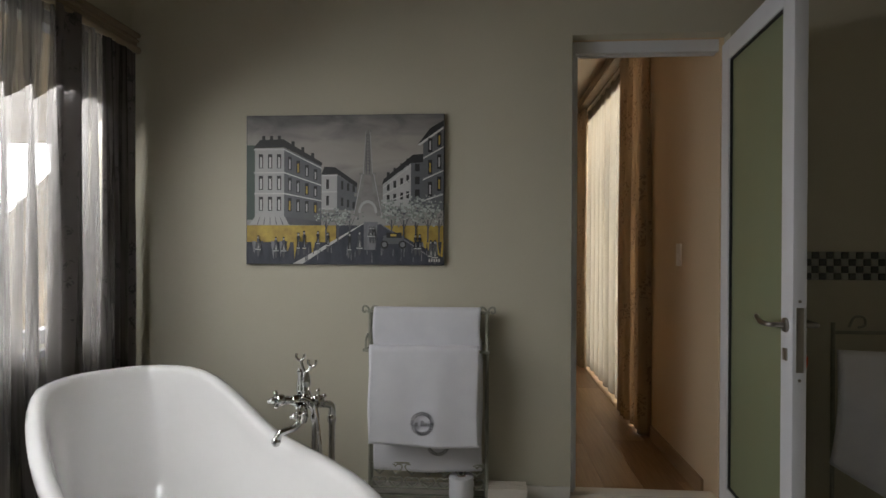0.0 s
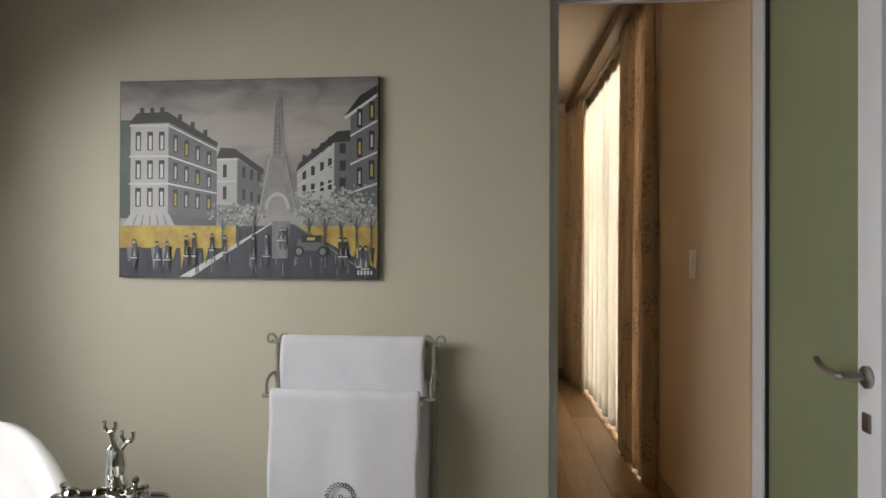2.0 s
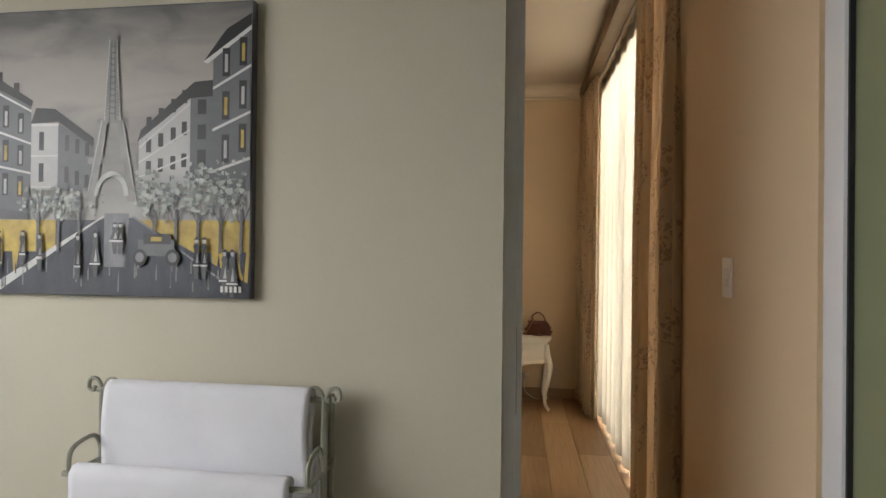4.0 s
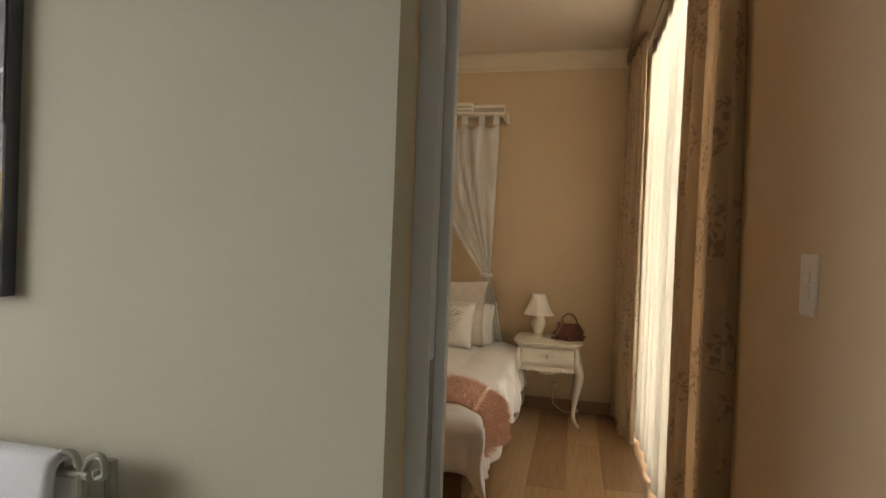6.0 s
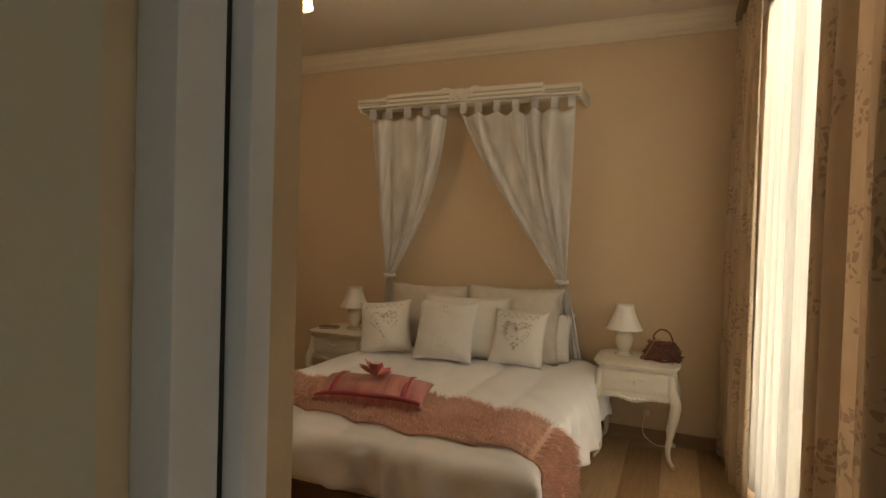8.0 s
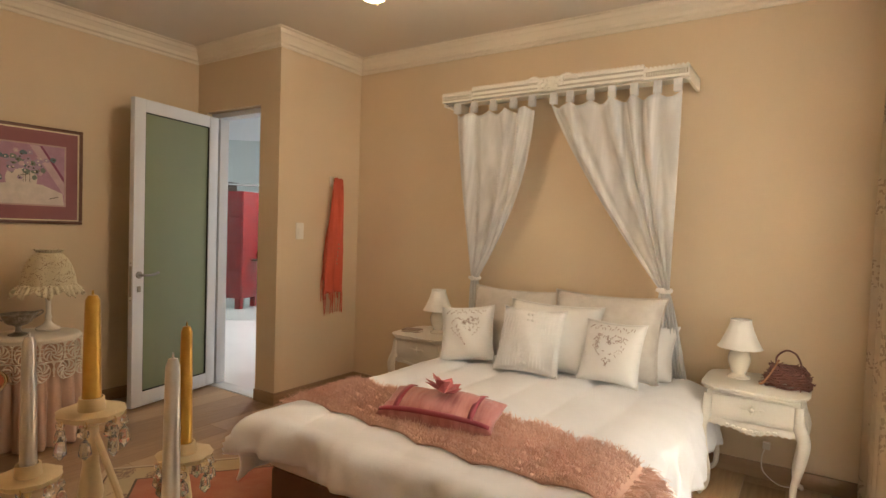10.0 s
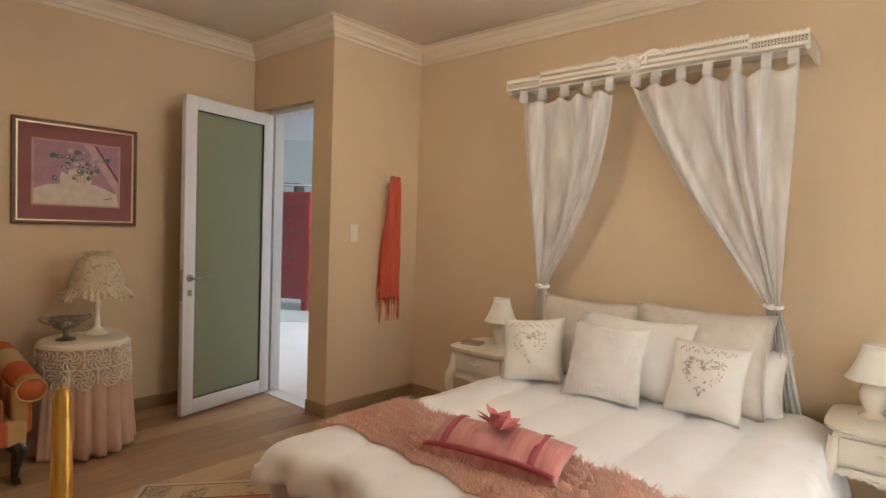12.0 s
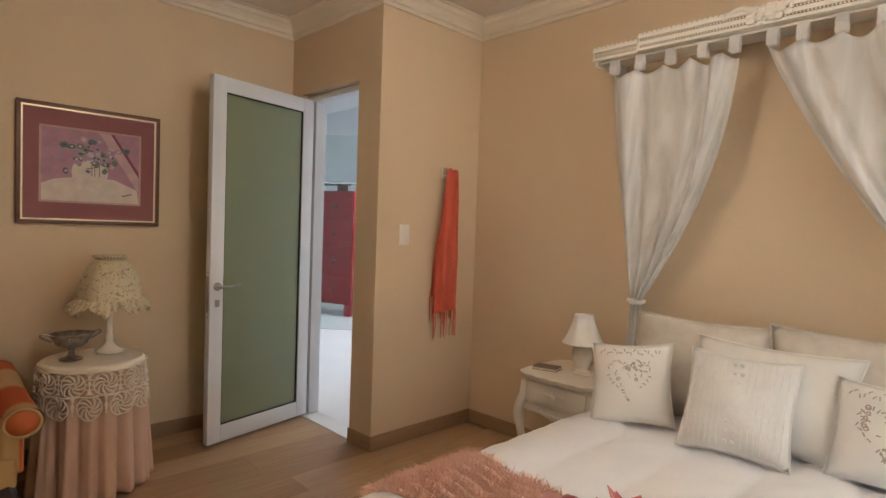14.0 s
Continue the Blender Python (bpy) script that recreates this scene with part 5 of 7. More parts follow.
# framed print on the left wall; its own x runs along the wall
PW, PH = 0.66, 0.612
pr = thing("framed_print", (0, 0, 0), "framed still-life print of flowers with a mauve mount", "framed print")
pr.matrix_world = pose(XL, 4.408, 1.540, 0, 0, 90)
M_FRAME = surf("walnut_frame", (0.17, 0.075, 0.04), (0.12, 0.05, 0.03), 0.4, 10, 90, 0.1)
M_MOUNT = surf("mauve_mount", (0.30, 0.125, 0.13), (0.27, 0.105, 0.115), 0.8, 5, 200, 0.05)
for nm, a in (("frame_rail", (-PW / 2, PW / 2, -0.024, 0, PH / 2 - 0.02, PH / 2)), ("frame_rail", (-PW / 2, PW / 2, -0.024, 0, -PH / 2, -PH / 2 + 0.02)), ("frame_stile", (-PW / 2, -PW / 2 + 0.02, -0.024, 0, -PH / 2 + 0.02, PH / 2 - 0.02)), ("frame_stile", (PW / 2 - 0.02, PW / 2, -0.024, 0, -PH / 2 + 0.02, PH / 2 - 0.02))):
    part(nm, boxed(*a, bevel=0.003), M_FRAME, pr)
a, b = PW / 2 - 0.021, PH / 2 - 0.021
for q in ((-a, a, -0.02, -0.012, b - 0.007, b), (-a, a, -0.02, -0.012, -b, -b + 0.007), (-a, -a + 0.007, -0.02, -0.012, -b + 0.007, b - 0.007), (a - 0.007, a, -0.02, -0.012, -b + 0.007, b - 0.007)):
    part("gilt_slip", boxed(*q), surf("pale_gilt", (0.7, 0.58, 0.38), None, 0.35, metal=0.6), pr, "thin pale gilt slip", None)
part("mount", boxed(-a + 0.006, a - 0.006, -0.010, -0.002, -b + 0.006, b - 0.006), M_MOUNT, pr, "mauve card mount", None)
bm = bmesh.new()
w2, h2_ = 0.235, 0.195
flat_shape(bm, [(-w2, -h2_), (w2, -h2_), (w2, h2_), (-w2, h2_)], 0, -0.0108)
flat_shape(bm, [(-w2 + 0.01, -h2_ + 0.01), (w2 - 0.01, -h2_ + 0.01), (w2 - 0.01, h2_ - 0.01), (-w2 + 0.01, h2_ - 0.01)], 1, -0.0112)
flat_shape(bm, [(-w2 + 0.01, -h2_ + 0.01), (w2 - 0.01, -h2_ + 0.01), (w2 - 0.02, -0.11), (0.1, -0.06), (-0.06, -0.055), (-0.17, -0.075), (-w2 + 0.01, -0.10)], 2, -0.0116)
flat_shape(bm, [(0.03, h2_ - 0.012), (0.085, h2_ - 0.012), (w2 - 0.012, -0.04), (w2 - 0.012, -0.12)], 3, -0.0116)
flat_shape(bm, [(0.085, h2_ - 0.012), (0.10, h2_ - 0.012), (w2 - 0.012, -0.01), (w2 - 0.012, -0.04)], 4, -0.0118)
flat_shape(bm, blob(-0.01, -0.03, 0.085, 0.085, 20, 0.03, 3), 2, -0.0120)
rnd = random.Random(4)
for k in range(64):
    x, z = rnd.gauss(-0.005, 0.07), 0.06 + rnd.gauss(0, 0.034)
    flat_shape(bm, blob(x, z, rnd.uniform(0.012, 0.022), rnd.uniform(0.010, 0.018), 9, 0.25, k), rnd.choice((5, 6, 6, 7, 3)), -0.0122 - k * 0.00002)
    if k % 2:
        flat_shape(bm, blob(x, z, 0.006, 0.005, 7), rnd.choice((2, 8)), -0.01355 - k * 0.00002)
for x in (-0.005, 0.008, 0.03):
    flat_shape(bm, [(x, -0.05), (x + 0.003, -0.05), (x + 0.002, 0.015), (x, 0.015)], 8, -0.0150)
flat_shape(bm, [(-0.03, -0.015), (0.03, 0.0), (0.03, 0.004), (-0.03, -0.011)], 8, -0.0150)
flat_shape(bm, [(0.14, -0.15), (0.19, -0.135), (0.19, -0.131), (0.14, -0.145)], 8, -0.0150)
INK = [surf("print_" + n, c, tuple(q * 0.8 for q in c), 0.7, 20, 120, 0.0) for n, c in (("edge", (0.55, 0.38, 0.34)), ("mauve", (0.47, 0.27, 0.36)), ("cream", (0.72, 0.63, 0.56)), ("blush", (0.62, 0.43, 0.46)), ("plum", (0.28, 0.08, 0.15)), ("teal", (0.14, 0.19, 0.22)), ("lilac", (0.42, 0.30, 0.42)), ("green", (0.2, 0.24, 0.2)), ("umber", (0.1, 0.08, 0.06)))]
part("picture", bm, INK, pr, "still life of blue and white flowers", None)

# ---- bedroom: skirted table, lamp, bowl ----
TX, TY, TR, TH = -2.72, 4.33, 0.20, 0.615
tbl = thing("round_table", (TX, TY, 0), "small round table hidden under cloths", "table")
bm = bmesh.new()
lathe(bm, [(TR - 0.012, TH - 0.03), (TR - 0.004, TH - 0.026), (TR - 0.004, TH - 0.014), (TR - 0.012, TH - 0.012)], 32)
part("tabletop", bm, M_DARKWOOD, tbl)
bm = bmesh.new()
lathe(bm, [(0.12, 0.0), (0.13, 0.02), (0.04, 0.06), (0.035, 0.3), (0.05, 0.55), (0.1, TH - 0.03)], 20)
part("pedestal", bm, M_DARKWOOD, tbl)
skc = thing("table_skirt", (TX, TY, 0), "blush pink floor-length cloth falling in deep folds", "tablecloth")


def skirt_pt(u, v):
    a = 2 * math.pi * u
    if v < 0.12:
        r = TR * v / 0.12
        return Vector((r * math.cos(a), r * math.sin(a), TH - 0.008))
    s = (v - 0.12) / 0.88
    fold = 0.004 + 0.042 * s ** 0.8
    r = TR + 0.004 + 0.022 * s + 0.62 * fold * (math.sin(15 * a + 0.8 * math.sin(3 * a)) + 0.35 * math.sin(31 * a + 2))
    return Vector((r * math.cos(a), r * math.sin(a), (TH - 0.012) * (1 - s) + 0.008))


thicken(part("cloth", sheet(skirt_pt, 220, 24, 1.7, 0.7, wrap=True), M_SKIRTCLOTH, skc, smooth=180), 0.003)
lace = thing("lace_cloth", (TX, TY, 0), "ivory crocheted lace topper with pinwheel motifs over the table", "lace cloth")


def lace_r(a, s):
    return TR + 0.016 + 0.02 * s + (0.004 + 0.017 * s) * math.sin(15 * a + 0.8 * math.sin(3 * a)) + 0.004


def lace_pt(a, z):
    s = (TH - z) / TH
    r = lace_r(a, s)
    return Vector((r * math.cos(a), r * math.sin(a), z))


bm = bmesh.new()
lathe(bm, [(0.01, TH - 0.0035), (TR + 0.006, TH - 0.0035), (TR + 0.016, TH - 0.012), (TR + 0.018, TH - 0.025)], 90)
part("top_cloth", bm, M_LACE, lace)
MOT = 11
for k in range(MOT):
    for row, (z, rr) in enumerate(((TH - 0.082, 0.053), (TH - 0.185, 0.055))):
        a0 = 2 * math.pi * (k + 0.5 * row) / MOT
        bm = bmesh.new()
        step = rr / (TR + 0.03)

        def on(dx, dz, a0=a0, z=z):
            return lace_pt(a0 + dx / (TR + 0.03), z + dz)

        for arm in range(9):
            b0 = arm * 2 * math.pi / 9
            tube(bm, [on(q * math.cos(b0 + q * 26) , q * math.sin(b0 + q * 26)) for q in (0.008, 0.016, 0.025, 0.034, 0.043, rr - 0.004)], [0.002, 0.003, 0.0042, 0.0048, 0.0045, 0.003], 5)
        for q in (0.010, rr - 0.003):
            tube(bm, [on(q * math.cos(t * math.pi / 9), q * math.sin(t * math.pi / 9)) for t in range(18)], 0.0032, 5, closed=True)
        part("crochet_motif", bm, M_LACE, lace)
bm = bmesh.new()
for k in range(MOT):
    a0 = 2 * math.pi * (k + 0.5) / MOT
    for j in range(7):
        z0, z1 = TH - 0.028, TH - 0.12
        da = (j - 3) * 0.012
        tube(bm, [lace_pt(a0 + da * 1.3, z0), lace_pt(a0 - da * 0.5, (z0 + z1) / 2), lace_pt(a0 + da, z1)], 0.0022, 4)
    for j in range(5):
        z = TH - 0.035 - j * 0.022
        tube(bm, [lace_pt(a0 + d * 0.022, z + 0.004 * math.sin(d * 2)) for d in (-3, -1.5, 0, 1.5, 3)], 0.0026, 4)
    a1 = 2 * math.pi * k / MOT
    for j in range(5):
        da = (j - 2) * 0.018
        tube(bm, [lace_pt(a1 + da, TH - 0.13), lace_pt(a1 - da * 0.6, TH - 0.175), lace_pt(a1 + da * 0.2, TH - 0.215)], 0.0024, 4)
for z in (TH - 0.028, TH - 0.134):
    tube(bm, [lace_pt(t * 2 * math.pi / 180, z) for t in range(180)], 0.004, 5, closed=True)
tagged(part("crochet_mesh", bm, M_LACE, lace, "open crochet bars between the motifs"), kind="stuff")

fl = thing("frilled_lamp", (-2.775, 4.41, TH + 0.002), "cream lamp with a frilled flower-sprigged fabric shade", "table lamp")
bm = bmesh.new()
lathe(bm, [(0.062, 0), (0.064, 0.01), (0.05, 0.018), (0.03, 0.03), (0.018, 0.045), (0.015, 0.06), (0.019, 0.075), (0.013, 0.095), (0.0125, 0.16), (0.017, 0.19), (0.012, 0.205), (0.012, 0.24)], 20)
part("base", bm, M_CERAMIC, fl)
bm = sheet(lambda u, v: Vector((0, 0, 0)) + Vector(((0.056 + 0.012 * min(1, v * 5) + 0.075 * v ** 0.8 + 0.012 * math.sin(math.pi * v)) * (1 + 0.02 * math.cos(8 * 2 * math.pi * u)) * math.cos(2 * math.pi * u), (0.056 + 0.012 * min(1, v * 5) + 0.075 * v ** 0.8 + 0.012 * math.sin(math.pi * v)) * (1 + 0.02 * math.cos(8 * 2 * math.pi * u)) * math.sin(2 * math.pi * u), 0.455 - 0.20 * v)), 96, 14, 0.8, 0.25, wrap=True)
thicken(part("shade", bm, M_FRILL, fl, "cream shade with brown sprigs", 180), 0.003)
bm = sheet(lambda u, v: Vector(((0.140 + 0.036 * v + 0.012 * v * math.sin(34 * 2 * math.pi * u)) * math.cos(2 * math.pi * u), (0.140 + 0.036 * v + 0.012 * v * math.sin(34 * 2 * math.pi * u)) * math.sin(2 * math.pi * u), 0.27 - 0.055 * v + 0.018 * v * math.cos(8 * 2 * math.pi * u) + 0.008 * v * math.sin(23 * 2 * math.pi * u))), 300, 6, 1.6, 0.06, wrap=True)
thicken(part("frill", bm, M_FRILL, fl, "gathered fabric frill", 180), 0.002)
bm = sheet(lambda u, v: Vector(((0.058 + 0.014 * v + 0.005 * v * math.sin(30 * 2 * math.pi * u)) * math.cos(2 * math.pi * u), (0.058 + 0.014 * v + 0.005 * v * math.sin(30 * 2 * math.pi * u)) * math.sin(2 * math.pi * u), 0.452 + 0.02 * v)), 200, 3, 0.8, 0.03, wrap=True)
thicken(part("collar", bm, M_FRILL, fl, smooth=180), 0.002)

bowl = thing("silver_bowl", (-2.70, 4.235, TH + 0.002), "tarnished silver footed bowl with flared handles", "bowl")
bm = bmesh.new()
bowl.scale = (0.84, 0.84, 0.9)
lathe(bm, [(0.056, 0), (0.057, 0.008), (0.032, 0.014), (0.017, 0.024), (0.015, 0.05), (0.022, 0.06), (0.05, 0.068), (0.066, 0.082), (0.072, 0.10), (0.088, 0.124), (0.1, 0.132), (0.098, 0.136), (0.084, 0.128), (0.066, 0.10), (0.04, 0.076), (0.006, 0.072)], 40, wave=lambda a, i: 1 + (0.05 * math.cos(10 * a) if 7 <= i <= 12 else 0))
for vert in bm.verts:
    if vert.co.z > 0.055:
        vert.co.y *= 1.12
        vert.co.x *= 0.86
part("body", bm, M_SILVER, bowl)
for s in (-1, 1):
    bm = bmesh.new()
    tube(bm, curve([(0, s * 0.088, 0.128), (0, s * 0.112, 0.139), (0, s * 0.136, 0.141), (0, s * 0.142, 0.130), (0, s * 0.122, 0.116), (0, s * 0.088, 0.098)], 20), 0.0055, 6)
    part("handle", bm, M_SILVER, bowl)
bm = bmesh.new()
for k in range(9):
    a = 2 * math.pi * k / 8
    rr = 0.0 if k == 8 else 0.014
    ball(bm, (0.068, -0.012 + rr * math.cos(a), 0.108 + rr * math.sin(a)), 0.008, 6)
part("cast_ornament", bm, M_SILVER, bowl, "cast flower ornament")

# ---- bedroom: armchair ----
chair = thing("armchair", (-2.71, 3.67, 0), "orange and tan striped upholstered armchair on dark cabriole legs", "armchair")


def soft_block(x0, x1, y0, y1, z0, z1, bev=0.04):
    bm = boxed(x0, x1, y0, y1, z0, z1, bevel=bev, seg=4)
    lay = bm.loops.layers.uv.verify()
    for f in bm.faces:
        for lo in f.loops:
            c = lo.vert.co
            lo[lay].uv = (c.y if abs(f.normal.y) < 0.7 else c.x, c.z)
    return bm


part("seat", soft_block(-0.28, 0.34, -0.24, 0.24, 0.30, 0.44, 0.05), M_CHAIR, chair)
part("seat_frame", soft_block(-0.30, 0.31, -0.33, 0.33, 0.19, 0.31, 0.02), M_CHAIR, chair)
bk_ = soft_block(-0.36, -0.22, -0.32, 0.32, 0.25, 0.92, 0.06)
bmesh.ops.transform(bk_, matrix=pose(0, 0, 0, 0, -6, 0), verts=bk_.verts)
part("backrest", bk_, M_CHAIR, chair)
for s in (-1, 1):
    y = s * 0.31
    arm = bmesh.new()
    pts = curve([(-0.26, y, 0.54), (-0.1, y, 0.53), (0.1, y, 0.50), (0.25, y + s * 0.02, 0.46), (0.30, y + s * 0.03, 0.45)], 14)
    rows = []
    lay = arm.loops.layers.uv.verify()
    def armf(u, v, pts=pts, s=s, y=y):
        i = min(int(u * 14), 13)
        p = pts[i].lerp(pts[i + 1], u * 14 - i)
        a = 2 * math.pi * v
        return Vector((p.x, p.y + s * 0.02 + 0.062 * math.cos(a), p.z + 0.055 * math.sin(a)))
    part("arm_roll", sheet(armf, 14, 20, 0.34, 0.34, bm=arm), M_CHAIR, chair, smooth=180)
    fr = bmesh.new()
    vs = [fr.verts.new((0.302, y + s * 0.035 + 0.064 * math.cos(k * math.pi / 10), 0.45 + 0.058 * math.sin(k * math.pi / 10))) for k in range(20)]
    f = fr.faces.new(vs)
    lay2 = fr.loops.layers.uv.verify()
    for lo in f.loops:
        lo[lay2].uv = (0.05, 0.1)
    thicken(part("arm_scroll", fr, M_CHAIR, chair), 0.02)
    part("arm_panel", soft_block(-0.26, 0.295, y - 0.04 + s * 0.005, y + 0.04 + s * 0.005, 0.24, 0.46, 0.02), M_CHAIR, chair)
    pp = bmesh.new()
    tube(pp, [(0.314, y + s * 0.035 + 0.062 * math.cos(k * math.pi / 10), 0.45 + 0.056 * math.sin(k * math.pi / 10)) for k in range(20)], 0.006, 6, closed=True)
    part("piping", pp, surf("tan_piping", (0.5, 0.32, 0.13), None, 0.8), chair, "tan corded piping")
    for x, d in ((0.26, 1), (-0.26, -1)):
        lg = bmesh.new()
        tube(lg, curve([(x, s * 0.28, 0.20), (x + d * 0.035, s * 0.30, 0.165), (x + d * 0.02, s * 0.295, 0.09), (x + d * 0.01, s * 0.29, 0.03), (x + d * 0.045, s * 0.30, 0.012)], 16), [0.04, 0.04, 0.038, 0.036, 0.034, 0.03, 0.027, 0.024, 0.021, 0.019, 0.017, 0.016, 0.016, 0.017, 0.018, 0.016, 0.011], 8)
        part("leg", lg, M_DARKWOOD, chair, "dark curved wooden leg")

# ---- bedroom: rug ----
rug = thing("rug", (-2.0, 4.37, 0.0), "oriental rug in terracotta and cream with a flowered border", "rug")
rug.matrix_world = pose(-2.0, 4.37, 0.0) @ pose(0, 0, 0, 0, 0, 51.5)
RL, RW2 = 1.15, 1.75


def rug_band(nm, i, j, mat, z, label=""):
    bm = bmesh.new()
    box(bm, i, RL - i, -RW2 + i, -i, 0.001, z)
    lay = bm.loops.layers.uv.verify()
    for f in bm.faces:
        for lo in f.loops:
            lo[lay].uv = (lo.vert.co.x, lo.vert.co.y)
    part(nm, bm, mat, rug, label, None)


rug_band("selvedge", 0.0, 0, M_RUGEDGE, 0.006, "cream woven edge")
rug_band("guard_stripe", 0.025, 0, M_RUGLINE, 0.0075, "dark guard stripe")
rug_band("border", 0.035, 0, M_RUGB, 0.0088, "flowered tan border")
rug_band("guard_stripe", 0.17, 0, M_RUGLINE, 0.0100, "dark guard stripe")
rug_band("field", 0.182, 0, M_RUG, 0.0112, "terracotta field")

# ---- bedroom: candelabra ----
CAX, CAY = 0.15, 3.327
can = thing("candelabra", (CAX, CAY, 0), "tall ivory iron candelabra with gold and silver candles and crystals", "candelabra")
bm = bmesh.new()
lathe(bm, [(0.13, 0), (0.135, 0.012), (0.06, 0.03), (0.022, 0.06), (0.014, 0.10), (0.013, 0.45), (0.022, 0.47), (0.013, 0.50), (0.012, 0.72), (0.024, 0.745), (0.012, 0.77), (0.010, 0.86), (0.016, 0.90), (0.010, 0.94), (0.009, 0.994)], 20)
part("stem", bm, M_IVORYIRON, can)
CUPS = ((0.0, 0.0, 1.012, M_GOLD, 0.158, 0.0115), (-0.004, 0.139, 0.908, M_GOLD, 0.202, 0.0105), (0.166, 0.016, 0.875, M_SILVERCANDLE, 0.232, 0.0105), (-0.105, -0.035, 0.905, M_SILVERCANDLE, 0.20, 0.0105), (0.03, -0.15, 0.90, M_GOLD, 0.20, 0.0105))
rnd = random.Random(6)
for cx, cy, cz, cm, cl, cr in CUPS:
    arm = bmesh.new()
    d = Vector((cx, cy, 0)) if cx else Vector((0.05, 0.03, 0))
    L = d.length
    d.normalize()
    tube(arm, curve([(0, 0, 0.74), tuple(d * L * 0.55 + Vector((0, 0, 0.70))), tuple(d * L * 1.05 + Vector((0, 0, 0.74 + (cz - 0.8) * 0.4))), (cx, cy, cz - 0.016)], 18), 0.0048, 8)
    sw = Vector((-d.y, d.x, 0))
    tube(arm, curve([(0, 0, 0.80), tuple(d * L * 0.4 + sw * 0.02 + Vector((0, 0, 0.835))), tuple(d * L * 0.72 + sw * 0.03 + Vector((0, 0, 0.80))), tuple(d * L * 0.5 + sw * 0.012 + Vector((0, 0, 0.775))), tuple(d * L * 0.35 + sw * 0.016 + Vector((0, 0, 0.80)))], 18), 0.0036, 7)
    am = part("arm", arm, M_IVORYIRON, can)
    cup = bmesh.new()
    lathe(cup, [(0.006, -0.02), (0.02, -0.012), (0.038, -0.006), (0.042, 0.002), (0.038, 0.004), (0.017, 0.003), (0.0155, 0.02), (0.013, 0.02), (0.012, 0.004)], 20, (cx, cy, cz), wave=lambda a, i: 1 + (0.05 * math.cos(8 * a) if 2 <= i <= 4 else 0))
    part("drip_cup", cup, M_IVORYIRON, am, "ivory scalloped drip cup")
    cd = bmesh.new()
    lathe(cd, [(cr, 0.006), (cr * 1.02, 0.02), (cr * 0.93, cl * 0.6), (cr * 0.8, cl * 0.96), (cr * 0.5, cl), (0.0015, cl + 0.001), (0.0012, cl + 0.007)], 16, (cx, cy, cz))
    part("candle", cd, cm, am, "metallic tapered candle")
    for k in range(7):
        a = k * 2 * math.pi / 7 + 0.3
        x, y = cx + 0.039 * math.cos(a), cy + 0.039 * math.sin(a)
        dr = bmesh.new()
        tube(dr, [(x + 0.0045 * math.cos(t * math.pi / 5), y, cz - 0.006 + 0.0045 * math.sin(t * math.pi / 5)) for t in range(10)], 0.0008, 4, closed=True)
        part("hook_ring", dr, M_GILT, am)
        dr = bmesh.new()
        ball(dr, (x, y, cz - 0.018), 0.006, 8)
        L2 = rnd.uniform(0.022, 0.034)
        lathe(dr, [(0.001, -L2), (0.0085, -L2 * 0.72), (0.0065, -L2 * 0.3), (0.001, 0)], 8, (x, y, cz - 0.024))
        part("crystal_drop", dr, M_CRYSTAL, am, "clear crystal drop", 20)

# ---- bedroom: chandelier ----
CHX, CHY = -0.72, 4.72
ch = thing("chandelier", (CHX, CHY, CEIL), "gilt ceiling chandelier with lit glass shades and crystal drops", "chandelier")
bm = bmesh.new()
lathe(bm, [(0.07, 0), (0.072, -0.012), (0.05, -0.03), (0.02, -0.045), (0.012, -0.06), (0.012, -0.20), (0.03, -0.22), (0.035, -0.25), (0.012, -0.28)], 24)
part("stem", bm, M_GILT, ch)
for k in range(5):
    a = k * 2 * math.pi / 5 + 0.5
    d = Vector((math.cos(a), math.sin(a), 0))
    bm = bmesh.new()
    tube(bm, curve([tuple(d * 0.02 + Vector((0, 0, -0.23))), tuple(d * 0.09 + Vector((0, 0, -0.29))), tuple(d * 0.17 + Vector((0, 0, -0.265))), tuple(d * 0.185 + Vector((0, 0, -0.215)))], 14), 0.006, 8)
    am = part("arm", bm, M_GILT, ch)
    bm = bmesh.new()
    lathe(bm, [(0.018, 0.0), (0.034, -0.03), (0.046, -0.075), (0.05, -0.105)], 20, tuple(d * 0.185 + Vector((0, 0, -0.205))))
    part("glass_shade", bm, M_BULB, am, "lit warm glass shade")
    bm = bmesh.new()
    q = d * 0.235 + Vector((0, 0, -0.31))
    tube(bm, [(q.x + 0.012 * math.cos(t), q.y, q.z + 0.012 * math.sin(t)) for t in (0.0, 0.6, 1.2, 2.0, 2.8, 3.6, 4.2)], 0.003, 6)
    part("scroll", bm, M_GILT, am)
    bm = bmesh.new()
    lathe(bm, [(0.001, -0.03), (0.008, -0.02), (0.006, -0.008), (0.001, 0)], 8, tuple(d * 0.15 + Vector((0, 0, -0.28))))
    part("crystal_drop", bm, M_CRYSTAL, am, "clear crystal drop", 20)
point_lamp("chandelier_light", (CHX, CHY, CEIL - 0.36), LAMP_W, (1.0, 0.80, 0.56), 0.15)

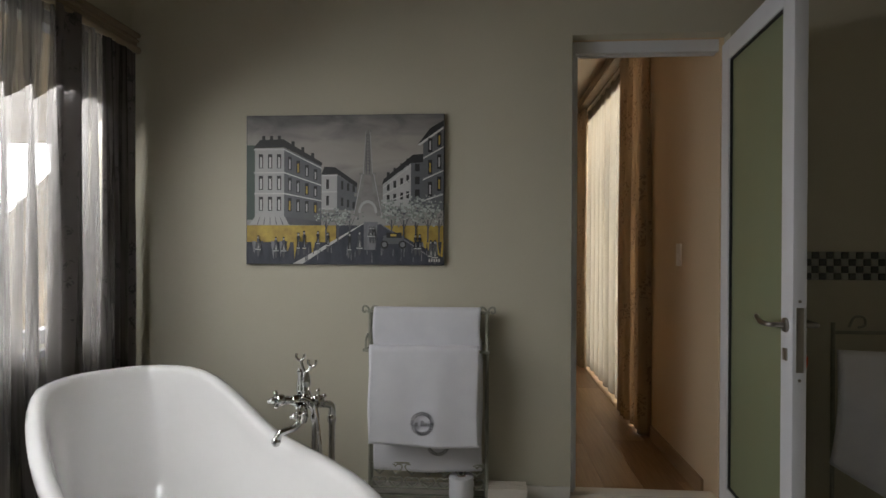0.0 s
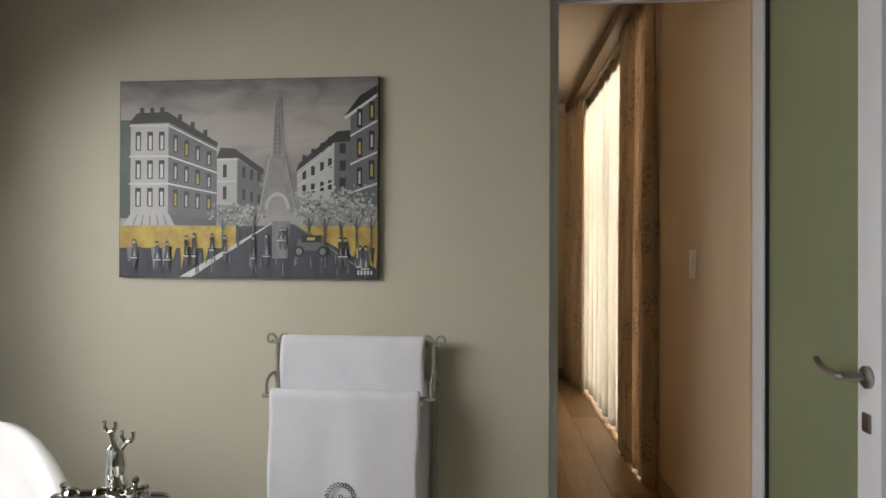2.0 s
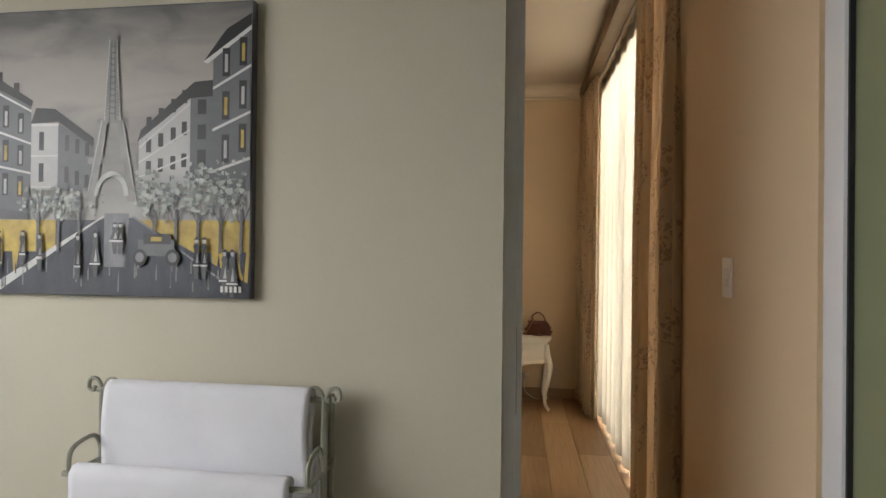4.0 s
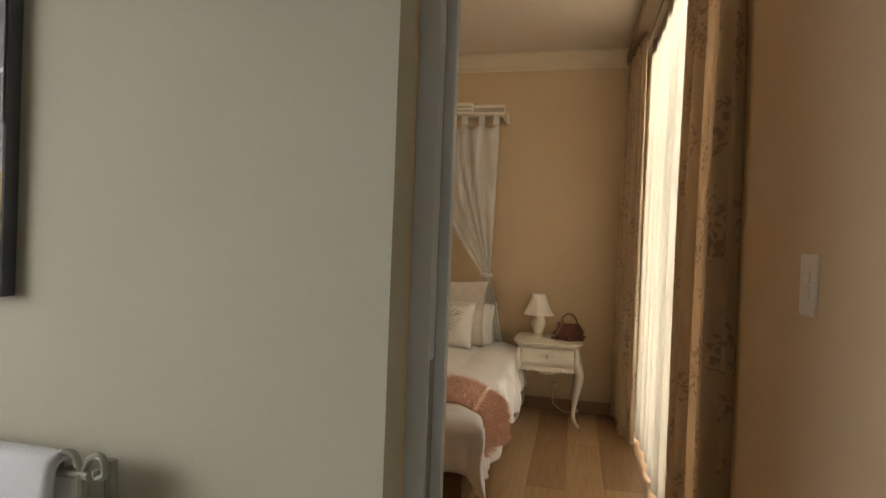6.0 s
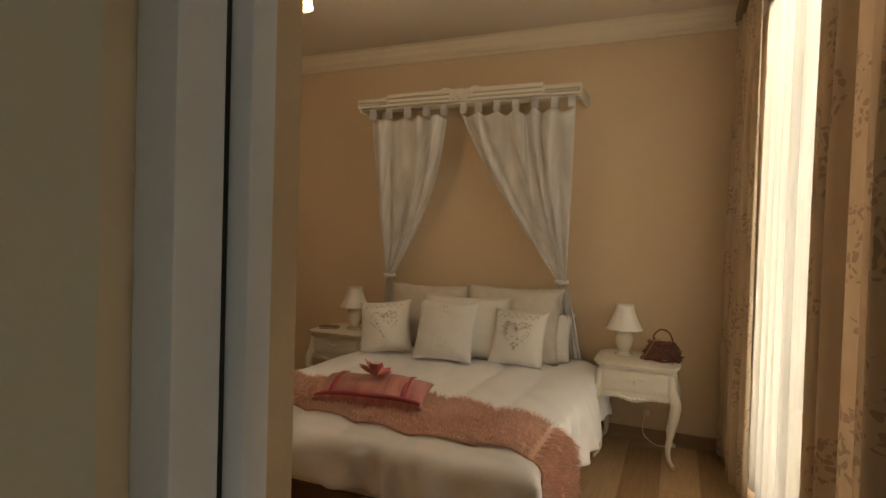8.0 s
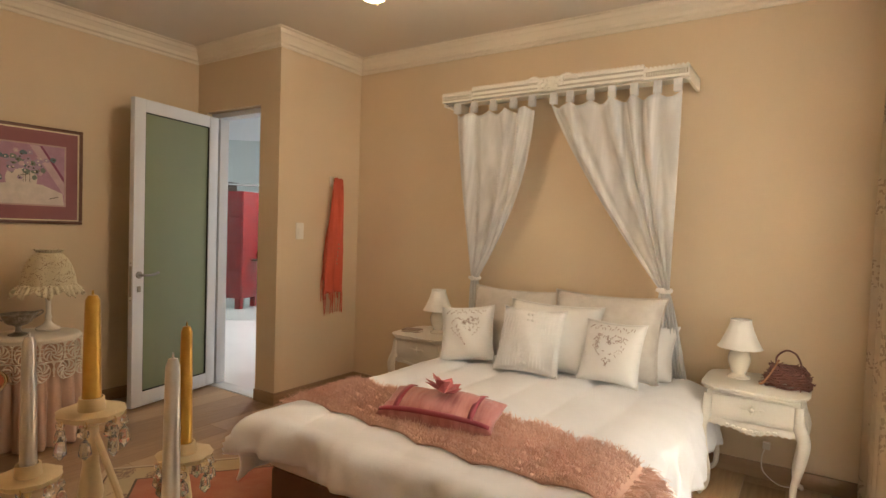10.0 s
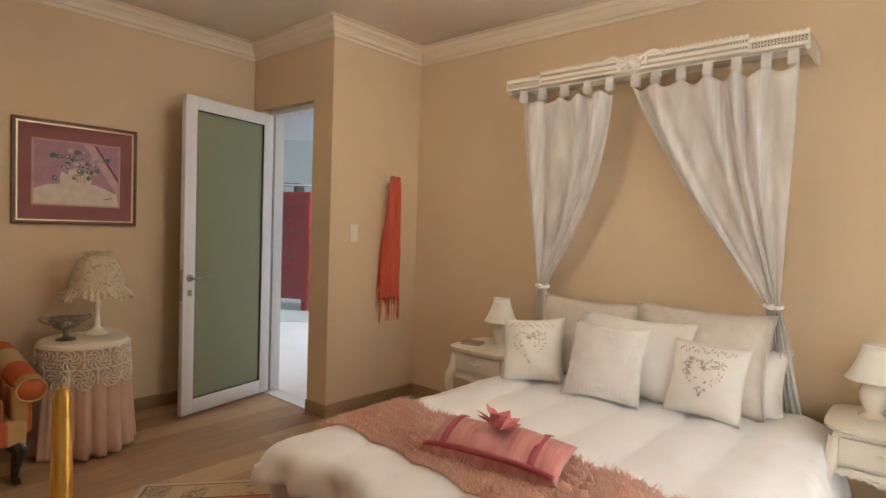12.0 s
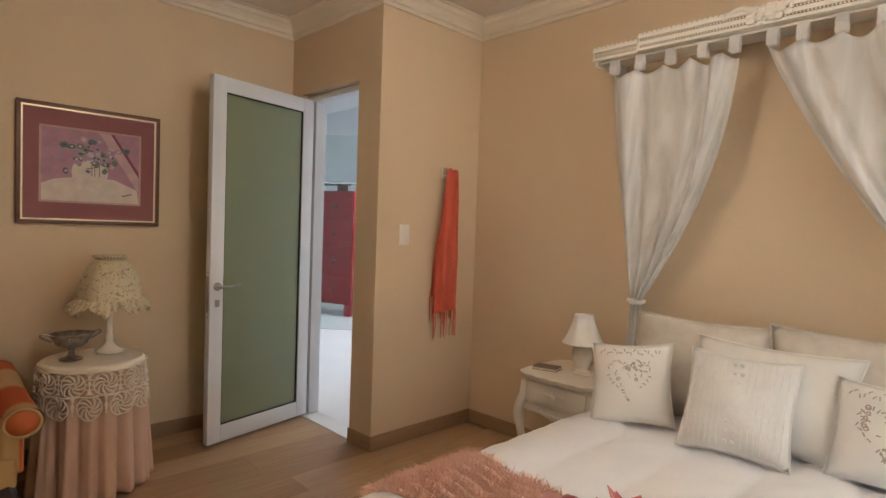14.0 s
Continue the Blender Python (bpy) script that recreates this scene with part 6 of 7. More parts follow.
# ---- hall ----
cab = thing("red_cabinet", (0, 0, 0), "red lacquered chest of drawers with a dark stand on top", "cabinet")
cab.matrix_world = pose(-6.75, 8.25, 0, 0, 0, 20)
part("body", boxed(-0.6, 0.6, -0.25, 0.25, 0.16, 1.76, bevel=0.01), M_RED, cab)
for k in range(4):
    for x in (-0.3, 0.3):
        dr = part("drawer_front", boxed(x - 0.285, x + 0.285, -0.265, -0.25, 0.2 + k * 0.39, 0.56 + k * 0.39, bevel=0.006), M_RED, cab)
        bm = bmesh.new()
        ball(bm, (x, -0.275, 0.38 + k * 0.39), 0.03, 10, squash=(1, 0.4, 1))
        part("pull", bm, M_DARKWOOD, dr)
for x in (-0.52, 0.52):
    for y in (-0.2, 0.2):
        part("foot", boxed(x - 0.05, x + 0.05, y - 0.04, y + 0.04, -0.002, 0.16, bevel=0.01), M_RED, cab)
stn = thing("wooden_stand", (0, 0, 0), "small dark wooden bench stand on the red cabinet", "stand")
stn.matrix_world = pose(-6.75, 8.25, 1.761, 0, 0, 20)
bm = bmesh.new()
box(bm, -0.45, 0.3, -0.12, 0.12, 0.10, 0.14, bevel=0.01)
part("board", bm, M_DARKWOOD, stn)
for x in (-0.38, 0.2):
    part("leg", boxed(x, x + 0.05, -0.1, 0.1, 0, 0.10), M_DARKWOOD, stn)
gp = thing("glass_screen", (0, 0, 0), "frameless glass balustrade screen in the hall", "glass screen")
gp.matrix_world = pose(-5.4, 7.45, -0.002, 0, 0, 40)
for k in range(3):
    p = part("pane", boxed(-1.6 + k * 1.06, -0.56 + k * 1.06, -0.006, 0.006, 0.02, 2.35), M_SCREEN, gp, "clear glass panel", None)
    p.visible_shadow = False
    for z in (0.0, 1.95, 2.2):
        part("clamp", boxed(-0.58 + k * 1.06 - 0.05, -0.58 + k * 1.06 + 0.05, -0.015, 0.015, z, z + 0.05, bevel=0.004), M_CHROME, gp, "chrome clamp")
bm = bmesh.new()
tube(bm, [(-1.7, -0.05, 1.78), (1.7, -0.05, 1.78)], 0.012, 8)
part("rail", bm, M_CHROME, gp, "thin steel rail")
st = thing("hall_table", (-6.2, 8.62, -0.002), "slim dark metal side table in the hall", "side table")
part("top", boxed(-0.2, 0.2, -0.2, 0.2, 0.72, 0.74, bevel=0.004), M_DARKWOOD, st)
for x in (-0.17, 0.17):
    for y in (-0.17, 0.17):
        part("leg", boxed(x - 0.012, x + 0.012, y - 0.012, y + 0.012, 0, 0.72), M_STEEL, st)
vs_ = thing("red_vase", (-6.2, 8.62, 0.739), "dark red glass bottle vase on the hall table", "vase")
bm = bmesh.new()
lathe(bm, [(0.05, 0), (0.07, 0.03), (0.06, 0.1), (0.02, 0.17), (0.016, 0.28), (0.03, 0.32)], 20)
part("body", bm, M_RED, vs_)

# ---- bathroom: curtain ----
bp_ = thing("bath_pelmet", (-1.30, 2.745, 2.052), "tan wooden curtain pelmet box above the bathroom window", "pelmet")
part("front_board", boxed(-0.03, 0.02, -2.75, 0, 0.0, 0.085, bevel=0.008), M_PELMET, bp_)
for z, r in ((0.012, 0.016), (0.052, 0.006), (0.078, 0.012)):
    bm = bmesh.new()
    tube(bm, [(0.022, -2.75, z), (0.022, 0.0, z)], r, 10)
    part("moulding", bm, M_PELMET, bp_)
part("end_return", boxed(-0.06, -0.03, -0.02, 0, 0.0, 0.085, bevel=0.004), M_PELMET, bp_)
bc = thing("bath_curtain", (0, 0, 0), "grey voile curtain with dark pleats at the bathroom window", "curtain")
hanging("voile", -1.285, 0.25, 2.70, BZ + 0.015, 2.065, 24, 0.042, M_BATHCURTAIN, 21, bc, thick=0.001, nv=16)
hanging("printed_panel", -1.262, 2.23, 2.37, BZ + 0.015, 2.065, 1.5, 0.02, M_GREYPRINT, 23, bc, "grey printed band of cloth", thick=0.001, nv=12)
hanging("edge_drape", -1.29, 2.52, 2.74, BZ + 0.015, 2.065, 4, 0.03, M_GREYPRINT, 25, bc, "bunched grey curtain edge", thick=0.001, nv=12)

# ---- bathroom: tub ----
tub = thing("bathtub", (-0.62, 1.78, 0), "white enamelled freestanding slipper bathtub with a rolled rim", "bathtub")
ax = Vector((0.78, -0.63)).normalized()
TL = 1.62
TC = Vector((-0.585, 1.717))
tub.matrix_world = pose(-0.563, 1.845, 0.095, 0, 0, -2.2) @ Matrix.Scale(0.948, 4) @ Matrix.Translation((-TC.x, -TC.y, 0))


def tub_point(a, k, inner=0.0):
    """Point round the tub at angle a; k 0 floor to 1 rim; the back end sweeps up."""
    c, s = math.cos(a), math.sin(a)
    e = 2.7
    r = (abs(c) ** e + abs(s) ** e) ** (-1 / e)
    f = min(1.0, max(0.0, (c * r * TL / 2 + TL / 2 - 0.15) / 0.66))
    rim = 0.462 + 0.158 * (1 - f * f * (3 - 2 * f))
    hl = TL / 2 - 0.02 - 0.17 * (1 - k) ** 1.3 - 0.06 * (1 - k)
    hw = 0.325 - 0.09 * (1 - k) ** 1.6
    x, y = c * r * (hl - inner), s * r * (hw - inner)
    z = 0.16 + (rim - 0.16) * k if not inner else 0.2 + (rim - 0.2) * k
    p = TC + ax * x + Vector((-ax.y, ax.x)) * y
    return Vector((p.x, p.y, z))


bm = bmesh.new()
NS = 64
levels = [(k / 10, 0.0) for k in range(11)] 
rings = [[bm.verts.new(tub_point(2 * math.pi * i / NS, k)) for i in range(NS)] for k, _ in levels]
for off, up in ((-0.020, 0.008), (-0.026, 0.022), (-0.018, 0.033), (0.002, 0.036), (0.018, 0.028), (0.026, 0.012)):
    rings.append([bm.verts.new(tub_point(2 * math.pi * i / NS, 1.0, off + 1e-6) + Vector((0, 0, up))) for i in range(NS)])
for k in range(9, -1, -1):
    rings.append([bm.verts.new(tub_point(2 * math.pi * i / NS, k / 10, 0.03)) for i in range(NS)])
for a, b in zip(rings, rings[1:]):
    for i in range(NS):
        bm.faces.new((a[i], a[(i + 1) % NS], b[(i + 1) % NS], b[i]))
bm.faces.new(rings[0])
bm.faces.new(rings[-1])
part("shell", bm, M_ENAMEL, tub, smooth=60)
for sx in (-0.45, 0.4):
    for sy in (-0.2, 0.2):
        p = TC + ax * sx + Vector((-ax.y, ax.x)) * sy
        bm = bmesh.new()
        tube(bm, curve([(p.x, p.y, 0.19), (p.x, p.y, 0.10), (p.x + 0.01, p.y, 0.03), (p.x + 0.03, p.y, -0.024)], 10), [0.03, 0.032, 0.03, 0.026, 0.022, 0.02, 0.02, 0.022, 0.022, 0.018, 0.011], 10)
        part("claw_foot", bm, M_CHROME, tub, "chrome claw foot")

# tub filler standing on two pipes
tap = thing("bath_mixer", (-0.29, 1.97, 0), "chrome freestanding bath mixer with crosshead taps and a hose", "bath mixer")
tap.matrix_world = pose(-0.275, 2.072, 0.082) @ Matrix.Scale(0.948, 4)
P1, P2 = Vector((0.0, -0.02, 0)), Vector((0.068, 0.035, 0))
for p, top in ((P1, 0.60), (P2, 0.585)):
    bm = bmesh.new()
    lathe(bm, [(0.032, -0.023), (0.032, -0.015), (0.014, -0.007), (0.0115, 0.0), (0.0115, top - 0.03), (0.015, top - 0.025), (0.015, top - 0.005), (0.012, top)], 16, (p.x + 0.022 * (p is P1), p.y + 0.012 * (p is P1), 0))
    part("stand_pipe", bm, M_CHROME, tap)
bm = bmesh.new()
tube(bm, curve([(P2.x, P2.y, 0.58), (P2.x, P2.y, 0.612), (P2.x - 0.012, P2.y - 0.008, 0.622), (P1.x + 0.02, P1.y + 0.014, 0.632)], 14), 0.0125, 10)
tube(bm, curve([(P1.x + 0.022, P1.y + 0.012, 0.59), (P1.x + 0.02, P1.y + 0.01, 0.615), (P1.x, P1.y, 0.635)], 8), 0.0125, 10)
tube(bm, [(P1.x + 0.035, P1.y + 0.02, 0.640), (P1.x - 0.075, P1.y - 0.045, 0.658)], 0.0145, 12)
for q in (0.0, 0.35, 0.62, 1.0):
    ball(bm, (P1.x + 0.035 - 0.11 * q, P1.y + 0.02 - 0.065 * q, 0.640 + 0.018 * q), 0.020, 12)
lathe(bm, [(0.0, 0.575), (0.016, 0.582), (0.022, 0.60), (0.019, 0.625), (0.012, 0.64)], 14, (P1.x - 0.01, P1.y - 0.03, 0))
part("body", bm, M_CHROME, tap)
bm = bmesh.new()
tube(bm, curve([(P1.x - 0.01, P1.y - 0.03, 0.60), (P1.x - 0.022, P1.y - 0.045, 0.575), (P1.x - 0.042, P1.y - 0.060, 0.566), (P1.x - 0.064, P1.y - 0.073, 0.560), (P1.x - 0.076, P1.y - 0.080, 0.540)], 16), 0.0115, 10)
ball(bm, (P1.x - 0.077, P1.y - 0.081, 0.533), 0.0155, 10)
part("spout", bm, M_CHROME, tap)
for cx, cy, cz in ((P1.x - 0.088, P1.y - 0.055, 0.662), (P1.x - 0.012, P1.y - 0.062, 0.615), (P1.x + 0.04, P1.y - 0.01, 0.66)):
    bm = bmesh.new()
    for d in ((0.018, 0.009, 0.004), (-0.003, 0.006, 0.021)):
        tube(bm, [(cx - d[0], cy - d[1], cz - d[2]), (cx + d[0], cy + d[1], cz + d[2])], 0.0048, 8)
        for q in (-1, 1):
            ball(bm, (cx + q * d[0], cy + q * d[1], cz + q * d[2]), 0.0078, 8)
    ball(bm, (cx - 0.006, cy - 0.01, cz), 0.012, 8)
    part("crosshead", bm, M_CHROME, tap)
bm = bmesh.new()
lathe(bm, [(0.012, 0.65), (0.019, 0.668), (0.011, 0.685), (0.016, 0.705), (0.015, 0.72), (0.009, 0.742)], 14, (P1.x - 0.005, P1.y, 0))
for s in (-1, 1):
    up = 0.02 if s < 0 else 0.0
    tube(bm, curve([(P1.x - 0.005, P1.y, 0.735), (P1.x - 0.005 + s * 0.010, P1.y, 0.750), (P1.x - 0.005 + s * 0.018, P1.y, 0.760 + up)], 10), 0.0055, 8)
    c0 = Vector((P1.x - 0.005 + s * 0.020, P1.y, 0.776 + up))
    tube(bm, [tuple(c0 + Vector((0.014 * math.cos(t), 0, 0.016 * math.sin(t)))) for t in (math.pi * 0.85 + j * math.pi * 1.3 / 8 for j in range(9))], 0.0045, 8)
part("hand_shower_cradle", bm, M_CHROME, tap, "chrome forked cradle")
bm = bmesh.new()
hp = curve([(P1.x - 0.01, P1.y - 0.03, 0.665), (P1.x + 0.025, P1.y - 0.03, 0.645), (P1.x + 0.042, P1.y - 0.02, 0.56), (P1.x + 0.05, P1.y - 0.01, 0.42), (P1.x + 0.055, P1.y - 0.005, 0.2), (P1.x + 0.055, P1.y, 0.02)], 60)
tube(bm, hp, [0.0072 if i % 2 else 0.0063 for i in range(61)], 8)
part("hose", bm, M_CHROME, tap, "ribbed chrome hose")
bm = bmesh.new()
lathe(bm, [(0.011, 0.65), (0.013, 0.68), (0.009, 0.725), (0.012, 0.74), (0.004, 0.748)], 10, (P1.x - 0.03, P1.y + 0.015, 0))
part("diverter", bm, M_CHROME, tap)

# ---- bathroom: towel stand and towels ----
RX0, RX1, RY = -0.222, 0.298, 2.64
STAND = pose(-0.215, 2.752, 0.066) @ Matrix.Scale(0.99, 4) @ Matrix.Translation((-RX0, -RY, 0))
rk = thing("towel_stand", (0, 0, 0), "sage-painted scrolled iron towel stand by the wall", "towel stand")
rk.matrix_world = STAND
for x, s in ((RX0, -1), (RX1, 1)):
    for dy in (0.0, 0.045):
        bm = bmesh.new()
        tube(bm, [(x, RY + dy, -0.012), (x, RY + dy, 0.84)], 0.0075, 8)
        part("post", bm, M_RACK, rk)
    bm = bmesh.new()
    for q in (-1, 1):
        tube(bm, curve([(x, RY, 0.835), (x + q * 0.012, RY, 0.86), (x + q * 0.03, RY, 0.862), (x + q * 0.034, RY, 0.842), (x + q * 0.022, RY, 0.836), (x + q * 0.02, RY, 0.846)], 18), 0.0045, 7)
    part("scroll_finial", bm, M_RACK, rk, "curled iron scroll")
    bm = bmesh.new()
    tube(bm, curve([(x, RY, 0.69), (x - 0.005, RY - 0.01, 0.735), (x, RY - 0.05, 0.745), (x, RY - 0.09, 0.73), (x, RY - 0.095, 0.685)], 18), 0.005, 7)
    tube(bm, [(x, RY - 0.10, 0.685), (x, RY + 0.045, 0.685)], 0.005, 7)
    part("side_loop", bm, M_RACK, rk)
    for z in (0.10, 0.4):
        bm = bmesh.new()
        tube(bm, [(x, RY, z), (x, RY + 0.045, z)], 0.005, 7)
        part("side_bar", bm, M_RACK, rk)
for dy, z in ((0.0, 0.838), (-0.095, 0.685), (0.036, 0.70)):
    bm = bmesh.new()
    tube(bm, [(RX0 - 0.012, RY + dy, z), (RX1 + 0.012, RY + dy, z)], 0.0065, 8)
    part("towel_bar", bm, M_RACK, rk)
for z in (0.06, 0.17, 0.02):
    bm = bmesh.new()
    tube(bm, [(RX0, RY, z), (RX1, RY, z)], 0.005, 7)
    part("basket_rail", bm, M_RACK, rk)
for row, z in enumerate((0.085, 0.145)):
    for k in range(7):
        x = RX0 + 0.045 + k * 0.072
        bm = bmesh.new()
        pts = []
        for t in range(20):
            a = t / 20 * 2 * math.pi
            pts.append((x + 0.030 * math.sin(a) ** 3, RY - 0.002, z + 0.0017 * (13 * math.cos(a) - 5 * math.cos(2 * a) - 2 * math.cos(3 * a) - math.cos(4 * a))))
        tube(bm, pts, 0.004, 5, closed=True)
        part("heart_scroll", bm, M_RACK, rk)


def towel(x0, x1, yb, zb, front, back, seed, label):
    """A folded towel over a bar, both falls hanging straight with soft ripples."""
    t = thing("towel", (0, 0, 0), label, "towel", "bath towels")
    t.matrix_world = STAND
    r = 0.016
    L = front + back + math.pi * r

    def fn(u, v):
        s = v * L
        rip = 0.004 * math.sin(9 * u + seed) + 0.003 * math.sin(17 * u + 2 * seed)
        x = x0 + (x1 - x0) * u + 0.003 * math.sin(v * 14 + seed)
        if s < front:
            d = front - s
            return Vector((x, yb - r - rip * min(1, d * 4) - 0.012 * d, zb - d + 0.006 * math.sin(4 * u + seed) * (1 if d > front * 0.9 else 0)))
        if s < front + math.pi * r:
            a = (s - front) / r
            return Vector((x, yb - r * math.cos(a), zb + r * math.sin(a)))
        d = s - front - math.pi * r
        return Vector((x, yb + r + rip * min(1, d * 4), zb - d))

    thicken(part("terry", sheet(fn, 36, 64, x1 - x0, L), M_TOWEL, t, smooth=180), 0.011)
    return t


towel(RX0 + 0.018, RX1 - 0.03, RY, 0.842, 0.20, 0.24, 1, "folded white terry towel over the upper bar")
t2 = towel(RX0 + 0.016, RX1 - 0.035, RY - 0.095, 0.688, 0.40, 0.36, 2, "white terry towel with an embroidered wreath over the front bar")
t3 = towel(RX0 + 0.02, RX1 - 0.02, RY + 0.02, 0.70, 0.56, 0.4, 3, "longer white terry towel with a wreath behind")


def wreath(parent, x, y, z, r, text):
    bm = bmesh.new()
    rnd = random.Random(1)
    for k in range(26):
        a = k / 26 * 2 * math.pi
        for q in (0.86, 1.04):
            p = Vector((x + r * q * math.cos(a), y, z + r * q * math.sin(a)))
            d = Vector((-math.sin(a + (0.6 if q < 1 else -0.6)), 0, math.cos(a + (0.6 if q < 1 else -0.6)))) * r * 0.14
            tube(bm, [p - d, p + d], 0.0019, 4)
    part("wreath", bm, M_STITCH, parent, "grey embroidered wreath")
    if text:
        me = words(text, r * 0.72, 0.0006)
        me.materials.append(M_STITCH)
        ob = new("lettering", me)
        ob.parent = parent
        ob.matrix_local = pose(x, y - 0.001, z, 90, 0, 0)


wreath(t2, 0.025, RY - 0.127, 0.385, 0.045, "Le Bain")
wreath(t3, 0.085, RY - 0.022, 0.262, 0.045, "")

for k in range(4):
    bm = bmesh.new()
    tube(bm, [(RX0, RY - 0.02 + 0.02 * k, 0.012), (RX1, RY - 0.02 + 0.02 * k, 0.012)], 0.004, 6)
    part("basket_base_wire", bm, M_RACK, rk)
roll = thing("toilet_roll", (0.19, 2.755, 0.1365), "white toilet roll lying in the towel stand basket", "toilet roll")
bm = bmesh.new()
lathe(bm, [(0.02, -0.048), (0.052, -0.048), (0.054, -0.044), (0.054, 0.044), (0.052, 0.048), (0.02, 0.048)], 24)
part("paper", bm, M_TOWEL, roll)
bm = bmesh.new()
lathe(bm, [(0.019, -0.046), (0.019, 0.0485)], 16)
part("core", bm, M_PAPER, roll)
vent = thing("slatted_box", (0.39, BY - 0.06, BZ), "low white slatted box against the wall", "box")
part("body", boxed(-0.085, 0.085, -0.04, 0.045, 0.0, 0.076, bevel=0.004), M_PLASTIC, vent)
for k in range(5):
    part("slat", boxed(-0.083, 0.083, -0.045 + k * 0.018, -0.033 + k * 0.018, 0.076, 0.088), M_PLASTIC, vent, smooth=None)

# ---- bathroom: canvas painting ----
PX0, PX1, PZ0, PZ1_ = -0.797, 0.107, 1.101, 1.776
art = thing("canvas_painting", ((PX0 + PX1) / 2, BY, (PZ0 + PZ1_) / 2), "unframed canvas painting of a rainy grey city street with a tower", "painting")
cw, chh = PX1 - PX0, PZ1_ - PZ0
M_EDGE = surf("canvas_edge", (0.08, 0.085, 0.1), (0.12, 0.12, 0.13), 0.7, 10, 200, 0.2)
part("canvas", boxed(-cw / 2, cw / 2, -0.022, -0.001, -chh / 2, chh / 2, bevel=0.002), M_EDGE, art)


def paint(name, c1, c2, s=6.0, stretch=(1, 1, 1)):
    return surf("paint_" + name, c1, c2, 0.5, s, 60, 0.25, stretch=stretch)


PAINTS = [paint("sky_dark", (0.15, 0.145, 0.15), (0.27, 0.26, 0.25), 5, (1, 1, 3)), paint("sky_mid", (0.30, 0.28, 0.26), (0.46, 0.42, 0.38), 4, (1, 1, 2)), paint("sky_pale", (0.44, 0.40, 0.36), (0.33, 0.31, 0.29), 4, (1, 1, 2)),
          paint("stone_pale", (0.50, 0.50, 0.49), (0.42, 0.42, 0.42), 9), paint("stone_mid", (0.15, 0.155, 0.165), (0.11, 0.115, 0.125), 9), paint("stone_dark", (0.085, 0.09, 0.10), (0.12, 0.12, 0.13), 9),
          paint("black", (0.018, 0.018, 0.02), (0.03, 0.03, 0.03)), paint("white", (0.68, 0.68, 0.66), (0.55, 0.55, 0.54)), paint("yellow", (0.60, 0.44, 0.08), (0.36, 0.24, 0.05), 26), paint("road", (0.03, 0.034, 0.05), (0.07, 0.075, 0.095), 10, (3, 1, 1)),
          paint("tree", (0.33, 0.36, 0.33), (0.2, 0.22, 0.2), 30), paint("leaf_pale", (0.50, 0.53, 0.5), (0.4, 0.43, 0.4), 30), paint("road_pale", (0.28, 0.28, 0.3), (0.16, 0.165, 0.18), 12, (3, 1, 1)), paint("green", (0.05, 0.08, 0.065), (0.07, 0.1, 0.08)), paint("tower", (0.20, 0.195, 0.185), (0.30, 0.29, 0.275), 20)]


def brushed_sky():
    """Brushed clouds: dark along the top edge, pale in the middle, grey above the roofs."""
    m = bpy.data.materials.new("paint_brushed_sky")
    m.use_nodes = True
    nt = m.node_tree
    nodes, link = nt.nodes, nt.links.new
    tc, mp, ns, sep, add, ramp = (nodes.new("ShaderNode" + k) for k in ("TexCoord", "Mapping", "TexNoise", "SeparateXYZ", "Math", "ValToRGB"))
    mp.inputs["Scale"].default_value = (2.2, 1, 6)
    ns.inputs["Scale"].default_value, ns.inputs["Detail"].default_value, ns.inputs["Distortion"].default_value = 2.4, 6, 0.6
    link(tc.outputs["Object"], mp.inputs[0])
    link(mp.outputs[0], ns.inputs["Vector"])
    link(tc.outputs["Object"], sep.inputs[0])
    mul = nodes.new("ShaderNodeMath")
    mul.operation, mul.inputs[1].default_value, mul.inputs[2].default_value = "MULTIPLY_ADD", 0.26, 0.13
    link(ns.outputs[0], mul.inputs[0])
    link(sep.outputs[2], add.inputs[0])
    link(mul.outputs[0], add.inputs[1])
    link(add.outputs[0], ramp.inputs[0])
    els = ramp.color_ramp.elements
    els[0].position, els[0].color = 0.10, (0.36, 0.345, 0.33, 1)
    els[1].position, els[1].color = 0.64, (0.075, 0.072, 0.075, 1)
    for pos, c in ((0.27, (0.23, 0.215, 0.205)), (0.38, (0.40, 0.37, 0.335)), (0.47, (0.37, 0.34, 0.31)), (0.56, (0.21, 0.20, 0.195))):
        els.new(pos).color = (*c, 1)
    bsdf = nodes["Principled BSDF"]
    bsdf.inputs["Roughness"].default_value = 0.5
    link(ramp.outputs[0], bsdf.inputs["Base Color"])
    bp = nodes.new("ShaderNodeBump")
    bp.inputs["Strength"].default_value, bp.inputs["Distance"].default_value = 0.2, 0.002
    link(ns.outputs[0], bp.inputs["Height"])
    link(bp.outputs[0], bsdf.inputs["Normal"])
    return m


PAINTS[1] = brushed_sky()
SD, SM, SP, LT, MD, DK, BK, WH, YE, RD, TR_, LP, RP, GR, TW = range(15)
bm = bmesh.new()
layer = [0.0226]


def S(pts, mat, up=1):
    layer[0] += 0.000012 * up
    return flat_shape(bm, [((u - 0.5) * cw, (v - 0.5) * chh) for u, v in pts], mat, -layer[0])


def quad(u0, v0, u1, v1, mat):
    return S([(u0, v0), (u1, v0), (u1, v1), (u0, v1)], mat)


quad(0.004, 0.26, 0.996, 0.996, SM)
rnd = random.Random(12)
quad(0.004, 0.004, 0.996, 0.262, RD)
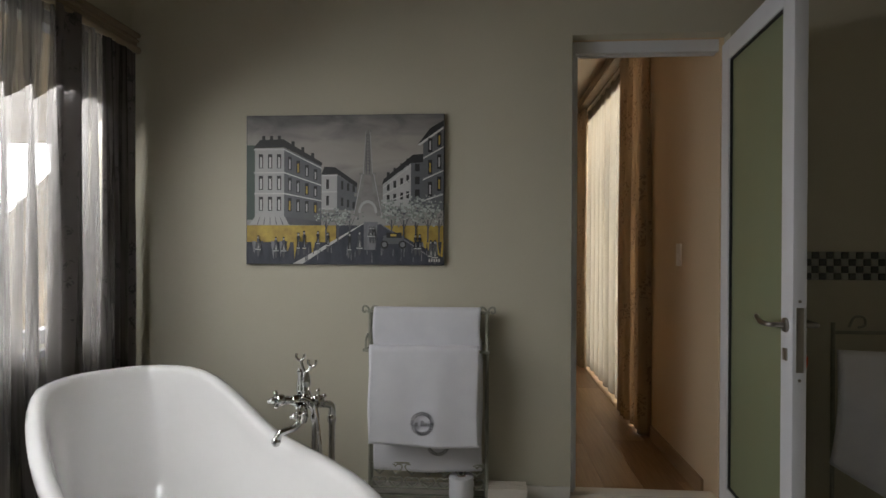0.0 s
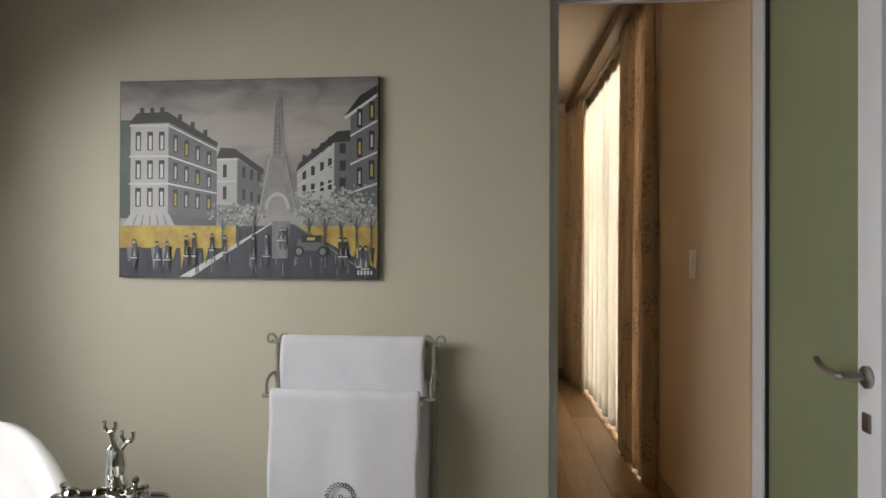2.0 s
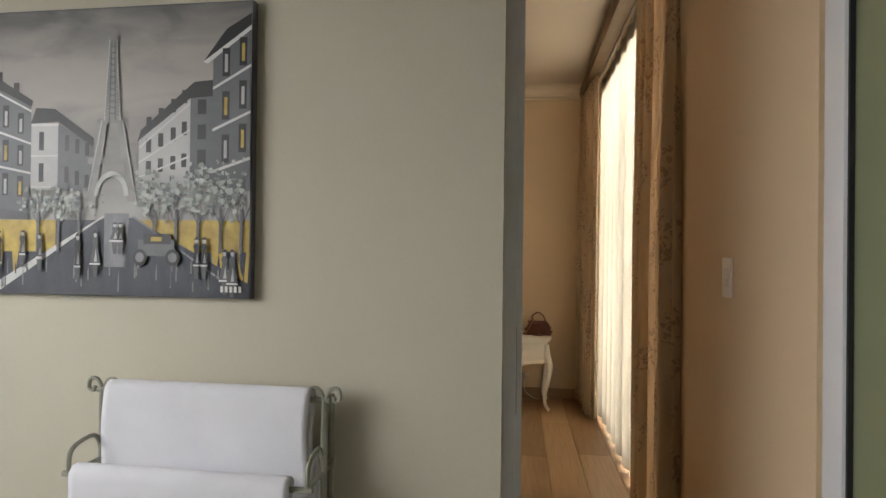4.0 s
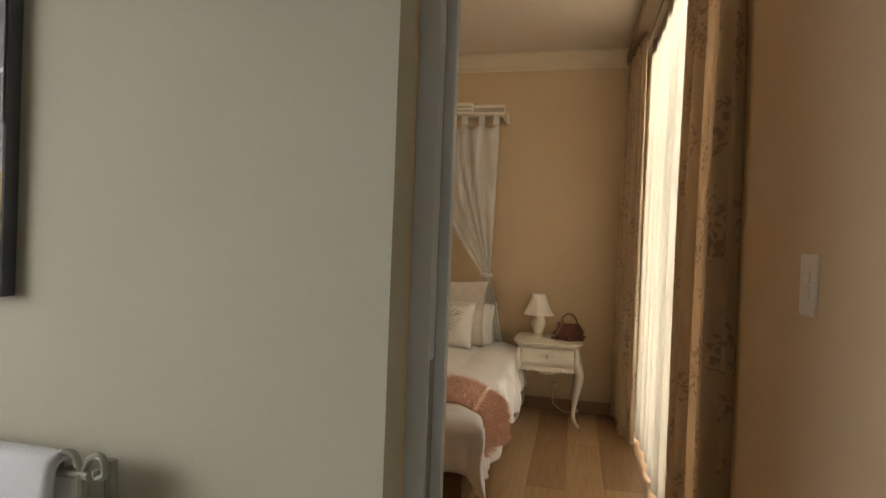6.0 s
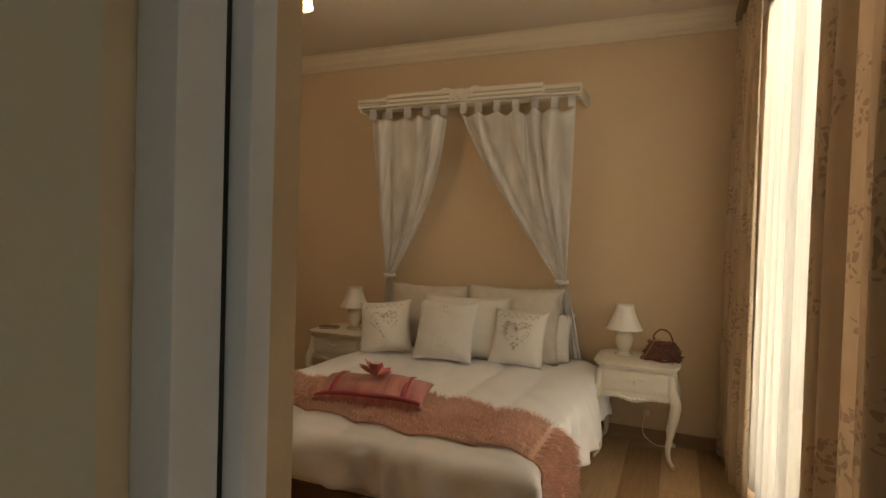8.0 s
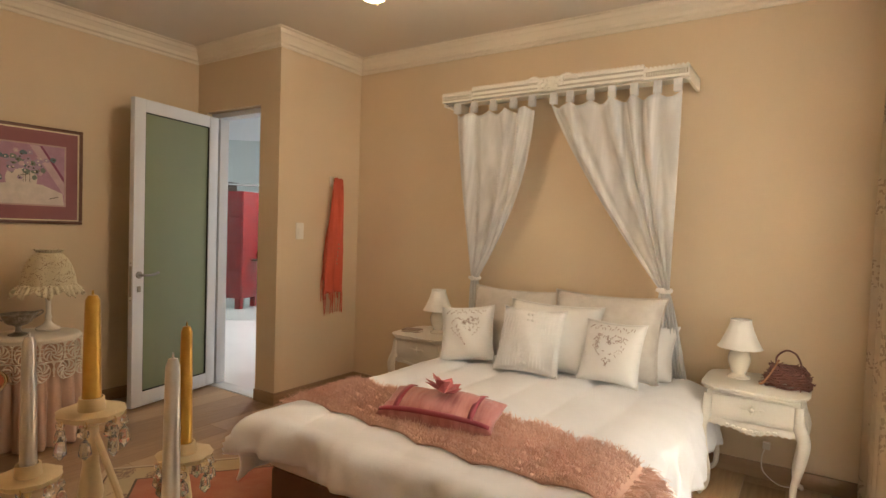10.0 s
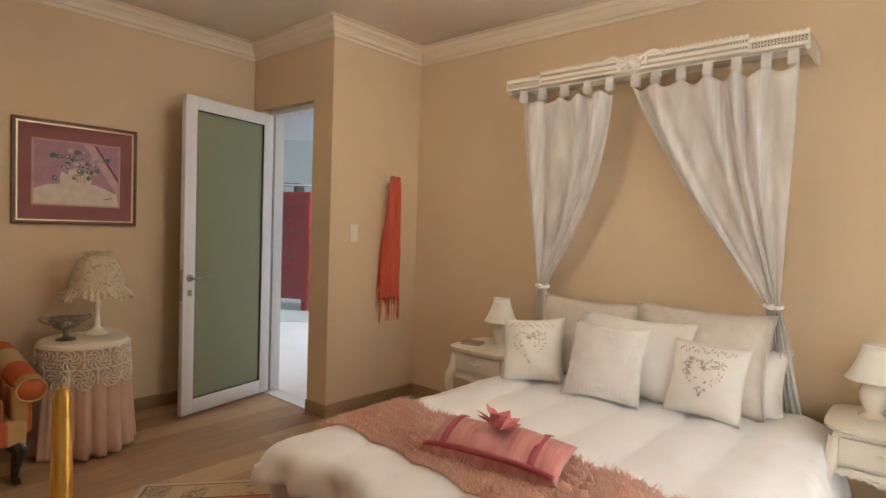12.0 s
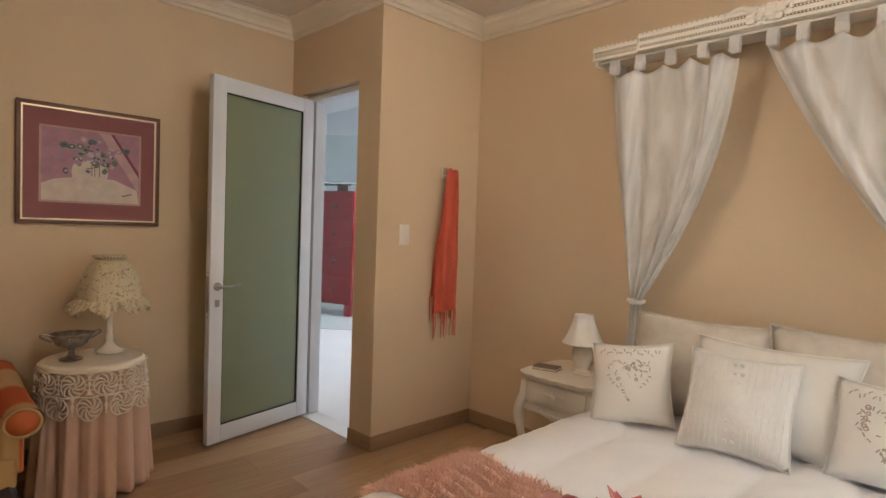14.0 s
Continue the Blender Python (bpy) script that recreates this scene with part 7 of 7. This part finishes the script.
# yellow lit shops and their reflections
quad(0.004, 0.15, 0.46, 0.262, YE)
quad(0.70, 0.15, 0.996, 0.262, YE)
for k in range(40):
    u = rnd.choice((rnd.uniform(0.01, 0.36), rnd.uniform(0.8, 0.98)))
    S([(u, 0.155), (u + 0.02, 0.155), (u + 0.014, rnd.uniform(0.03, 0.12)), (u + 0.006, rnd.uniform(0.03, 0.1))], rnd.choice((YE, YE, RD, RP)))
# road and kerbs
S([(0.27, 0.004), (0.996, 0.004), (0.996, 0.05), (0.68, 0.27), (0.60, 0.27)], RD)
S([(0.60, 0.10), (0.66, 0.10), (0.67, 0.285), (0.60, 0.285)], RP)
S([(0.24, 0.004), (0.29, 0.004), (0.60, 0.275), (0.595, 0.275)], WH)
S([(0.675, 0.275), (0.685, 0.275), (0.93, 0.06), (0.92, 0.06)], RP)
for k in range(50):
    u, v = rnd.uniform(0.3, 0.95), rnd.uniform(0.01, 0.1)
    S([(u, v), (u + 0.004, v), (u + 0.003, v + rnd.uniform(0.03, 0.09)), (u, v + 0.03)], rnd.choice((RP, RD, RP)))
# left block
quad(0.004, 0.30, 0.045, 0.80, GR)
S([(0.045, 0.32), (0.195, 0.32), (0.195, 0.78), (0.045, 0.78)], LT)
S([(0.195, 0.32), (0.385, 0.285), (0.385, 0.665), (0.195, 0.78)], MD)
S([(0.035, 0.78), (0.07, 0.835), (0.19, 0.84), (0.39, 0.68), (0.385, 0.66), (0.195, 0.785)], BK)
for u in (0.09, 0.13, 0.17, 0.24, 0.29, 0.34):
    v = 0.845 if u < 0.2 else 0.84 - (u - 0.2) * 0.8
    quad(u - 0.008, v - 0.02, u + 0.008, v + 0.018, BK)
S([(0.045, 0.32), (0.20, 0.32), (0.225, 0.265), (0.015, 0.265)], LT)
S([(0.20, 0.32), (0.385, 0.285), (0.385, 0.262), (0.225, 0.265)], DK)
for k in range(6):
    S([(0.07 + 0.026 * k, 0.318), (0.073 + 0.026 * k, 0.318), (0.06 + 0.033 * k, 0.267), (0.055 + 0.033 * k, 0.267)], MD)
for r, v in enumerate((0.405, 0.545, 0.69)):
    for u in (0.065, 0.112, 0.158):
        quad(u, v - 0.045, u + 0.022, v + 0.05, BK)
        quad(u + 0.006, v - 0.04, u + 0.017, v + 0.03, WH)
    for k, u in enumerate((0.215, 0.258, 0.302, 0.346)):
        f = (u - 0.195) / 0.19
        vv = v - f * (0.03 + (v - 0.4) * 0.28)
        hh = 0.046 - 0.012 * f
        quad(u, vv - hh, u + 0.018, vv + hh, BK)
        quad(u + 0.005, vv - hh + 0.006, u + 0.013, vv + hh - 0.02, LT if (k + r) % 3 else YE)
for v in (0.475, 0.615, 0.77):
    quad(0.04, v - 0.004, 0.196, v + 0.005, WH)
    S([(0.196, v - 0.004), (0.386, v - 0.004 - 0.03 - (v - 0.4) * 0.26), (0.386, v + 0.004 - 0.03 - (v - 0.4) * 0.26), (0.196, v + 0.005)], WH)
# second block
quad(0.387, 0.365, 0.465, 0.60, LT)
S([(0.465, 0.365), (0.565, 0.36), (0.565, 0.52), (0.465, 0.60)], MD)
S([(0.385, 0.60), (0.40, 0.655), (0.455, 0.65), (0.567, 0.545), (0.565, 0.515), (0.465, 0.605)], BK)
for v in (0.425, 0.535):
    quad(0.41, v - 0.03, 0.424, v + 0.035, BK)
    for u in (0.485, 0.515, 0.543):
        quad(u, v - 0.032 - (u - 0.48) * 0.3, u + 0.012, v + 0.025 - (u - 0.48) * 0.5, BK)
    quad(0.387, v - 0.052, 0.465, v - 0.046, WH)
quad(0.387, 0.59, 0.466, 0.60, WH)
# right blocks
S([(0.695, 0.39), (0.835, 0.39), (0.835, 0.675), (0.695, 0.535)], LT)
S([(0.835, 0.39), (0.90, 0.39), (0.90, 0.68), (0.835, 0.675)], MD)
S([(0.69, 0.53), (0.835, 0.675), (0.90, 0.68), (0.90, 0.735), (0.845, 0.73), (0.70, 0.57)], BK)
for r in range(3):
    for k, u in enumerate((0.715, 0.748, 0.782, 0.812)):
        v = 0.44 + r * 0.075 + k * (0.008 + 0.022 * r / 2)
        quad(u, v - 0.022, u + 0.014, v + 0.024, BK)
    quad(0.855, 0.45 + r * 0.085, 0.878, 0.50 + r * 0.085, BK)
    S([(0.695, 0.405 + r * 0.05), (0.835, 0.475 + r * 0.09), (0.835, 0.482 + r * 0.09), (0.695, 0.412 + r * 0.05)], WH)
S([(0.895, 0.36), (0.996, 0.36), (0.996, 0.93), (0.895, 0.80)], MD)
S([(0.87, 0.80), (0.93, 0.905), (0.996, 0.955), (0.996, 0.92), (0.90, 0.82)], BK)
S([(0.868, 0.797), (0.996, 0.915), (0.996, 0.90), (0.88, 0.79)], WH)
for r in range(3):
    for k, u in enumerate((0.92, 0.965)):
        v = 0.50 + r * 0.145 + k * 0.035
        quad(u, v - 0.045, u + 0.02, v + 0.05, BK)
        quad(u + 0.006, v - 0.03, u + 0.014, v + 0.03, YE if (r + k) % 2 else LT)
    S([(0.895, 0.42 + r * 0.14), (0.996, 0.465 + r * 0.155), (0.996, 0.475 + r * 0.155), (0.895, 0.43 + r * 0.14)], WH)
# tower
for s in (-1, 1):
    S([(0.62 + s * 0.072, 0.325), (0.62 + s * 0.045, 0.325), (0.62 + s * 0.032, 0.46), (0.62 + s * 0.05, 0.46)], TW)
    S([(0.62 + s * 0.05, 0.475), (0.62 + s * 0.026, 0.475), (0.62 + s * 0.014, 0.60), (0.62 + s * 0.03, 0.60)], TW)
S([(0.598, 0.61), (0.642, 0.61), (0.630, 0.88), (0.610, 0.88)], TW)
quad(0.552, 0.455, 0.688, 0.478, TW)
quad(0.578, 0.595, 0.662, 0.612, TW)
quad(0.604, 0.88, 0.636, 0.898, TW)
quad(0.612, 0.898, 0.628, 0.915, TW)
S([(0.62 + 0.048 * math.cos(t), 0.345 + 0.085 * math.sin(t)) for t in (k * math.pi / 12 for k in range(13))] + [(0.62 + 0.036 * math.cos(t), 0.345 + 0.066 * math.sin(t)) for t in (math.pi - k * math.pi / 12 for k in range(13))], LT)
for k in range(12):
    v = 0.62 + k * 0.021
    hw_ = 0.022 - 0.011 * k / 12
    for q in (-1, 1):
        S([(0.62 - q * hw_, v), (0.62 + q * hw_, v + 0.016), (0.62 + q * hw_, v + 0.0185), (0.62 - q * hw_, v + 0.0025)], MD)
for s in (-1, 1):
    S([(0.62 + s * 0.024, 0.605), (0.62 + s * 0.021, 0.605), (0.62 + s * 0.009, 0.885), (0.62 + s * 0.011, 0.885)], LT)
    S([(0.62 + s * 0.010, 0.605), (0.62 + s * 0.007, 0.605), (0.62 + s * 0.003, 0.885), (0.62 + s * 0.005, 0.885)], DK)
    S([(0.62 + s * 0.072, 0.325), (0.62 + s * 0.069, 0.325), (0.62 + s * 0.027, 0.605), (0.62 + s * 0.031, 0.605)], LT)
# trees: clumps of dabs with thin trunks
for u in (0.41, 0.47, 0.53, 0.74, 0.80, 0.86, 0.92, 0.975):
    S([(u - 0.004, 0.15), (u + 0.004, 0.15), (u + 0.003, 0.30), (u - 0.003, 0.30)], DK)
    for q in (-1, 1):
        S([(u, 0.24), (u + 0.004, 0.24), (u + q * 0.025, 0.31), (u + q * 0.022, 0.31)], DK)
for k in range(620):
    if k % 3 == 0:
        u, v = rnd.gauss(0.465, 0.045), rnd.gauss(0.325, 0.024)
    else:
        u = rnd.uniform(0.69, 0.985)
        v = rnd.gauss(0.355 + 0.05 * (u - 0.69), 0.035 + 0.02 * (u - 0.69))
    if 0.01 < u < 0.985 and 0.255 < v < 0.47:
        S(blob(u, v, rnd.uniform(0.003, 0.009), rnd.uniform(0.004, 0.010), 6, 0.3, k), rnd.choice((TR_, TR_, LP, MD, LP)), 0.3)
# small strollers and a carriage as plain dabs
for u, v, hgt in ((0.065, 0.10, 0.09), (0.155, 0.09, 0.09), (0.195, 0.09, 0.09), (0.27, 0.11, 0.10), (0.30, 0.11, 0.11), (0.37, 0.14, 0.08), (0.42, 0.13, 0.08), (0.53, 0.10, 0.11), (0.58, 0.11, 0.11), (0.635, 0.19, 0.06), (0.65, 0.19, 0.06), (0.86, 0.11, 0.09), (0.88, 0.11, 0.09), (0.935, 0.06, 0.10), (0.955, 0.05, 0.11)):
    wide = 0.015 if int(u * 200) % 2 else 0.009
    S([(u - wide, v), (u + wide, v), (u + 0.006, v + hgt * 0.55), (u + 0.009, v + hgt * 0.72), (u + 0.004, v + hgt * 0.84), (u - 0.004, v + hgt * 0.84), (u - 0.009, v + hgt * 0.72), (u - 0.006, v + hgt * 0.55)], DK if wide > 0.01 else BK)
    S(blob(u, v + hgt * 0.91, 0.0045, 0.009, 10), LT)
    S([(u - 0.009, v + hgt * 0.96), (u + 0.009, v + hgt * 0.96), (u + 0.005, v + hgt * 1.0), (u + 0.004, v + hgt * 1.05), (u - 0.004, v + hgt * 1.05), (u - 0.005, v + hgt)], BK)
    S([(u - wide, v - 0.003), (u + wide, v - 0.003), (u + wide, v + 0.003), (u - wide, v + 0.003)], WH)
    S([(u - 0.003, v + 0.008), (u + 0.006, v + 0.008), (u + 0.002, v + hgt * 0.5)], RP if wide < 0.01 else LT)
    S([(u - 0.008, v - 0.006), (u + 0.008, v - 0.006), (u + 0.004, v - 0.045), (u - 0.004, v - 0.045)], DK)
quad(0.70, 0.14, 0.80, 0.195, MD)
quad(0.715, 0.18, 0.79, 0.215, BK)
quad(0.735, 0.19, 0.765, 0.205, YE)
for u in (0.705, 0.795):
    S(blob(u, 0.135, 0.02, 0.028, 14), BK)
    S(blob(u, 0.135, 0.012, 0.017, 12), RP)
for k in range(5):
    quad(0.925 + 0.012 * k, 0.022, 0.932 + 0.012 * k, 0.042, WH)
part("painted_scene", bm, PAINTS, art, "grey street scene with yellow lit shops", None)

# ---- bathroom: far corner behind the door ----
FAR = pose(0.013, 0.131, 0.0736) @ Matrix.Scale(0.948, 4)
ts = thing("towel_rail_stand", (0, 0, 0), "scrolled iron towel rail in the corner behind the door", "towel stand")
ts.matrix_world = FAR
bm = bmesh.new()
tube(bm, [(1.66, 2.5, -0.014), (1.66, 2.5, 0.88)], 0.008, 8)
tube(bm, [(1.66, 2.5, 0.84), (2.2, 2.5, 0.84)], 0.007, 8)
tube(bm, [(2.2, 2.5, -0.014), (2.2, 2.5, 0.88)], 0.008, 8)
part("rail_frame", bm, M_RACK, ts)
bm = bmesh.new()
tube(bm, curve([(1.72, 2.5, 0.86), (1.74, 2.5, 0.90), (1.775, 2.5, 0.90), (1.78, 2.5, 0.87), (1.755, 2.5, 0.86)], 16), 0.005, 7)
part("scroll", bm, M_RACK, ts)
tw = thing("draped_towel", (0, 0, 0), "white towel draped over the corner towel rail", "towel")
tw.matrix_world = FAR


def drape_fn(u, v):
    x = 1.575 + u * 0.5
    z = 0.80 - 0.02 * u - v * (0.46 + 0.16 * min(1, u * 1.6))
    return Vector((x + 0.05 * v * (1 - u), 2.33 + 0.03 * math.sin(7 * u + 2) * v + 0.05 * (1 - v) * u + 0.1 * v * v, z))


thicken(part("terry", sheet(drape_fn, 24, 24, 0.5, 0.6), M_TOWEL, tw, smooth=180), 0.014)
bs = thing("wash_basin", (1.83, 2.075, BZ), "white ceramic pedestal basin", "basin")
bm = bmesh.new()
lathe(bm, [(0.12, 0.0), (0.12, 0.02), (0.075, 0.06), (0.07, 0.35), (0.09, 0.46), (0.19, 0.52), (0.23, 0.60), (0.235, 0.615), (0.215, 0.61), (0.16, 0.54), (0.03, 0.50)], 36)
part("bowl_and_pedestal", bm, M_ENAMEL, bs)

mb = tagged(new("mosaic_band"), "band of small dark and pale glass mosaic tiles on the wall", "mosaic", kind="structure")
part("grout", boxed(1.38, BXR, BY - 0.004, BY - 0.001, 1.048, 1.170), M_GROUT, mb, "grey grout bed", None)
tile_me = finish("mosaic_tile", boxed(-0.0141, 0.0141, -0.007, 0, -0.0141, 0.0141, bevel=0.002, seg=1), M_TILEDARK)
tile_me2 = finish("mosaic_tile", boxed(-0.0141, 0.0141, -0.007, 0, -0.0141, 0.0141, bevel=0.002, seg=1), M_TILELIGHT)
for i in range(32):
    for j in range(4):
        o = new("mosaic_tile", tile_me if (i + j) % 2 else tile_me2)
        o.parent = mb
        o.location = (1.396 + i * 0.0303, BY - 0.003, 1.0635 + j * 0.0303)

# ---- bedroom floor planks ----
PWD, PLN = 0.192, 1.28
plank_me = finish("plank", boxed(-PWD / 2 + 0.0006, PWD / 2 - 0.0006, -PLN / 2 + 0.0006, PLN / 2 - 0.0006, -0.008, 0.0, bevel=0.0008, seg=1), M_PLANK)
nx = int((XW - XL) / PWD) + 1
for i in range(nx):
    y = 2.966 - (i * 0.47 % 1.0) * PLN
    while y < YH:
        x = XL + (i + 0.5) * PWD
        y0, y1 = max(y, 2.966), min(y + PLN, YH if x > XS - 0.1 else YD + 0.011)
        if y1 - y0 > 0.05:
            o = new("plank", plank_me)
            o.parent = floor
            o.location = (x, (y0 + y1) / 2, 0)
            o.scale = (1, (y1 - y0) / PLN, 1)
        y += PLN
